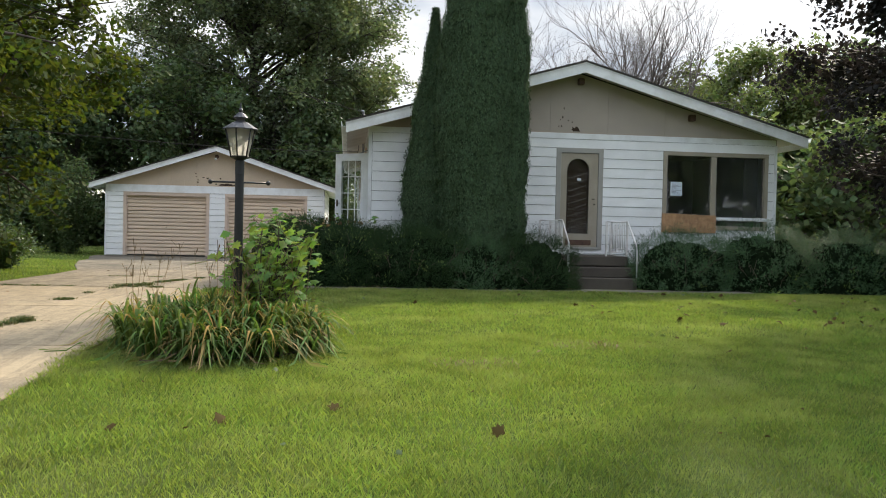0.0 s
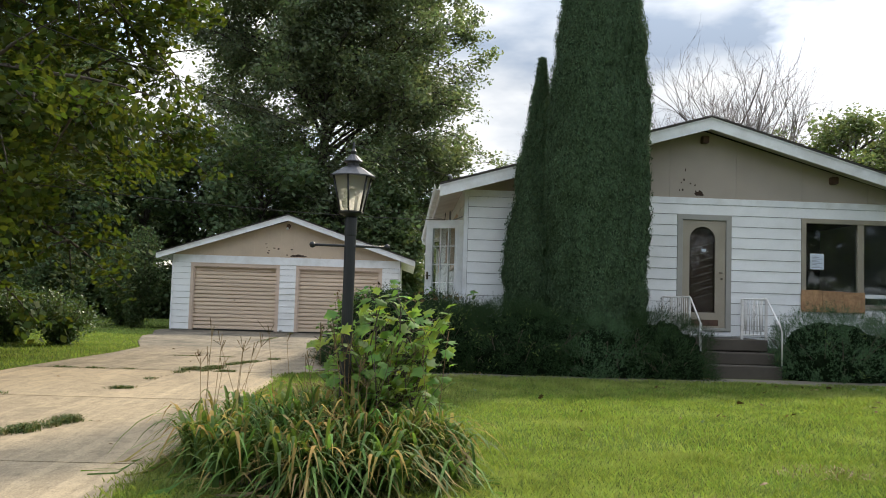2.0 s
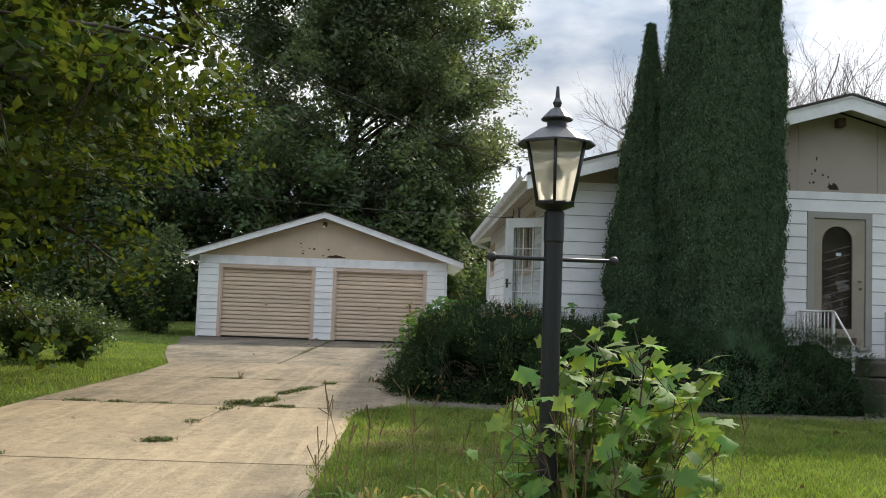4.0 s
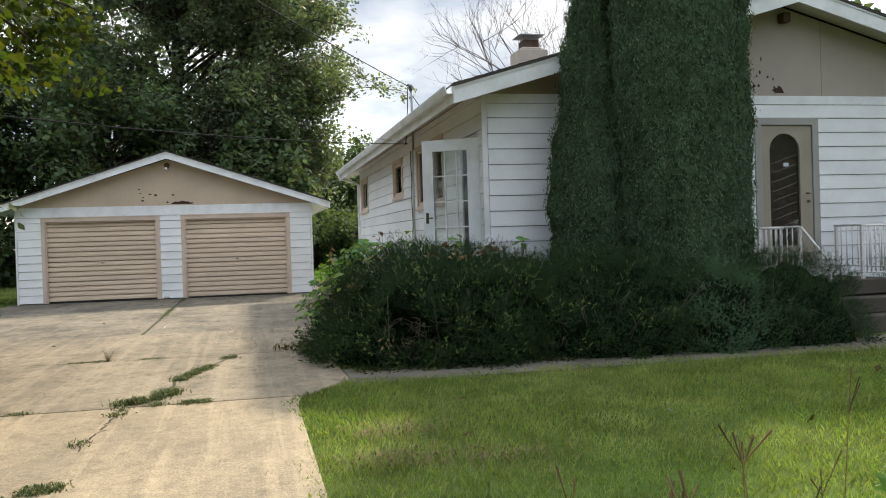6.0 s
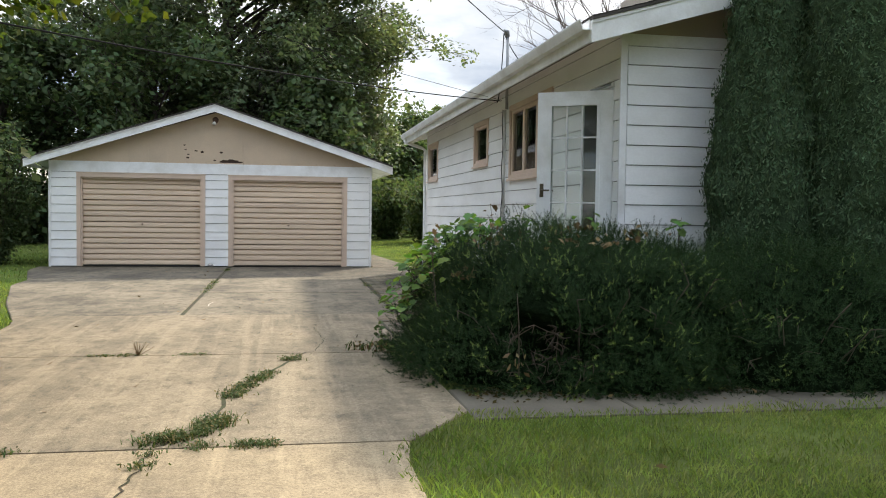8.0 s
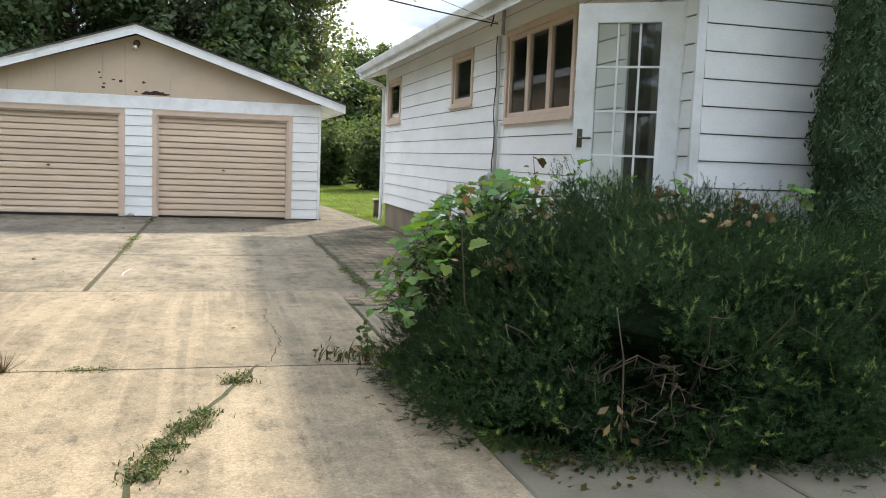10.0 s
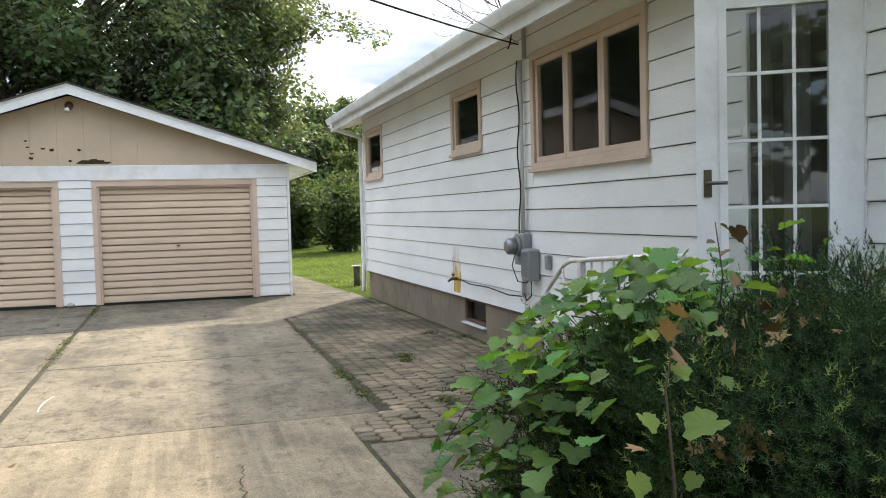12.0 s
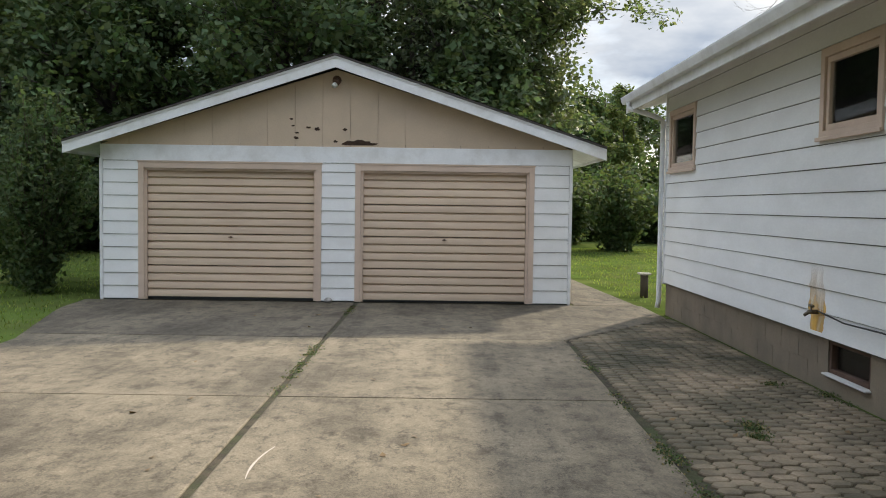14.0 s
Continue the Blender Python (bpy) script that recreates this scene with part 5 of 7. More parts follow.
def front_rails():
    for x in (3.97, 5.27):
        top, low = 1.73, 0.66
        pts = [(x, 17.66, 1.735), (x, 16.62, 1.735), (x, 16.56, 1.72), (x, 16.02, 1.28)] if x < 4.5 else [(x, 17.66, 1.735), (x, 16.62, 1.735), (x, 16.56, 1.72), (x, 16.05, 1.3), (x, 15.98, 1.2), (x, 15.98, 0.66)]
        pick = [(x, 16.75 + 0.11 * k, 1.2, 1.72) for k in range(8)]
        if x < 4.5:
            posts = [(x, 16.6, 1.05, 1.72), (x, 17.62, 1.05, 1.72), (x, 16.05, 0.645, 1.29)]
        else:
            posts = [(x, 16.6, 1.05, 1.72), (x, 17.62, 1.05, 1.72)]
        r = stair_rail("porch_rail", pts, posts, pick, 1.05, "white painted iron rail beside the front steps")
        bm = bmesh.new()
        tube(bm, [(x, 16.62, 1.19), (x, 17.6, 1.19)], 0.01, 6)
        part("bottom_rail", bm, M_RAIL, r)
    # short cross rails facing the lawn
    for xa, xb in ((4.86, 5.25),):
        pick = [(xa + 0.065 * k, 16.6, 1.13, 1.715) for k in range(6)]
        r = stair_rail("porch_rail", [(xa, 16.6, 1.725), (xb, 16.6, 1.725)], [(xa, 16.6, 1.05, 1.72)], pick, 1.05, "white painted iron rail panel with scrolls")
        bm = bmesh.new()
        tube(bm, [(xa, 16.6, 1.13), (xb, 16.6, 1.13)], 0.01, 6)
        part("bottom_rail", bm, M_RAIL, r)
        bm = bmesh.new()
        for c in (1.32, 1.45, 1.58):
            tube(bm, [(xa + 0.2 + 0.035 * math.cos(a), 16.585, c + 0.05 * math.sin(a)) for a in np.linspace(0, 5.2, 12)], 0.006, 5)
        part("scroll", bm, M_RAIL, r)
    pick = [(3.62 + 0.07 * k, 16.9, 1.1, 1.715) for k in range(5)]
    stair_rail("porch_rail", [(3.6, 16.9, 1.725), (3.95, 16.9, 1.725)], [(3.6, 16.9, 0.45, 1.72)], pick, 1.05, "white painted iron rail behind the hedge")


front_rails()


def side_stoop():
    s = thing("side_stoop", "small concrete stoop under the side door", "steps")
    part("landing", soft_box(-0.86, HX0 - 0.02, 17.85, 19.05, 0.3, 0.98, 0.015), M_STEP, s)
    part("step", soft_box(-0.86, HX0 - 0.02, 19.05, 19.36, 0.3, 0.79, 0.015), M_STEP, s)
    part("step", soft_box(-0.86, HX0 - 0.02, 19.36, 19.66, 0.3, 0.6, 0.015), M_STEP, s)
    x = -0.76
    curl = [(x, 19.62 + 0.07 * math.sin(a), 1.22 + 0.07 * math.cos(a)) for a in np.linspace(0.2, 4.6, 12)]
    pts = [(x, 17.9, 1.66), (x, 18.6, 1.62), (x, 19.15, 1.58), (x, 19.24, 1.55), (x, 19.5, 1.37), (x, 19.6, 1.3)] + curl
    posts = [(x, 19.49, 0.6, 1.37), (x, 19.0, 0.98, 1.58), (x, 17.95, 0.98, 1.65)]
    pick = [(x, 19.25, 0.79, 1.54)] + [(x, 18.1 + 0.13 * k, 1.06, 1.61) for k in range(7)]
    r = stair_rail("stoop_rail", pts, posts, pick, 0.9, "white painted iron handrail with a curled end")
    bm = bmesh.new()
    tube(bm, [(x, 17.95, 1.06), (x, 19.0, 1.06)], 0.01, 6)
    part("bottom_rail", bm, M_RAIL, r)


side_stoop()


# ---- lamp post ----
def lamp_post():
    x, y = -1.175, 8.45
    zg = float(ground_z(x, y))
    p = thing("lamp_post", "black lantern lamp post with a ladder bar", "lamp post", (x, y, zg))

    def ring_stack(levels, sides, rot=0.0):
        bm = bmesh.new()
        prev = None
        first = None
        for r, z in levels:
            cur = [bm.verts.new((r * math.cos(rot + 2 * math.pi * i / sides), r * math.sin(rot + 2 * math.pi * i / sides), z)) for i in range(sides)]
            if prev:
                for i in range(sides):
                    bm.faces.new((prev[i], prev[(i + 1) % sides], cur[(i + 1) % sides], cur[i]))
            else:
                first = cur
            prev = cur
        bm.faces.new(first[::-1])
        bm.faces.new(prev)
        return bm

    z0 = 2.1 - zg
    part("post", ring_stack([(0.04, -0.1), (0.04, z0 - 0.16), (0.043, z0 - 0.15), (0.043, z0 - 0.03), (0.035, z0 - 0.02), (0.085, z0)], 20), M_BLACK, p, "black painted steel post")
    bar = bmesh.new()
    zb = 1.872 - zg
    tube(bar, [(-0.255, -0.02, zb), (0.255, 0.02, zb)], 0.009, 8)
    part("ladder_bar", bar, M_BLACK, p)
    for s in (-1, 1):
        bm = bmesh.new()
        bmesh.ops.create_uvsphere(bm, u_segments=10, v_segments=8, radius=0.022, matrix=Matrix.Translation((0.262 * s, 0.02 * s, zb)))
        part("knob", bm, M_BLACK, p)
    r0, r1, z1 = 0.085, 0.138, z0 + 0.265
    part("lantern_base", ring_stack([(0.09, z0), (0.096, z0 + 0.012), (0.087, z0 + 0.018)], 6, 0.35), M_BLACK, p)
    roof = part("lantern_roof", ring_stack([(0.14, z1), (0.166, z1 - 0.006), (0.166, z1 + 0.002), (0.08, z1 + 0.06), (0.052, z1 + 0.072), (0.042, z1 + 0.075), (0.042, z1 + 0.098), (0.068, z1 + 0.104), (0.068, z1 + 0.11), (0.03, z1 + 0.15), (0.014, z1 + 0.16), (0.02, z1 + 0.18), (0.01, z1 + 0.2), (0.006, z1 + 0.25)], 12, 0.35), M_LAMPROOF, p, "peaked metal lantern roof with finial")
    for i in range(6):
        a = 0.35 + 2 * math.pi * i / 6
        b = 0.35 + 2 * math.pi * (i + 1) / 6
        bm = bmesh.new()
        tube(bm, [(r0 * math.cos(a), r0 * math.sin(a), z0 + 0.015), (r1 * math.cos(a), r1 * math.sin(a), z1)], 0.0075, 6)
        part("lantern_bar", bm, M_BLACK, p)
        bm = bmesh.new()
        q = [(0.95 * r * math.cos(t), 0.95 * r * math.sin(t), z) for r, t, z in ((r0, a, z0 + 0.016), (r0, b, z0 + 0.016), (r1, b, z1 - 0.004), (r1, a, z1 - 0.004))]
        v = [bm.verts.new(c) for c in q]
        bm.faces.new(v)
        bmesh.ops.solidify(bm, geom=bm.faces[:], thickness=0.003)
        ob = part("lantern_pane", bm, M_LAMPGLASS, p, "cloudy lantern glass")
        ob.visible_shadow = False
    bm = bmesh.new()
    tube(bm, [(0, 0, z0 + 0.018), (0, 0, z0 + 0.08)], 0.016, 8)
    tube(bm, [(0, 0, z0 + 0.08), (0, 0, z0 + 0.11), (0, 0, z0 + 0.15), (0, 0, z0 + 0.18)], [0.014, 0.03, 0.034, 0.012], 10)
    part("bulb", bm, M_PIPE, p, "unlit pale bulb")


lamp_post()


# ---- wires ----
def wires():
    w = thing("overhead_wires", "thin black service wires running to the house", "cable")

    def run(a, b, sag, r):
        a, b = Vector(a), Vector(b)
        bm = bmesh.new()
        tube(bm, [a.lerp(b, t) - Vector((0, 0, sag * 4 * t * (1 - t))) for t in np.linspace(0, 1, 40)], r, 5)
        part("wire", bm, M_WIRE, w)

    run((0.12, 22.0, 4.42), (-13.4, -5.0, 5.7), 0.5, 0.007)
    run((0.06, 21.86, 3.39), (-20.5, -2.2, 5.0), 1.05, 0.007)
    run((0.06, 21.84, 3.4), (-20.5, -2.4, 6.6), 0.9, 0.003)
    run((0.12, 22.0, 4.4), (0.06, 22.12, 3.4), 0.25, 0.008)
    run((0.12, 22.0, 4.4), (0.7, 22.3, 3.9), 0.12, 0.007)
    # far pole behind the maple
    pole = thing("utility_pole", "grey wooden utility pole behind foliage", "pole", (-13.4, -5.0, -0.2))
    bm = bmesh.new()
    tube(bm, [(0, 0, -0.3), (0, 0, 7.6)], [0.14, 0.1], 10)
    part("pole", bm, M_BARK, pole)


wires()


# ---- trees ----
def tree(name, label, base, height, crown_c, radii, limbs, sides, leaves, size, mat, seed, trunk=0.3, spray=0.5, droop=0.3, flat=0.6, power=2.3, bark=None):
    """A trunk with curved limbs, side branches and sprays of leaves along them."""
    rng = np.random.default_rng(seed)
    t = thing(name, label, "tree", base)
    c, radii = np.asarray(crown_c, float) - np.asarray(base), np.asarray(radii, float)
    ts = np.linspace(0, 1, 9)
    top = np.array([c[0] * 0.6, c[1] * 0.6, height * 0.92])
    spine = np.outer(ts, top) + np.cumsum(rng.normal(0, 0.05, (9, 3)), 0) * [1, 1, 0]
    chains = [(spine, trunk * (1 - ts * 0.88) + np.where(ts < 0.05, trunk * 0.35, 0))]
    d = unit(rng, limbs)
    az = np.arange(limbs) * 2.399963 + rng.normal(0, 0.25, limbs)
    flatlen = np.sqrt(1 - d[:, 2] ** 2)
    d[:, 0], d[:, 1] = flatlen * np.cos(az), flatlen * np.sin(az)
    d *= ((np.abs(d) ** power).sum(1) ** (-1 / power))[:, None]
    ends = c + d * radii * rng.uniform(0.74, 1.04, limbs)[:, None]
    knots = []
    for e in ends:
        reach = np.linalg.norm(e[:2] - c[:2])
        h = np.clip((e[2] - 0.55 * reach) / top[2], 0.12, 0.93)
        a = np.array([np.interp(h, ts, spine[:, k]) for k in range(3)])
        q = np.linspace(0, 1, 8)[:, None]
        length = np.linalg.norm(e - a)
        line = a + (e - a) * q + np.array([0, 0, 0.1 * length]) * np.sin(q * np.pi) + rng.normal(0, 0.02 * length, (8, 3)) * q
        chains.append((line, np.linspace(trunk * 0.3, 0.012, 8) * rng.uniform(0.6, 1)))
        along = (e - a) / length
        for k in range(sides):
            u = rng.uniform(0.28, 1.0) * 6.999
            i, f = int(u), u % 1
            r0 = line[i] * (1 - f) + line[i + 1] * f
            v = along * rng.uniform(0.2, 0.9) + unit(rng, 1)[0] * [1, 1, 0.75]
            v /= np.linalg.norm(v)
            tip = r0 + v * np.mean(radii) * rng.uniform(0.14, 0.34) * (1.15 - 0.4 * u / 7) - [0, 0, 0.06 * droop * length]
            sub_q = np.linspace(0, 1, 4)[:, None]
            twig = r0 + (tip - r0) * sub_q + np.array([0, 0, 0.05]) * np.sin(sub_q * np.pi)
            chains.append((twig, np.linspace(trunk * 0.07, 0.006, 4)))
            for w in (0.45, 0.75, 1.0):
                knots.append(r0 + (tip - r0) * w + rng.normal(0, 0.25 * spray, 3))
    V, F = tube_arrays(chains, 5)
    part("trunk", mesh_of("trunk", V, F, bark or M_BARK, True), None, t, "grey-brown trunk and limbs")
    knots = np.array(knots)
    sizes = rng.uniform(0.5, 1.35, len(knots))
    idx = np.repeat(np.arange(len(knots)), rng.multinomial(leaves, sizes ** 2 / np.sum(sizes ** 2)))
    off = unit(rng, leaves) * rng.uniform(0, 1, (leaves, 1)) ** 0.45
    pos = knots[idx] + off * (spray * sizes[idx])[:, None] * [1, 1, flat]
    pos[:, 2] = np.maximum(pos[:, 2] - droop * 0.15 * spray * (off[:, 0] ** 2 + off[:, 1] ** 2), 0.05)
    facing = np.array([[0.0, 0.0, 0.7]]) + 0.65 * unit(rng, len(knots))
    V, F = leaf_cards(pos, size, rng, facing[idx] + off * 0.4, 0.5, 0.72, droop)
    part("crown", mesh_of("crown", V, F, mat), None, t, "crown of many small leaves", "stuff")
    return t


def gz(x, y):
    return float(ground_z(x, y))


tree("cottonwood_tree", "tall grey-green cottonwood behind the garage", (-5.6, 50, 0.38), 25, (-5.3, 50, 12.8), (8.4, 6, 11.6), 150, 14, 250000, 0.21, L_COTTON, 11, 0.42, 0.7, 0.5, 0.8, power=3.6)
tree("maple_tree", "broad dark green maple with low hanging branches", (-11.6, 15.6, gz(0, 15.6)), 11, (-10.6, 15.4, 6.6), (6.9, 5.4, 5.3), 130, 14, 210000, 0.135, L_MAPLE, 12, 0.38, 0.42, 0.6, 0.6, power=3.0)
# screen of trees beyond the lawn: x, y, height, crown radius, thousands of leaves, leaf length
WOODS = [(-8.2, 45, 9.6, 4.0, 18, 0.26), (-3.8, 45.5, 9.0, 3.6, 18, 0.26), (-22, 46, 15, 6, 26, 0.32), (-21.8, 56, 18, 5.6, 20, 0.38), (-30, 40, 14, 6, 12, 0.5), (-13.6, 45, 8.4, 4.4, 24, 0.28), (-36, 52, 17, 7, 8, 0.7), (-26, 62, 19, 7, 9, 0.7), (-18, 50, 9.5, 4.6, 16, 0.34), (7.5, 72, 9, 4.2, 11, 0.36), (13, 76, 8, 5, 9, 0.4), (-44, 36, 14, 7, 6, 0.7), (22, 72, 10, 6, 8, 0.5), (-20, 34, 6, 3.2, 10, 0.3), (17, 33, 5.6, 3.4, 12, 0.28), (25, 30, 9, 5, 8, 0.45), (14.5, 24, 5, 2.6, 9, 0.25), (30, 45, 12, 6, 6, 0.6), (3.0, 70, 7.6, 3.2, 10, 0.32), (5.6, 67, 6.6, 3.0, 9, 0.32)]
for k, (x, y, h, r, n, size) in enumerate(WOODS):
    tree("woodland_tree", "dense dark green deciduous tree beyond the lawn", (x, y, 0.38), h, (x, y, h * 0.52), (r, r, h * 0.5), 44, 9, n * 1000, size, L_WOODS, 30 + k, 0.3, 0.15 * r + 0.2, 0.4, 0.85)
tree("garden_tree", "dark leafy tree behind the garage roof", (-1.6, 44, 0.38), 6.9, (-1.6, 44, 3.6), (1.8, 2.0, 3.2), 40, 8, 14000, 0.24, L_WOODS, 51, 0.16, 0.45, 0.4, 0.85)
tree("willow_tree", "pale yellow-green willow behind the house", (20.8, 43, 0.38), 10.8, (20.8, 43, 7.0), (6.0, 5, 4.4), 70, 11, 55000, 0.22, L_WILLOW, 52, 0.3, 0.62, 1.2, 0.85)
tree("purple_maple", "dark purple-leaved maple beside the house", (11.6, 15.4, 0.45), 12.6, (11.8, 15.4, 7.2), (3.5, 3.2, 6.0), 90, 13, 90000, 0.13, L_PURPLE, 53, 0.18, 0.4, 0.6, 0.75)
# row added behind the camera, never in view, to darken what the windows mirror
for k in range(9):
    tree("reflected_tree", "unseen leafy tree added to darken the window reflections", (-40 + 10 * k, -30 - 3 * (k % 2), -0.5), 13, (-40 + 10 * k, -30, 6.5), (6, 5, 6.3), 14, 4, 2600, 1.1, L_WOODS, 130 + k, 0.3, 1.6, 0.4, 0.8)
tree("poplar_sapling", "slender pale green sapling at the back of the lawn", (6.2, 62, 0.38), 8.6, (6.2, 62, 5.2), (1.0, 1.0, 3.4), 20, 5, 6000, 0.17, L_WILLOW, 55, 0.08, 0.3, 0.4, 0.8)


def bare_tree(base, height, seed):
    rng = np.random.default_rng(seed)
    t = thing("bare_tree", "leafless grey tree behind the house roof", "tree", base)
    chains = []

    def grow(p, d, length, r, depth):
        k = 5
        pts = [p]
        for _ in range(k - 1):
            d = d + rng.normal(0, 0.1, 3) + np.array([0, 0, 0.04])
            d /= np.linalg.norm(d)
            p = p + d * length / (k - 1)
            pts.append(p)
        chains.append((np.array(pts), np.linspace(r, r * 0.6, k)))
        if depth == 0:
            return
        for _ in range(rng.integers(2, 4) + (depth > 3)):
            i = rng.integers(2, k)
            e = d + rng.normal(0, 0.42, 3) + np.array([0, 0, 0.12])
            grow(pts[i], e / np.linalg.norm(e), length * rng.uniform(0.6, 0.82), r * 0.55, depth - 1)

    for ang in range(5):
        grow(np.array([0, 0, 1.5]), np.array([0.5 * math.cos(ang * 1.26), 0.5 * math.sin(ang * 1.26), 0.9]), height * 0.3, 0.13, 6)
    grow(np.zeros(3), np.array([0.0, 0, 1.0]), height * 0.3, 0.2, 3)
    V, F = tube_arrays(chains, 3)
    part("bare_crown", mesh_of("bare_crown", V, F, M_BARE, True), None, t)


bare_tree((11.6, 38, 0.38), 14, 6)


# ---- arborvitae ----
def arborvitae(base, height, radius, seed, n, taper):
    rng = np.random.default_rng(seed)
    t = thing("arborvitae", "tall dense dark green columnar arborvitae", "tree", base)
    bm = bmesh.new()
    tube(bm, [(0, 0, -0.1), (0, 0, height * 0.5), (0, 0, height * 0.95)], [0.12, 0.08, 0.01], 8)
    part("trunk", bm, M_BARK, t)

    def radius_at(h):
        return radius * np.clip(np.minimum(0.88 + 0.4 * h, 1.0) * (1 - np.clip((h - 0.28) / 0.72, 0, 1) ** taper) + 0.02, 0.03, 1)

    def billow(a, z):
        """Upright plumes: rounded ridges that wander, and smaller tufts on them."""
        x, y = np.cos(a) * radius, np.sin(a) * radius
        big = np.array([noise.noise(Vector((p * 3.4 + seed, q * 3.4, r * 1.3))) for p, q, r in zip(x, y, z)])
        mid = np.array([noise.noise(Vector((p * 8.5, q * 8.5 + seed, r * 4.2))) for p, q, r in zip(x, y, z)])
        return 0.1 * big + 0.075 * mid

    rows, cols = int(height * 13), 72
    hs, ang = np.linspace(0, 1, rows), np.linspace(0, 2 * np.pi, cols, endpoint=False)
    A, Hh = np.tile(ang, rows), np.repeat(hs, cols)
    rr = np.maximum(radius_at(Hh) * 0.94 + billow(A, Hh * height) * np.minimum(1, radius_at(Hh) / (0.4 * radius)), 0.01)
    V = np.stack([rr * np.cos(A), rr * np.sin(A), Hh * height * 0.985], 1)
    i, j = np.meshgrid(np.arange(rows - 1), np.arange(cols), indexing="ij")
    a, b = i * cols + j, i * cols + (j + 1) % cols
    part("inner_foliage", mesh_of("inner_foliage", V, np.stack([a, b, b + cols, a + cols], -1).reshape(-1, 4), M_CEDARCORE, True), None, t)
    # short upright sprays over the whole surface
    pa, ph = rng.uniform(0, 2 * np.pi, n), rng.uniform(0, 1, n) ** 1.1
    ci, ri = (pa / (2 * np.pi) * cols).astype(int) % cols, np.clip((ph * (rows - 1)).astype(int), 0, rows - 1)
    pr = rr[ri * cols + ci] + rng.normal(0.012, 0.022, n)
    pos = np.stack([pr * np.cos(pa), pr * np.sin(pa), ph * height], 1)
    outward = np.stack([np.cos(pa), np.sin(pa), np.full(n, 0.25)], 1)
    V, F = leaf_cards(pos, 0.05, rng, outward, 0.8, 0.34, -1.3)
    part("foliage", mesh_of("foliage", V, F, L_CEDAR), None, t, "scale-like upright sprays", "stuff")


arborvitae((2.2, 16.42, 0.44), 9.2, 0.74, 61, 90000, 2.0)
arborvitae((2.68, 16.6, 0.44), 8.6, 0.58, 62, 60000, 2.2)
arborvitae((1.46, 17.0, 0.44), 5.35, 0.6, 63, 48000, 1.15)


# ---- yew bushes ----
def yew(name, label, centre, radii, seed, n, mat, tip_mat=None, tips=0.04, sprig=0.075, width=0.018, twigs=40, core=0.8, power=2.6, k=4, needle=0.0032, hollow=None):
    rng = np.random.default_rng(seed)
    cx, cy = centre
    zb = gz(cx, cy)
    t = thing(name, label, "bush", (cx, cy, zb))
    rx, ry, H = radii
    d = unit(rng, n * 2)
    d[:, 2] = np.abs(d[:, 2]) * 0.95 + rng.uniform(-0.05, 0.05, n * 2)
    q = (np.abs(d[:, 0]) ** power + np.abs(d[:, 1]) ** power + np.abs(d[:, 2]) ** power) ** (-1 / power)
    dd = d * q[:, None]
    lump = np.array([noise.noise(Vector((v[0] * 2.3 * rx + seed, v[1] * 2.3 * ry, v[2] * 2.3 * H))) for v in dd[:n]])
    dd = dd[:n]
    rosette = 15
    heads = rng.integers(0, n, n // rosette)
    which = np.arange(n) % len(heads)
    jitter = rng.normal(0, 0.044, (n, 3)) / np.array([rx, ry, H])
    lump = lump[heads][which] + rng.normal(0, 0.05, n) + rng.uniform(-0.6, 0.5, len(heads))[which] * 0.5
    dd = dd[heads][which] + jitter
    depth = rng.uniform(0, 1, n) ** 1.6
    scale = 1 + 0.2 * lump - 0.13 * depth
    bare = np.zeros(n, bool)
    if hollow:
        (ha, hb), hy, (hc, he) = hollow
        edge = 0.07 * np.sin(which * 1.7)
        bare = (dd[:, 0] > ha + edge) & (dd[:, 0] < hb + edge) & (dd[:, 1] < hy) & (dd[:, 2] > hc + edge) & (dd[:, 2] < he + edge)
        scale -= np.where(bare, 0.16, 0)
        bare &= rng.uniform(0, 1, n) < 0.62
    pos = dd * scale[:, None] * [rx, ry, H]
    pos[:, 2] = np.maximum(pos[:, 2], 0.03)
    nrm = dd / np.array([rx, ry, H])
    nrm /= np.linalg.norm(nrm, axis=1)[:, None]
    direction = 0.8 * nrm + 0.75 * unit(rng, n) + [0, 0, 0.3] + 6 * jitter * np.array([rx, ry, H])
    direction /= np.linalg.norm(direction, axis=1)[:, None]
    sideways = np.cross(direction, unit(rng, n))
    sideways /= np.linalg.norm(sideways, axis=1)[:, None]
    L = sprig * rng.uniform(0.6, 1.35, n)
    keep_tip = (rng.uniform(0, 1, len(heads)) < tips * 2.2)[which] & (rng.uniform(0, 1, n) < 0.5)
    s = (np.arange(2 * k) + 0.6) / (2 * k)
    across = np.cross(direction, sideways)
    turn = np.arange(2 * k) * 2.4
    a = pos[:, None] + direction[:, None] * (L[:, None] * s)[..., None]
    lay = sideways[:, None] * np.cos(turn)[None, :, None] + across[:, None] * np.sin(turn)[None, :, None]
    out = a + lay * (width * np.sin(np.pi * (0.3 + 0.62 * s)))[None, :, None] + direction[:, None] * (width * 0.65)
    half = np.cross(direction[:, None], lay) * needle
    V = np.stack([a - half, out, a + half], 2)
    for sel, m, nm in ((~keep_tip & ~bare, mat, "needles"), (keep_tip & ~bare, tip_mat, "young_growth")):
        if m is None or not sel.any():
            continue
        vv = V[sel].reshape(-1, 3)
        part(nm, mesh_of(nm, vv, np.arange(len(vv)).reshape(-1, 3), m), None, t, kind="stuff")
    # inner growth as a shell, its near-black colour standing for shade between sprigs
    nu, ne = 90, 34
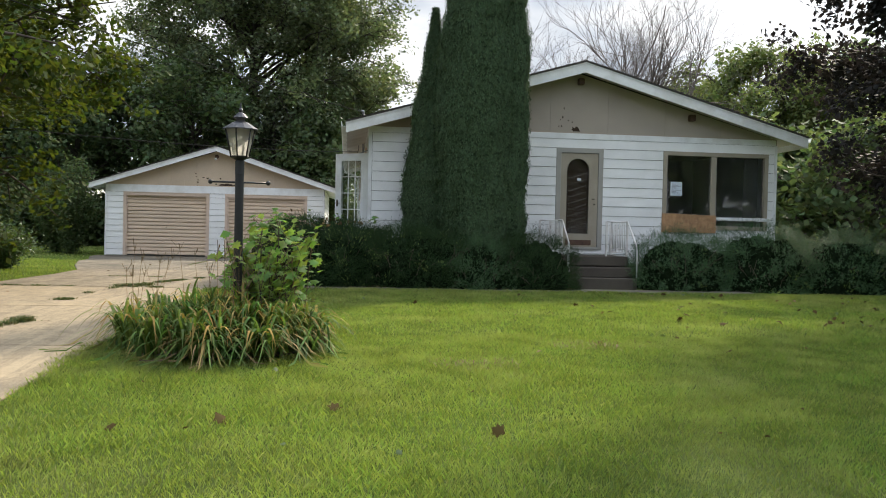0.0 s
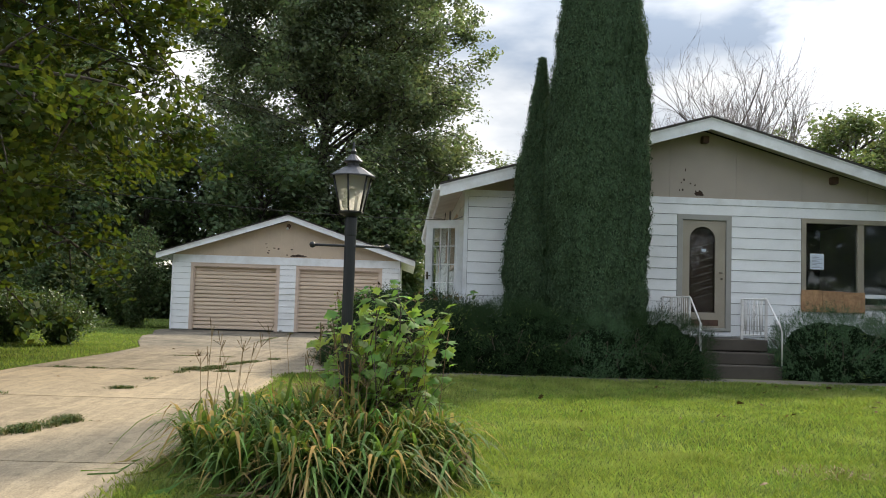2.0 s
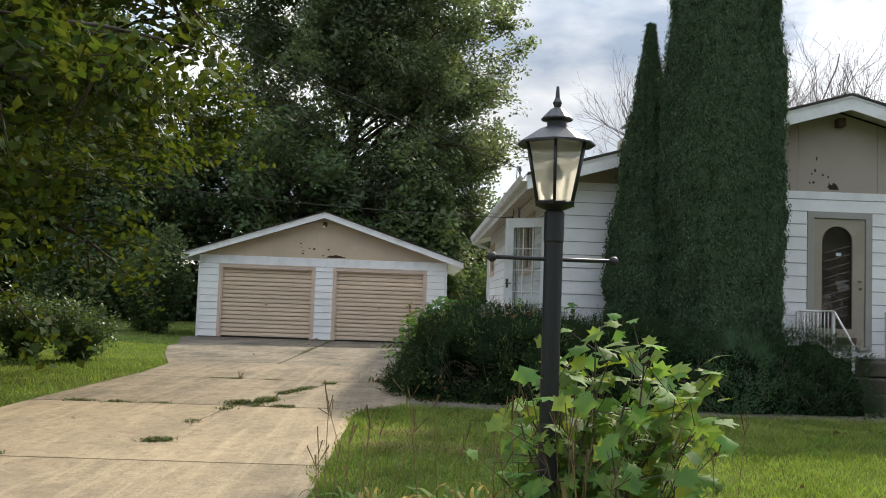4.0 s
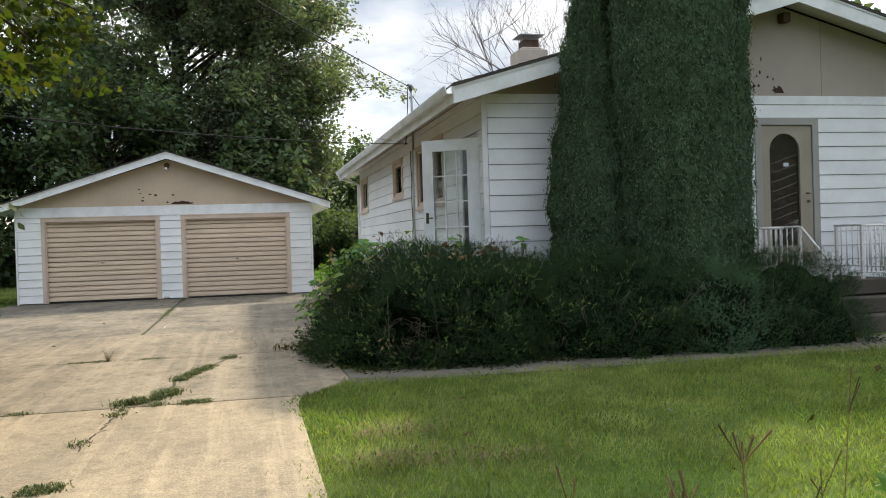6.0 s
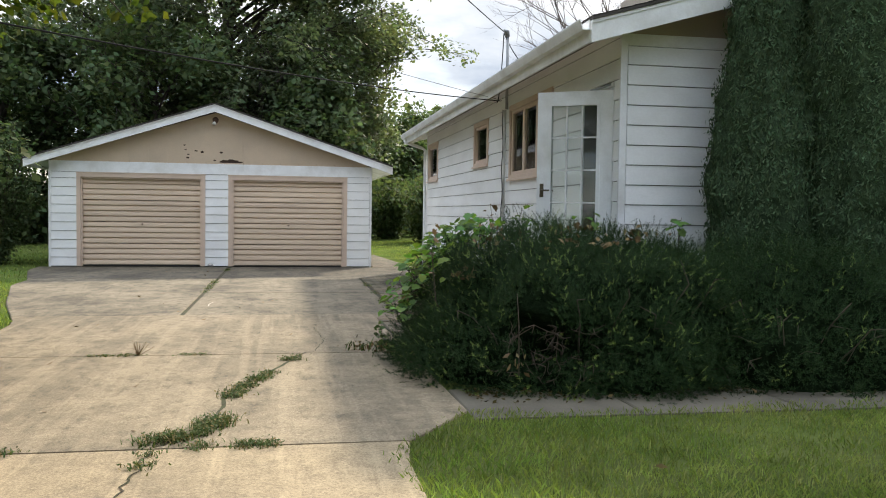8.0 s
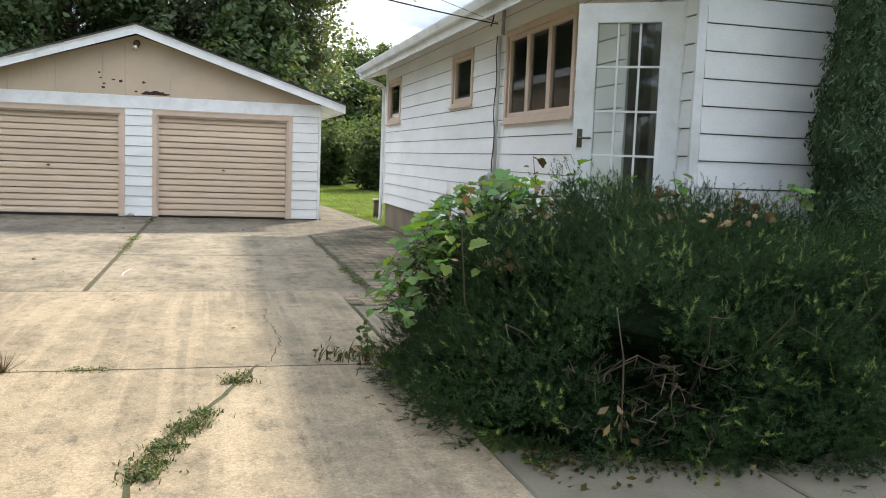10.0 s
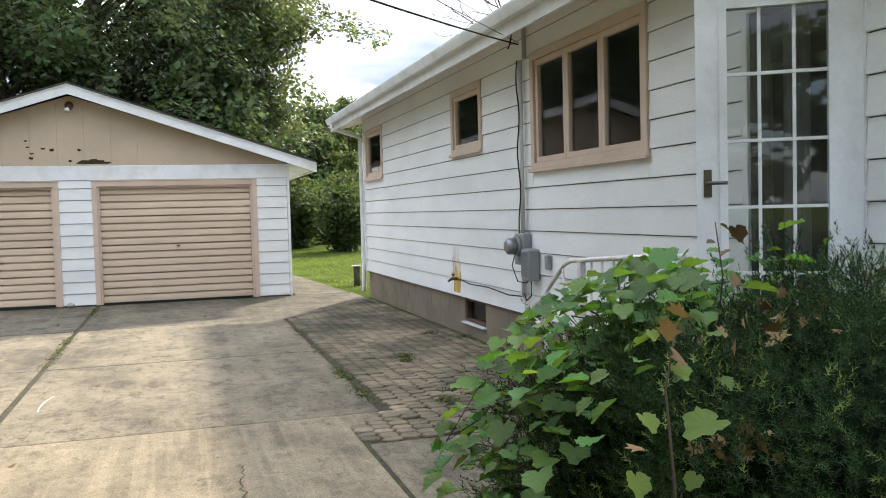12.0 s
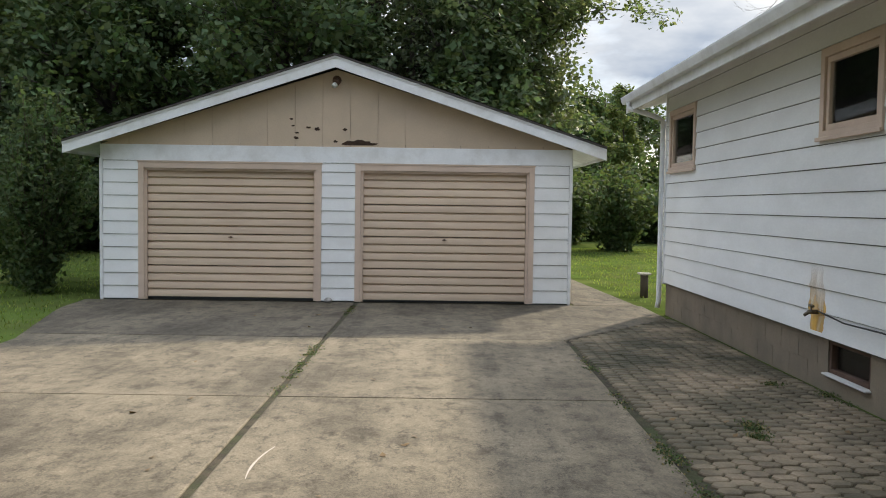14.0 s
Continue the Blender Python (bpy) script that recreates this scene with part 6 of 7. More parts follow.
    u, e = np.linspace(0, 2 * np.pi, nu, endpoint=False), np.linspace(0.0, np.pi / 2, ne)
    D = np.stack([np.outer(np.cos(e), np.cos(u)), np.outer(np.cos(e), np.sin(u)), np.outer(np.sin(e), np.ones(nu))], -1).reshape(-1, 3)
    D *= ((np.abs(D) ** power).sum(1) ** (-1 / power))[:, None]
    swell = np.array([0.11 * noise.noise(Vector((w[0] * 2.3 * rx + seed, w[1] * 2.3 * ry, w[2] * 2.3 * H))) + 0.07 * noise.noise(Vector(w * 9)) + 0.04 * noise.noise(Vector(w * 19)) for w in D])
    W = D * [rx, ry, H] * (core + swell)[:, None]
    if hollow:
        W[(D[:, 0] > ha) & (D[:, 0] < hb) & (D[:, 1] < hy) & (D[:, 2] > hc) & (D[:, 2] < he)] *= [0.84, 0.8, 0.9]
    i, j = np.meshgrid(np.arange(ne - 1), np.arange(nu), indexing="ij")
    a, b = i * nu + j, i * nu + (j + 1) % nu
    part("inner_growth", mesh_of("inner_growth", W, np.stack([a, b, b + nu, a + nu], -1).reshape(-1, 4), M_YEWCORE, True), None, t, "inner growth coloured near-black for the shade between sprigs")
    chains = []
    for _ in range(twigs):
        a0 = rng.uniform(0, 2 * np.pi)
        p0 = np.array([rx * 0.5 * math.cos(a0), ry * 0.5 * math.sin(a0), 0.0])
        v = np.array([rx * math.cos(a0), ry * math.sin(a0), 0]) * rng.uniform(0.9, 1.06)
        p1 = v + [0, 0, H * rng.uniform(0.15, 0.75)]
        ss = np.linspace(0, 1, 6)[:, None]
        ln = p0 + (p1 - p0) * ss + rng.normal(0, 0.02, (6, 3)) * ss + np.sin(ss * np.pi) * rng.normal(0, 0.05, 3)
        chains.append((ln, np.linspace(0.011, 0.004, 6)))
        for _ in range(2):
            q0 = ln[rng.integers(3, 6)]
            q1 = q0 + rng.normal(0, 0.07, 3) + v * 0.04
            chains.append((np.linspace(q0, q1, 3), np.array([0.005, 0.003, 0.002])))
    if hollow:
        for _ in range(34):
            u, w = rng.uniform(ha - 0.05, hb + 0.05), rng.uniform(hc - 0.1, he)
            p1 = np.array([u * rx, -ry * (1 - 0.28 * u * u) * rng.uniform(0.9, 0.99), w * H])
            p0 = p1 * [0.8, 0.7, 0.55] + rng.normal(0, 0.08, 3)
            ss = np.linspace(0, 1, 6)[:, None]
            ln = p0 + (p1 - p0) * ss + np.sin(ss * np.pi) * rng.normal(0, 0.05, 3) + rng.normal(0, 0.012, (6, 3)) * ss
            chains.append((ln, np.linspace(0.006, 0.002, 6)))
            for _ in range(3):
                q0 = ln[rng.integers(2, 6)]
                chains.append((np.linspace(q0, q0 + rng.normal(0, 0.05, 3) + [0, -0.02, 0.0], 3), np.array([0.004, 0.003, 0.0015])))
    Vt, Ft = tube_arrays(chains, 4)
    part("stemwork", mesh_of("stemwork", Vt, Ft, M_TWIG), None, t, "bare grey-brown stems", "stuff")
    return t


yew("yew_bush", "large clipped dark green yew bush at the house corner", (-0.5, 16.72), (1.52, 1.45, 1.13), 71, 40000, L_YEW, L_YEWTIP, 0.05, 0.06, 0.019, twigs=24, k=7, needle=0.0022, core=0.86, hollow=((-0.66, -0.22), -0.6, (0.22, 0.52)))
yew("yew_bush", "dark green yew bush in front of the house", (1.15, 16.05), (1.15, 0.92, 1.1), 72, 14000, L_YEW, L_YEWTIP, 0.02, k=5)
yew("yew_bush", "dark green yew bush below the arborvitae", (2.2, 15.75), (0.75, 0.65, 0.9), 73, 7000, L_YEW2, None, 0.0)
yew("yew_bush", "rounded dark yew bush beside the front steps", (3.16, 15.95), (0.95, 0.82, 0.98), 74, 10000, L_YEW, None, 0.0)
for k, (x, y, rx, ry, h) in enumerate([(6.3, 16.4, 1.05, 0.95, 1.05), (7.9, 16.3, 1.1, 0.95, 1.2), (9.5, 16.2, 1.15, 1.0, 1.12), (11.1, 16.3, 1.0, 0.9, 0.95)]):
    yew("spreading_yew", "loose mid-green spreading yew under the picture window", (x, y), (rx, ry, h), 75 + k, 7000, L_YEW2, L_YEWTIP, 0.02, 0.085, 0.03)


# ---- shrubs ----
def shrub(base, r, h, n, mat, seed, label, size=0.07):
    rng = np.random.default_rng(seed)
    x, y = base
    t = thing("shrub", label, "bush", (x, y, gz(x, y)))
    chains, tips = [], []
    for _ in range(60):
        a, lean = rng.uniform(0, 2 * np.pi), rng.uniform(0.1, 1.0)
        top = np.array([math.cos(a) * r * lean, math.sin(a) * r * lean, h * rng.uniform(0.55, 1.05) * (1 - 0.25 * lean)])
        ss = np.linspace(0, 1, 6)[:, None]
        ln = top * [1, 1, 1] * np.concatenate([ss ** 1.3, ss ** 1.3, ss], 1) + rng.normal(0, 0.03, (6, 3)) * ss
        chains.append((ln, np.linspace(0.012, 0.003, 6)))
        tips.append(ln)
    V, F = tube_arrays(chains, 4)
    part("stemwork", mesh_of("stemwork", V, F, M_TWIG), None, t, kind="stuff")
    lines = np.array(tips)
    i, s = rng.integers(0, 60, n), rng.uniform(0.5, 4.999, n)
    k, f = s.astype(int), (s % 1)[:, None]
    pos = lines[i, k] * (1 - f) + lines[i, k + 1] * f + rng.normal(0, 0.12 * r, (n, 3))
    pos[:, 2] = np.maximum(pos[:, 2], 0.02)
    V, F = leaf_cards(pos, size, rng, np.repeat([[0, 0, 0.8]], n, 0), 1.0, 0.6, 0.2)
    part("foliage", mesh_of("foliage", V, F, mat), None, t, kind="stuff")


shrub((-8.75, 20.4), 0.85, 1.25, 7000, L_SHRUB, 81, "loose leafy green shrub on the lawn")
shrub((-7.65, 20.0), 0.8, 1.2, 7000, L_SHRUB, 82, "loose leafy green shrub on the lawn")
shrub((-9.6, 31.2), 1.0, 3.6, 14000, L_WOODS, 83, "tall dark shrub against the garage side", 0.1)
shrub((-10.6, 32.8), 1.3, 3.2, 12000, L_WOODS, 84, "tall dark shrub against the garage side", 0.1)
for k in range(16):
    shrub((-40 + 3.1 * k + (2.0 if k % 2 else 0), 41 + 3 * math.sin(k * 2.1) + (10 if k > 8 else 0)), 2.0, 3.4, 5000, L_WOODS, 90 + k, "dense dark undergrowth at the edge of the lawn", 0.22)
for k in range(13):
    shrub((-4 + 1.7 * k, 57 + 1.5 * math.sin(k * 1.7)), 1.9, 2.9 + 0.9 * math.sin(k * 2.7), 4500, L_WOODS, 110 + k, "leafy hedgerow at the far end of the lawn", 0.28)
# ---- daylily bed, sapling, vine ----
def blades(rng, roots, length, lean, width, seg=4, arch=1.0, out_from=None):
    """Arching strap leaves as ribbons."""
    n = len(roots)
    a = rng.uniform(0, 2 * np.pi, n)
    if out_from is not None:
        r = math.hypot(*out_from)
        pull = np.clip(r - 0.45, 0, 0.45)
        a = np.arctan2(np.sin(a) + 2.2 * pull * out_from[1] / (r + 1e-6), np.cos(a) + 2.2 * pull * out_from[0] / (r + 1e-6))
    out = np.stack([np.cos(a), np.sin(a), np.zeros(n)], 1)
    side = np.stack([-np.sin(a), np.cos(a), np.zeros(n)], 1)
    L = length * rng.uniform(0.55, 1.2, n)
    ln = lean * rng.uniform(0.3, 1.5, n)
    s = np.linspace(0, 1, seg + 1)
    reach = (L * ln)[:, None] * s ** 1.4
    rise = L[:, None] * (s - arch * (0.35 + 0.5 * ln[:, None]) * s ** 2.6)
    c = roots[:, None] + out[:, None] * reach[..., None] + np.array([0, 0, 1.0]) * rise[..., None]
    w = width * rng.uniform(0.6, 1.2, n)[:, None] * (1 - s ** 2.2) * 0.5
    Lf, Rt = c + side[:, None] * w[..., None], c - side[:, None] * w[..., None]
    V = np.stack([Lf, Rt], 2).reshape(-1, 3)
    m = 2 * (seg + 1)
    q = np.array([(2 * i, 2 * i + 1, 2 * i + 3, 2 * i + 2) for i in range(seg)])
    F = (np.arange(n)[:, None, None] * m + q[None]).reshape(-1, 4)
    return V, F


BED = (-1.3, 8.3, 0.98, 0.92)


def daylily_bed():
    rng = np.random.default_rng(21)
    cx, cy, rx, ry = BED
    zg = gz(cx, cy)
    soil = bmesh.new()
    ring = [soil.verts.new((cx + rx * 0.84 * math.cos(a) * (1 + 0.06 * math.sin(5 * a)), cy + ry * 0.84 * math.sin(a), zg + 0.0)) for a in np.linspace(0, 2 * np.pi, 40, endpoint=False)]
    mid = soil.verts.new((cx, cy, zg + 0.08))
    for i in range(40):
        soil.faces.new((ring[i], ring[(i + 1) % 40], mid))
    part("flower_bed", soil, M_MULCH, None, "round bed of bare dark soil in the lawn", "structure")
    for k in range(84):
        a, r = rng.uniform(0, 2 * np.pi), math.sqrt(rng.uniform(0, 1)) * 0.93
        x, y = cx + rx * r * math.cos(a), cy + ry * r * math.sin(a)
        if math.hypot(x + 1.175, y - 8.45) < 0.16:
            continue
        t = thing("daylily_clump", "clump of arching daylily leaves, partly browned", "plant", (x, y, zg + 0.03), "daylilies in the bed")
        n = int(rng.integers(26, 44))
        roots = np.stack([rng.normal(0, 0.06, n), rng.normal(0, 0.06, n), np.zeros(n)], 1)
        V, F = blades(rng, roots, (0.95 - 0.27 * r) * rng.uniform(0.7, 1.15), 0.26 + 0.3 * r * rng.uniform(0.5, 1.3), 0.034, 8, 1.25, out_from=(x - cx, y - cy))
        V[:, 2] = np.maximum(V[:, 2], -0.02)
        me = mesh_of("leaves", V, F, L_LILY)
        me.materials.append(L_BROWNTIP)
        from_tip = np.tile(np.arange(8), n) >= np.repeat(8 - rng.choice([0, 0, 0, 1, 2, 4], n), 8)
        me.polygons.foreach_set("material_index", from_tip.astype(np.int32))
        part("leaves", me, None, t, kind="stuff")
        if r > 0.55:
            m = 18
            roots = np.stack([rng.normal(0, 0.07, m), rng.normal(0, 0.07, m), np.zeros(m)], 1)
            V, F = blades(rng, roots, 0.5, 0.95, 0.024, 6, 1.5, out_from=(x - cx, y - cy))
            V[:, 2] = np.maximum(V[:, 2], -0.025 + 0.02 * rng.uniform(0, 1, len(V)))
            part("dead_leaves", mesh_of("dead_leaves", V, F, L_LILY if k % 5 else L_DEAD), None, t, "limp outer leaves lying on the soil", "stuff")
        if k % 3 == 0:
            chains = []
            for _ in range(1 + k % 2):
                d = np.array([rng.normal(0, 0.12), rng.normal(0, 0.12), 1.0])
                h = rng.uniform(0.6, 0.9)
                p = np.outer(np.linspace(0, h, 5), d)
                chains.append((p, np.linspace(0.0026, 0.0014, 5)))
                for _ in range(3):
                    e = p[-1] + rng.normal(0, 0.028, 3) + [0, 0, 0.03]
                    chains.append((np.linspace(p[3] * 0.25 + p[4] * 0.75, e, 3), np.array([0.0014, 0.0018, 0.0028])))
            V, F = tube_arrays(chains, 4)
            part("dry_stalkwork", mesh_of("dry_stalkwork", V, F, L_DEAD), None, t, "dry brown flower stalks", "stuff")


daylily_bed()


def leafy_stems(name, label, base, stems, leaf_mat, seed, size, heart=False, per=13, stem_mat=None):
    """Stems with stalked leaves; each stem is (foot, tip, bulge)."""
    rng = np.random.default_rng(seed)
    t = thing(name, label, "plant", base)
    chains, pos = [], []
    for foot, tip, bulge in stems:
        s = np.linspace(0, 1, 9)[:, None]
        ln = np.array(foot) + (np.array(tip) - np.array(foot)) * s + np.array(bulge) * np.sin(s * np.pi)
        chains.append((ln, np.linspace(0.009, 0.003, 9)))
        for _ in range(per):
            k = rng.uniform(2.0, 7.999)
            i, f = int(k), k % 1
            a = ln[i] * (1 - f) + ln[i + 1] * f
            q = a + rng.normal(0, 0.09, 3) + [0, 0, 0.05]
            chains.append((np.linspace(a, q, 3), np.array([0.0025, 0.002, 0.0015])))
            pos.append(q)
        pos.append(ln[-1])
    V, F = tube_arrays(chains, 4)
    part("stemwork", mesh_of("stemwork", V, F, stem_mat or M_TWIG), None, t, kind="stuff")
    pos = np.array(pos)
    V, F = lobed_leaves(pos, size, rng, np.repeat([[-0.2, -0.35, 0.75]], len(pos), 0), 0.5, 0.6, heart)
    part("leaves", mesh_of("leaves", V, F, leaf_mat), None, t, kind="stuff")
    return t


def sapling():
    rng = np.random.default_rng(23)
    x, y = -0.98, 8.62
    zg = gz(x, y)
    stems = []
    for _ in range(46):
        foot = (rng.normal(0, 0.1), rng.normal(0, 0.1), 0)
        a = rng.uniform(0, 2 * np.pi)
        r = rng.uniform(0.05, 0.5)
        tip = (0.04 + r * math.cos(a), r * math.sin(a), rng.uniform(0.5, 1.22) * (1.05 - 0.3 * r))
        stems.append((foot, tip, (rng.normal(0, 0.04), rng.normal(0, 0.04), 0.03)))
    leafy_stems("maple_sapling", "bright green maple sprouts round the lamp post", (x, y, zg), stems, L_SAPLING, 24, 0.105, per=20)


sapling()


def broad_leaves(pos, size, rng, normal, spread=0.35):
    """Broad, shallow-lobed leaves, slightly cupped."""
    k = 30
    a = np.linspace(np.pi, -np.pi, k, endpoint=False)
    m = np.abs(a)
    rr = 0.39 + 0.17 * np.exp(-(m / 0.36) ** 2) + 0.07 * np.exp(-((m - 1.05) / 0.3) ** 2) + 0.05 * np.exp(-((m - 2.0) / 0.34) ** 2) + 0.022 * (-1.0) ** np.arange(k) - 0.2 * (m > 3.05)
    shape = np.stack([np.cos(a) * rr * 1.05, np.sin(a) * rr], 1)
    n = len(pos)
    nrm = normal + spread * unit(rng, n)
    nrm /= np.linalg.norm(nrm, axis=1)[:, None]
    t = unit(rng, n) * 0.6 + [-0.3, -0.2, -0.8]
    t -= nrm * np.sum(t * nrm, 1)[:, None]
    t /= np.linalg.norm(t, axis=1)[:, None]
    b = np.cross(nrm, t)
    s = size * rng.uniform(0.55, 1.25, (n, 1, 1))
    rim = pos[:, None] + s * (t[:, None] * shape[None, :, :1] + b[:, None] * shape[None, :, 1:] - nrm[:, None] * (-0.38 * np.abs(shape[None, :, 1:]) ** 1.1 + 0.2 * np.maximum(shape[None, :, :1], 0) ** 2 - 0.03 * np.cos(np.arange(k) * 2.1)[None, :, None]))
    V = np.concatenate([pos[:, None], rim], 1).reshape(-1, 3)
    i = np.arange(k)
    fan = np.stack([np.zeros(k, int), i + 1, (i + 1) % k + 1], 1)
    return V, (np.arange(n)[:, None, None] * (k + 1) + fan[None]).reshape(-1, 3)


def vine():
    """Wild grape spread over the drive end and the back of the corner yew."""
    rng = np.random.default_rng(25)
    cx, cy, R = -0.5, 16.72, np.array([1.52, 1.45, 1.2])
    zg = gz(cx, cy)
    t = thing("grape_vine", "wild grape vine with broad green leaves over the yew", "plant", (cx, cy, zg))
    az = np.concatenate([rng.normal(2.6, 0.26, 400), rng.uniform(1.3, 2.7, 160)])
    el = np.concatenate([rng.uniform(0.28, 1.05, 400), rng.uniform(0.55, 1.05, 160)])
    d = np.stack([np.cos(az) * np.cos(el), np.sin(az) * np.cos(el), np.sin(el)], 1)
    d *= ((np.abs(d) ** 2.6).sum(1) ** (-1 / 2.6))[:, None]
    pos = d * R * rng.uniform(0.98, 1.17, (len(d), 1))
    nrm = d / R
    nrm /= np.linalg.norm(nrm, axis=1)[:, None]
    V, F = broad_leaves(pos, 0.098, rng, nrm * 0.3 + [-0.05, -0.05, 0.9], 0.55)
    part("leaves", mesh_of("leaves", V, F, L_VINE), None, t, kind="stuff")
    chains = []
    for k in range(26):
        i = rng.integers(0, len(pos))
        near = np.argsort(np.linalg.norm(pos - pos[i], axis=1))[[2, 6, 12, 20]]
        ln = np.concatenate([pos[i][None], pos[near]]) * 0.985
        chains.append((ln, np.linspace(0.004, 0.0025, 5)))
    V, F = tube_arrays(chains, 4)
    part("stemwork", mesh_of("stemwork", V, F, M_TWIG), None, t, kind="stuff")
    # dry leaves caught on top
    spots = np.array([(-0.85, -0.1, 1.06), (-0.6, 0.1, 1.12), (-0.2, 0.0, 1.15), (0.1, 0.15, 1.17), (-0.35, -0.75, 1.07), (0.05, -0.7, 1.09), (0.5, -0.2, 1.15), (-1.2, -0.25, 0.8)])
    top = np.repeat(spots, 14, 0) + rng.normal(0, 1, (112, 3)) * [0.09, 0.07, 0.03] + [0, 0, 0.02]
    V, F = lobed_leaves(top, 0.055, rng, np.repeat([[0, 0, 0.5]], 112, 0), 1.2, 1.0)
    part("dry_leaves", mesh_of("dry_leaves", V, F, L_DEAD), None, t, "brown dead leaves caught on the bush", "stuff")
    # one young shoot with large pale leaves standing out of the side
    s = thing("grape_shoot", "young grape shoot with large pale leaves", "plant", (-1.87, 16.3, zg))
    bm = bmesh.new()
    tube(bm, [(0.12, 0.05, 0.4), (0.02, 0.0, 0.62), (0.0, -0.02, 0.8), (-0.02, -0.02, 1.02), (0.02, 0.0, 1.15)], [0.005, 0.005, 0.004, 0.003, 0.002], 6)
    part("stem", bm, M_TWIG, s)
    for x, y, z, w in ((-0.09, -0.05, 0.96, 0.115), (0.08, -0.04, 0.93, 0.11), (-0.09, 0.0, 0.8, 0.08), (0.08, 0.02, 0.78, 0.09), (0.03, 0.0, 1.06, 0.08), (-0.03, 0.02, 1.15, 0.05)):
        V, F = broad_leaves(np.array([[x, y, z]]), w, rng, np.array([[-0.1, -0.5, 0.75]]), 0.3)
        part("leaf", mesh_of("leaf", V, F, L_SAPLING), None, s)
    V, F = lobed_leaves(np.array([[0.02, -0.02, 1.1], [0.0, 0.0, 1.16], [0.03, 0.0, 1.2], [-0.2, 0.05, 0.62], [-0.17, 0.04, 0.66], [-0.23, 0.06, 0.64]]), 0.06, rng, np.repeat([[0, -0.5, 0.5]], 6, 0), 1.1, 1.0)
    part("dry_leaves", mesh_of("dry_leaves", V, F, L_DEAD), None, s, "withered brown leaves", "stuff")
    # sprouts standing out of the crest, green or withered
    for x, y, h, m, n in ((-0.95, 17.05, 0.34, L_VINE, 6), (-0.35, 16.75, 0.3, L_VINE, 6), (0.35, 16.6, 0.26, L_VINE, 7), (-1.25, 17.0, 0.36, L_DEAD, 7), (0.05, 16.9, 0.24, L_DEAD, 5)):
        q = thing("vine_sprout", "green vine sprout above the yew" if m is L_VINE else "withered brown vine sprout above the yew", "plant", (x, y, zg + 1.04))
        bm = bmesh.new()
        tube(bm, [(0, 0, -0.1), (rng.normal(0, 0.03), 0, h * 0.5), (rng.normal(0, 0.05), 0, h)], [0.004, 0.003, 0.002], 5)
        part("stem", bm, M_TWIG, q)
        p = np.stack([rng.normal(0, 0.06, n), rng.normal(0, 0.05, n), rng.uniform(0.35, 1.0, n) * h], 1)
        V, F = broad_leaves(p, 0.1 if m is L_VINE else 0.06, rng, np.repeat([[-0.1, -0.2, 0.8]], n, 0), 0.4 if m is L_VINE else 1.0)
        part("leaves", mesh_of("leaves", V, F, m), None, q, kind="stuff")
    # withered leaves hanging on the street side of the bush
    h = thing("dry_leaf_spray", "withered pale leaves hanging from a bare stem", "plant", (-1.44, 15.28, zg))
    bm = bmesh.new()
    tube(bm, [(0.02, 0.15, 0.75), (0.0, 0.02, 0.55), (0.0, 0.0, 0.2)], 0.004, 5)
    part("stem", bm, M_TWIG, h)
    p = np.stack([rng.normal(0, 0.035, 9), rng.normal(-0.01, 0.02, 9), rng.uniform(0.18, 0.42, 9)], 1)
    V, F = leaf_cards(p, 0.06, rng, np.repeat([[0, -1.0, 0.1]], 9, 0), 0.9, 0.45, 1.5)
    part("dry_leaves", mesh_of("dry_leaves", V, F, L_DEAD), None, h, "curled pale dead leaves", "stuff")


vine()


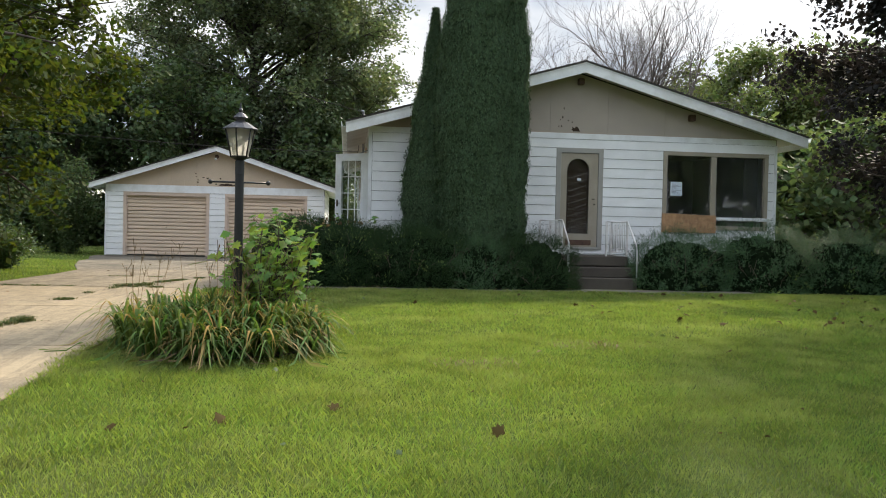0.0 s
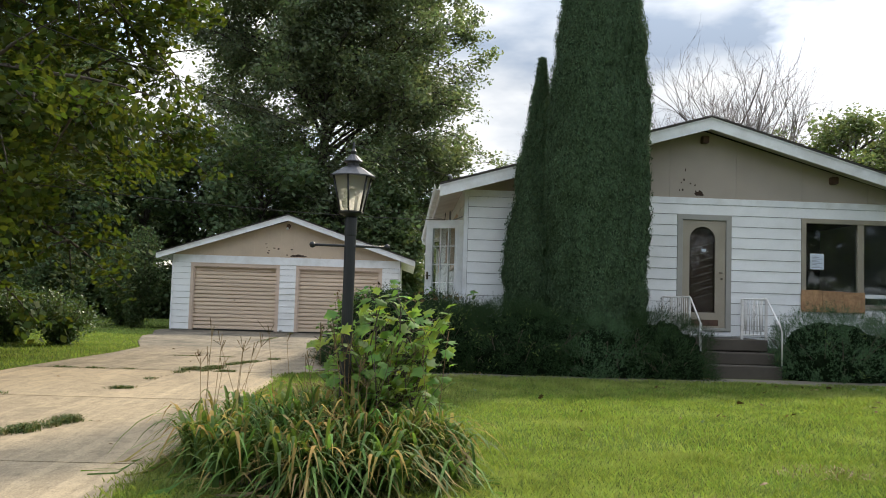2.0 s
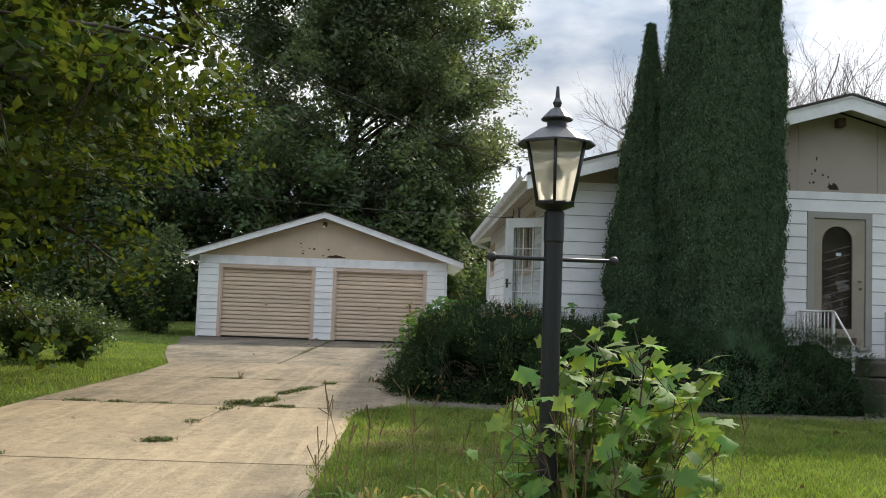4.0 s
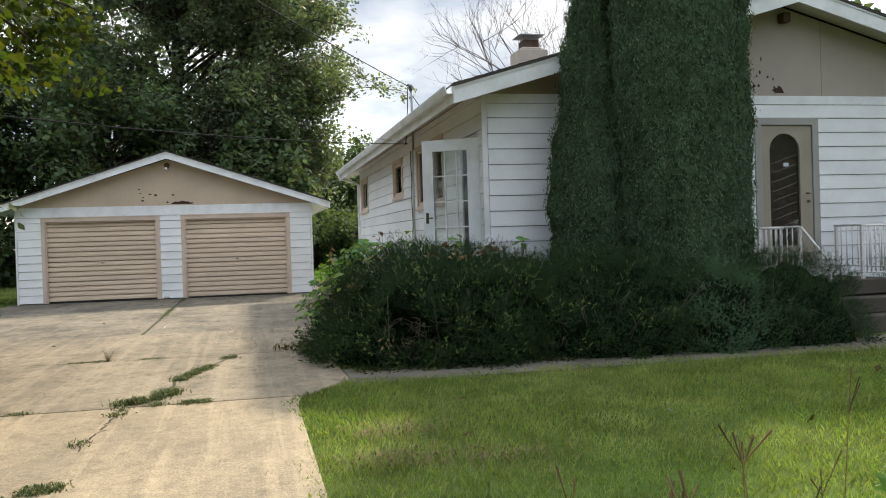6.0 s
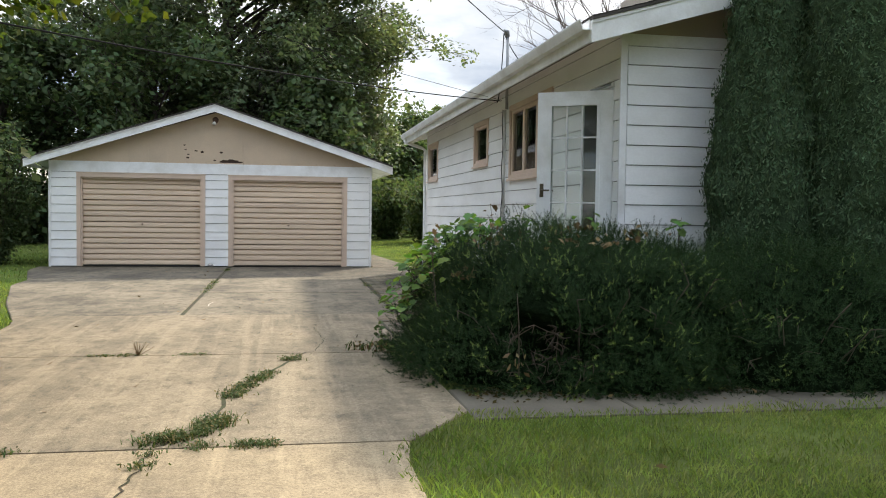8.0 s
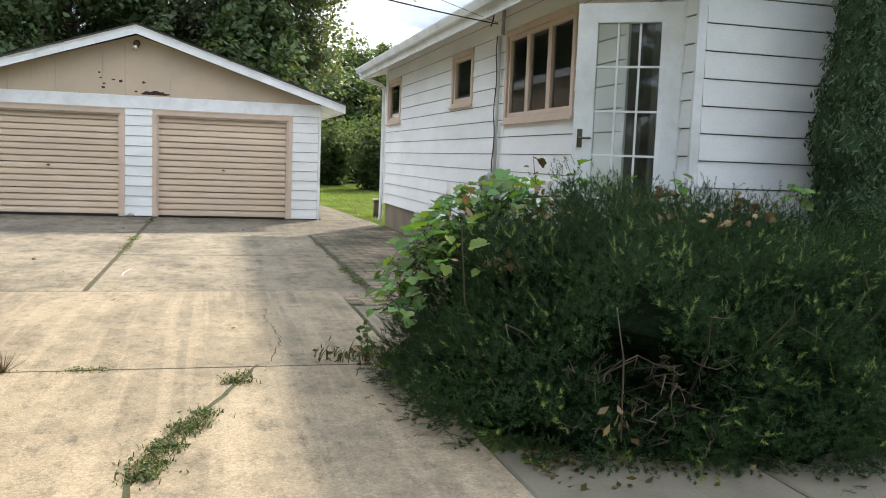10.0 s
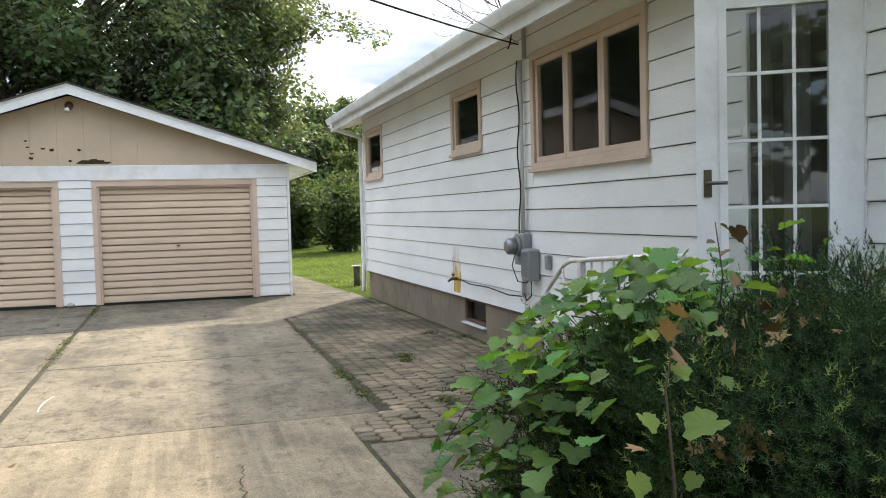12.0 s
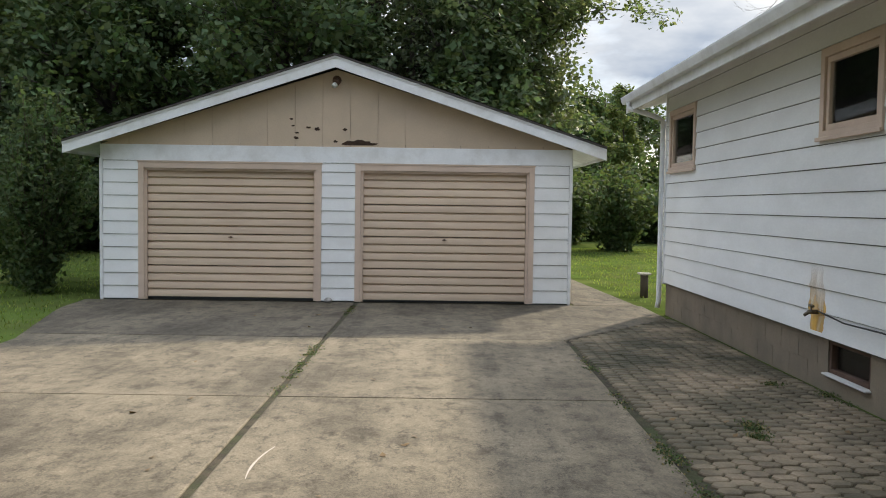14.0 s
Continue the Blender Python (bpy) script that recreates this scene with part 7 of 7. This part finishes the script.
def litter():
    """Weedy heap at the hedge end, clippings on the lawn, a chalk scrape on the slab."""
    rng = np.random.default_rng(29)
    z = gz(-2, 17.6)
    t = thing("leaf_litter", "heap of dry leaves, twigs and weeds beside the yew", "litter", (-1.95, 17.65, z + 0.02), kind="stuff")
    n = 260
    p = np.stack([rng.normal(0, 0.22, n), rng.normal(0, 0.16, n), np.abs(rng.normal(0, 0.03, n)) + 0.008], 1)
    V, F = leaf_cards(p, 0.05, rng, np.repeat([[0, 0, 0.8]], n, 0), 0.9, 0.6)
    part("dry_leaves", mesh_of("dry_leaves", V, F, L_DEAD), None, t)
    roots = np.stack([rng.normal(-0.1, 0.25, 90), rng.normal(0, 0.15, 90), np.zeros(90)], 1)
    V, F = blades(rng, roots, 0.16, 0.8, 0.012, 3, 0.6)
    part("weed_blades", mesh_of("weed_blades", V, F, L_WEED), None, t)
    e = thing("hedge_litter", "dead leaves and moss along the foot of the yew hedge", "litter", (0, 15.6, gz(0, 15.6) + 0.016), kind="stuff")
    n = 1700
    p = np.stack([rng.uniform(-1.75, 4.0, n), 0.12 - np.abs(rng.normal(0, 0.2, n)), rng.uniform(0, 0.02, n)], 1)
    V, F = leaf_cards(p, 0.042, rng, np.repeat([[0, 0, 1.0]], n, 0), 0.6, 0.6)
    part("dry_leaves", mesh_of("dry_leaves", V, F, L_DARKDEAD), None, e)
    p = np.stack([rng.uniform(-1.75, 4.0, 60), 0.05 - np.abs(rng.normal(0, 0.2, 60)), rng.uniform(0.005, 0.02, 60)], 1)
    V, F = leaf_cards(p, 0.05, rng, np.repeat([[0, 0, 1.0]], 60, 0), 0.7, 0.6)
    part("pale_leaves", mesh_of("pale_leaves", V, F, L_DEAD), None, e)
    w = thing("pigweed", "upright leafy weed growing from a slab joint", "weed", (-2.14, 17.55, z + 0.02))
    bm = bmesh.new()
    tube(bm, [(0, 0, -0.02), (0.01, 0, 0.12), (0.0, 0.01, 0.27)], [0.005, 0.004, 0.002], 5)
    part("stem", bm, M_TWIG, w)
    q = np.stack([rng.normal(0, 0.025, 16), rng.normal(0, 0.025, 16), rng.uniform(0.08, 0.28, 16)], 1)
    V, F = leaf_cards(q, 0.07, rng, np.repeat([[0, -0.3, 0.6]], 16, 0), 0.8, 0.55)
    part("leaves", mesh_of("leaves", V, F, L_SHRUB), None, w, kind="stuff")
    d = thing("dry_weed", "small pale dried weed in a slab joint", "weed", (-4.3, 17.5, z + 0.015))
    chains = [(np.linspace([0, 0, 0], [rng.normal(0, 0.05), rng.normal(0, 0.04), rng.uniform(0.08, 0.16)], 4), np.linspace(0.003, 0.001, 4)) for _ in range(22)]
    V, F = tube_arrays(chains, 3)
    part("stemwork", mesh_of("stemwork", V, F, L_DEAD), None, d, kind="stuff")
    for x, y, r, m in ((-1.85, 12.75, 0.2, 300), (-1.95, 12.0, 0.24, 340), (-1.3, 11.9, 0.15, 160), (0.9, 7.3, 0.2, 160), (2.2, 8.3, 0.22, 160)):
        c = thing("grass_clippings", "flat patch of brown dried grass clippings", "clippings", (x, y, gz(x, y) + 0.012), kind="stuff")
        roots = np.stack([rng.normal(0, r, m), rng.normal(0, r * 0.6, m), rng.uniform(0.0, 0.045, m)], 1)
        V, F = blades(rng, roots, 0.07, 1.1, 0.006, 2, 0.9)
        part("clipping_blades", mesh_of("clipping_blades", V, F, L_DEAD), None, c)
    V, F = [], []
    for k, q in enumerate(np.linspace(0, 1, 14)):
        x, y, half = -4.04 - 0.13 * q * (1 - q) + 0.04 * q, 21.64 + 0.64 * q, 0.009 * math.sin(math.pi * (0.1 + 0.8 * q)) * rng.uniform(0.6, 1.1)
        V += [(x - half, y, gz(x, y) + 0.0235), (x + half, y, gz(x, y) + 0.0235)]
        if k:
            F.append((2 * k - 2, 2 * k - 1, 2 * k + 1, 2 * k))
    part("chalk_scrape", mesh_of("chalk_scrape", V, F, M_CHIM), None, None, "curved pale scrape on the concrete", "structure")


litter()


# ---- pavers ----
def pavers():
    p = thing("paver_patio", "mossy brown interlocking paver strip beside the house", "paving", kind="structure")
    bm = bmesh.new()
    q = [(-1.62, 20.62), (-1.9, 20.6), (-1.86, 19.7), (HX0 + 0.0, 19.7), (HX0 + 0.0, 28.95), (-1.55, 26.82)]
    f = bm.faces.new([bm.verts.new((x, y, gz(x, y) + 0.003)) for x, y in q])
    bmesh.ops.triangulate(bm, faces=[f])
    part("bedding", bm, M_JOINT, p, "dark dirt between the pavers")
    W, D = 0.165, 0.112
    shape = [(-0.5, 0), (-0.3, 0.5), (0.3, 0.5), (0.5, 0), (0.3, -0.5), (-0.3, -0.5)]
    bm = bmesh.new()
    lo = [bm.verts.new((u * W * 0.93, v * D * 0.89, -0.03)) for u, v in shape]
    mi = [bm.verts.new((u * W * 0.93, v * D * 0.89, 0.012)) for u, v in shape]
    hi = [bm.verts.new((u * W * 0.84, v * D * 0.78, 0.019)) for u, v in shape]
    for a, b in ((lo, mi), (mi, hi)):
        for i in range(6):
            bm.faces.new((a[i], a[(i + 1) % 6], b[(i + 1) % 6], b[i]))
    bm.faces.new(hi)
    me = bpy.data.meshes.new("paver")
    bm.to_mesh(me)
    bm.free()
    me.materials.append(M_PAVER)
    rng = np.random.default_rng(31)
    spots = []
    row, y = 0, 19.86
    while y < 28.9:
        x = HX0 - 0.02 - W * 0.5 - (0.8 * W if row % 2 else 0)
        left = np.interp(y, [19.7, 20.58, 20.6, 26.8, 28.95], [-1.87, -1.87, -1.58, -1.55, 0.2])
        while x > left + 0.03:
            spots.append((x, y))
            x -= W * 0.8 * 2
        y += D * 0.5
        row += 1
    spots.sort(key=lambda s: s[1])
    near = [s for s in spots if s[1] > 19.0][:300]
    rest = [s for s in spots if s not in set(near)]
    for x, y in near:
        part("paver", me, None, p, at=pose(x + rng.normal(0, 0.004), y + rng.normal(0, 0.004), gz(x, y) + rng.normal(0, 0.003), rng.normal(0, 1.3), rng.normal(0, 1.3), rng.normal(0, 3.0)))
    base = np.array([v.co for v in me.vertices])
    polys = [list(f.vertices) for f in me.polygons]
    V, F4, F6 = [], [], []
    for k, (x, y) in enumerate(rest):
        V.append(base + [x, y, gz(x, y) + rng.normal(0, 0.0025)])
        for f in polys:
            if len(f) == 4:
                F4.append([i + 18 * k for i in f])
            else:
                F4.append([f[i] + 18 * k for i in (0, 1, 2, 3)])
                F4.append([f[i] + 18 * k for i in (0, 3, 4, 5)])
    part("paver_field", mesh_of("paver_field", np.concatenate(V), F4, M_PAVER), None, p, "rest of the pavers", "stuff")


pavers()


# ---- weeds, litter, small things ----
def weeds():
    rng = np.random.default_rng(41)
    lines = [
        ([(-3.85, 12.9), (-3.75, 13.6), (-3.72, 14.3)], 12, 0.03),
        ([(-3.78, 14.4), (-3.5, 14.6), (-3.4, 15.0)], 90, 0.05),
        ([(-3.42, 15.4), (-3.36, 15.8), (-3.15, 16.5)], 80, 0.03),
        ([(-3.2, 16.4), (-2.84, 17.55)], 16, 0.03),
        ([(-5.7, 14.33), (-3.9, 14.33)], 34, 0.022),
        ([(-3.5, 14.33), (-3.1, 14.33)], 26, 0.03),
        ([(-5.4, 17.5), (-3.6, 17.5)], 22, 0.018),
        ([(-2.3, 17.52), (-1.7, 17.6)], 50, 0.05),
        ([(-4.29, 21.0), (-4.29, 30.3)], 70, 0.008),
        ([(-5.6, 11.25), (-4.6, 11.3)], 40, 0.03),
        ([(-3.95, 12.0), (-3.75, 12.1)], 25, 0.03),
        ([(-3.95, 8.9), (-3.65, 9.3), (-3.5, 9.75)], 110, 0.05),
        ([(-1.6, 20.7), (-1.55, 26.5)], 60, 0.012),
        ([(-1.3, 19.9), (-0.9, 21.2), (-0.3, 22.0)], 40, 0.02),
        ([(-0.9, 22.5), (-0.6, 24.0), (0.1, 24.6)], 40, 0.02),
        ([(0.15, 20.2), (0.18, 24.2)], 50, 0.02),
    ]
    for pts, n, h in lines:
        p = np.array(pts)
        tufts = rng.uniform(0, len(p) - 1.001, max(3, n // 9))
        s = np.clip(tufts[rng.integers(0, len(tufts), n)] + rng.normal(0, 0.035, n), 0, len(p) - 1.001)
        i, f = s.astype(int), (s % 1)[:, None]
        xy = p[i] * (1 - f) + p[i + 1] * f
        rep = 9
        xy = np.repeat(xy, rep, 0) + rng.normal(0, 0.03 + h * 0.4, (n * rep, 2))
        pos = np.stack([xy[:, 0], xy[:, 1], ground_z(0, xy[:, 1]) + 0.018], 1)
        t = thing("crack_weeds", "low weeds growing along a driveway crack", "weeds", kind="stuff")
        V, F = blades(rng, pos, h * 1.6, 0.8, 0.008, 3, 0.6)
        me = mesh_of("crack_weeds", V, F, L_WEED)
        part("weed_blades", me, None, t)
        p2 = pos + np.stack([rng.normal(0, 0.02, len(pos)), rng.normal(0, 0.02, len(pos)), rng.uniform(0.005, h, len(pos))], 1)
        V, F = leaf_cards(p2, 0.022, rng, np.repeat([[0, 0, 1.0]], len(p2), 0), 0.7, 0.6)
        part("weed_leaves", mesh_of("weed_leaves", V, F, L_WEED), None, t)
    # crack lines without growth
    for pts, w in (([(-3.82, 12.9), (-3.76, 13.6), (-3.72, 14.3)], 0.012), ([(-3.7, 14.35), (-3.44, 14.8), (-3.42, 15.8), (-3.1, 16.7), (-2.84, 17.55)], 0.025), ([(-2.75, 17.6), (-2.62, 18.4), (-2.7, 19.1), (-2.66, 19.6)], 0.008), ([(-3.5, 19.3), (-2.9, 19.4), (-2.3, 19.35)], 0.006), ([(-3.3, 20.7), (-3.15, 21.1), (-2.7, 20.95), (-2.3, 21.2)], 0.006)):
        p = np.array(pts)
        ss = np.linspace(0, len(p) - 1.001, 30)
        i, f = ss.astype(int), (ss % 1)[:, None]
        c = p[i] * (1 - f) + p[i + 1] * f + rng.normal(0, 0.012, (30, 2))
        V, F = [], []
        for k, (x, y) in enumerate(c):
            z = gz(x, y) + 0.0245
            ww = w * rng.uniform(0.3, 0.7)
            V += [(x - ww, y, z), (x + ww, y, z)]
            if k:
                F.append((2 * k - 2, 2 * k - 1, 2 * k + 1, 2 * k))
        part("driveway_crack", mesh_of("driveway_crack", V, F, M_JOINT), None, None, "dark irregular crack in the concrete", "structure")


weeds()


def fallen_leaves():
    rng = np.random.default_rng(43)
    spots = [(2.15, 10.18), (1.17, 10.12), (1.55, 7.32), (2.05, 5.1), (-1.06, 5.26), (0.73, 6.22), (4.52, 12.0), (-1.59, 6.54), (1.0, 10.9), (1.9, 10.6), (2.9, 5.7), (3.6, 7.1), (0.2, 9.6), (-0.3, 11.2)]
    spots += [(rng.uniform(2.5, 8.5), rng.uniform(9.5, 14.3)) for _ in range(70)] + [(rng.uniform(-1.8, 6), rng.uniform(4, 14)) for _ in range(35)]
    for k, (x, y) in enumerate(spots):
        V, F = lobed_leaves(np.array([[0, 0, 0.0]]), 0.036 if k < 14 else 0.055 + 0.018 * (k % 3), rng, np.array([[0, 0, 1.0]]), 0.8, 0.0)
        ob = part("fallen_leaf", mesh_of("fallen_leaf", V, F, L_DARKDEAD if k % 3 else L_DEAD if k % 2 else L_SHRUB), None, None, "curled fallen leaf lying on the grass")
        ob.location = (x, y, gz(x, y) + 0.05)
        tagged(ob, category="leaf", group="leaves on the lawn")
    for k in range(70):
        x, y = rng.uniform(-5.5, -2.2), rng.uniform(8, 29)
        if k > 40:
            x, y = rng.uniform(-1.4, 0.1), rng.uniform(19.5, 25)
        V, F = leaf_cards(np.zeros((1, 3)), 0.06, rng, np.array([[0, 0, 1.0]]), 0.4)
        ob = part("fallen_leaf", mesh_of("fallen_leaf", V, F, L_DEAD), None, None, "small dry leaf lying on the concrete")
        ob.location = (x, y, gz(x, y) + 0.03)
        tagged(ob, category="leaf", group="leaves on the drive")


fallen_leaves()


def small_things():
    bm = bmesh.new()
    bmesh.ops.create_uvsphere(bm, u_segments=20, v_segments=14, radius=0.068)
    b = part("old_ball", bm, M_BALL, None, "scuffed pale ball lying against the foundation")
    b.location = (0.12, 22.24, gz(0, 22.3) + 0.08)
    tagged(b, category="ball")
    bm = bmesh.new()
    bmesh.ops.create_icosphere(bm, subdivisions=2, radius=0.07)
    rng = np.random.default_rng(3)
    for v in bm.verts:
        v.co *= rng.uniform(0.85, 1.1)
        v.co.z *= 0.6
    s = part("stone", bm, M_STONE, None, "small grey stone at the garage pier")
    s.location = (-4.72, 30.28, 0.4 + 0.055)
    tagged(s, category="stone")
    p = thing("yard_post", "short grey post standing in the back lawn", "post", (0.55, 31.95, 0.39))
    bm = bmesh.new()
    tube(bm, [(0, 0, -0.05), (0, 0, 0.4)], 0.07, 12)
    part("post", bm, M_STEP, p)
    bm = bmesh.new()
    box(bm, -0.1, 0.1, -0.1, 0.1, 0.401, 0.43)
    part("cap", bm, M_GREYTRIM, p)


small_things()


# ---- grass ----
def lawn():
    rng = np.random.default_rng(51)

    def field(n, x0, x1, y0, y1, h, w, name, dens=None):
        x, y = rng.uniform(x0, x1, n), rng.uniform(y0, y1, n)
        lx = np.interp(y, LEFT_Y, LEFT_X)
        rx = np.interp(y, EDGE_Y, EDGE_XR)
        on = (x > lx - 0.03 + rng.normal(0, 0.03, n)) & (x < rx - 0.03 + 0.045 * np.sin(y * 3.1 + 1.2 * np.sin(y * 1.3)) + rng.normal(0, 0.035, n)) & (y < 30.4)
        on |= (x > -0.9) & (x < 0.15) & (y > 30.3) & (y < 36.5)
        on |= (y > 14.95 + 0.06 * np.sin(x * 2.3) + 0.04 * np.sin(x * 6.1) + rng.normal(0, 0.04, n)) & (y < 31) & (x > -2.4) & (x < 12)
        on |= (x > -8.3) & (x < -0.95) & (y > 30.3) & (y < 37.2)
        on |= ((x - BED[0]) / BED[2]) ** 2 + ((y - BED[1]) / BED[3]) ** 2 < 0.66 + 0.08 * np.sin(7 * np.arctan2(y - BED[1], x - BED[0]))
        x, y = x[~on], y[~on]
        m = len(x)
        pos = np.stack([x, y, ground_z(x, y) - 0.003], 1)
        patch = 0.75 + 0.5 * (np.sin(x * 2.1 + 1.3 * np.sin(y * 1.7)) * np.sin(y * 1.9 + 0.8 * np.sin(x * 2.3)) * 0.5 + 0.5)
        a = rng.uniform(0, 2 * np.pi, m)
        hh = h * rng.uniform(0.45, 1.2, m) * patch
        lean = np.stack([np.cos(a), np.sin(a), np.zeros(m)], 1) * (hh * rng.uniform(0.1, 0.9, m))[:, None]
        side = np.stack([-np.sin(a), np.cos(a), np.zeros(m)], 1) * (w * rng.uniform(0.6, 1.3, m))[:, None]
        up = np.array([0, 0, 1.0]) * hh[:, None]
        mid = pos + lean * 0.35 + up * 0.6
        V = np.stack([pos - side, pos + side * 0.6, mid + side * 0.9, pos + lean + up], 1).reshape(-1, 3)
        F = np.arange(4 * m).reshape(-1, 4)
        part(name, mesh_of(name, V, F, L_GRASS), None, None, "short mown grass blades", "stuff")

    field(380000, -2.6, 8.2, 2.4, 9.0, 0.048, 0.0019, "near_grass")
    field(230000, -2.6, 14.0, 8.8, 15.1, 0.05, 0.003, "mid_grass")
    field(60000, -14.0, -5.7, 8.0, 26.0, 0.055, 0.005, "side_grass")
    field(40000, -16.0, 6.0, 24.0, 50.0, 0.045, 0.01, "back_grass")


lawn()
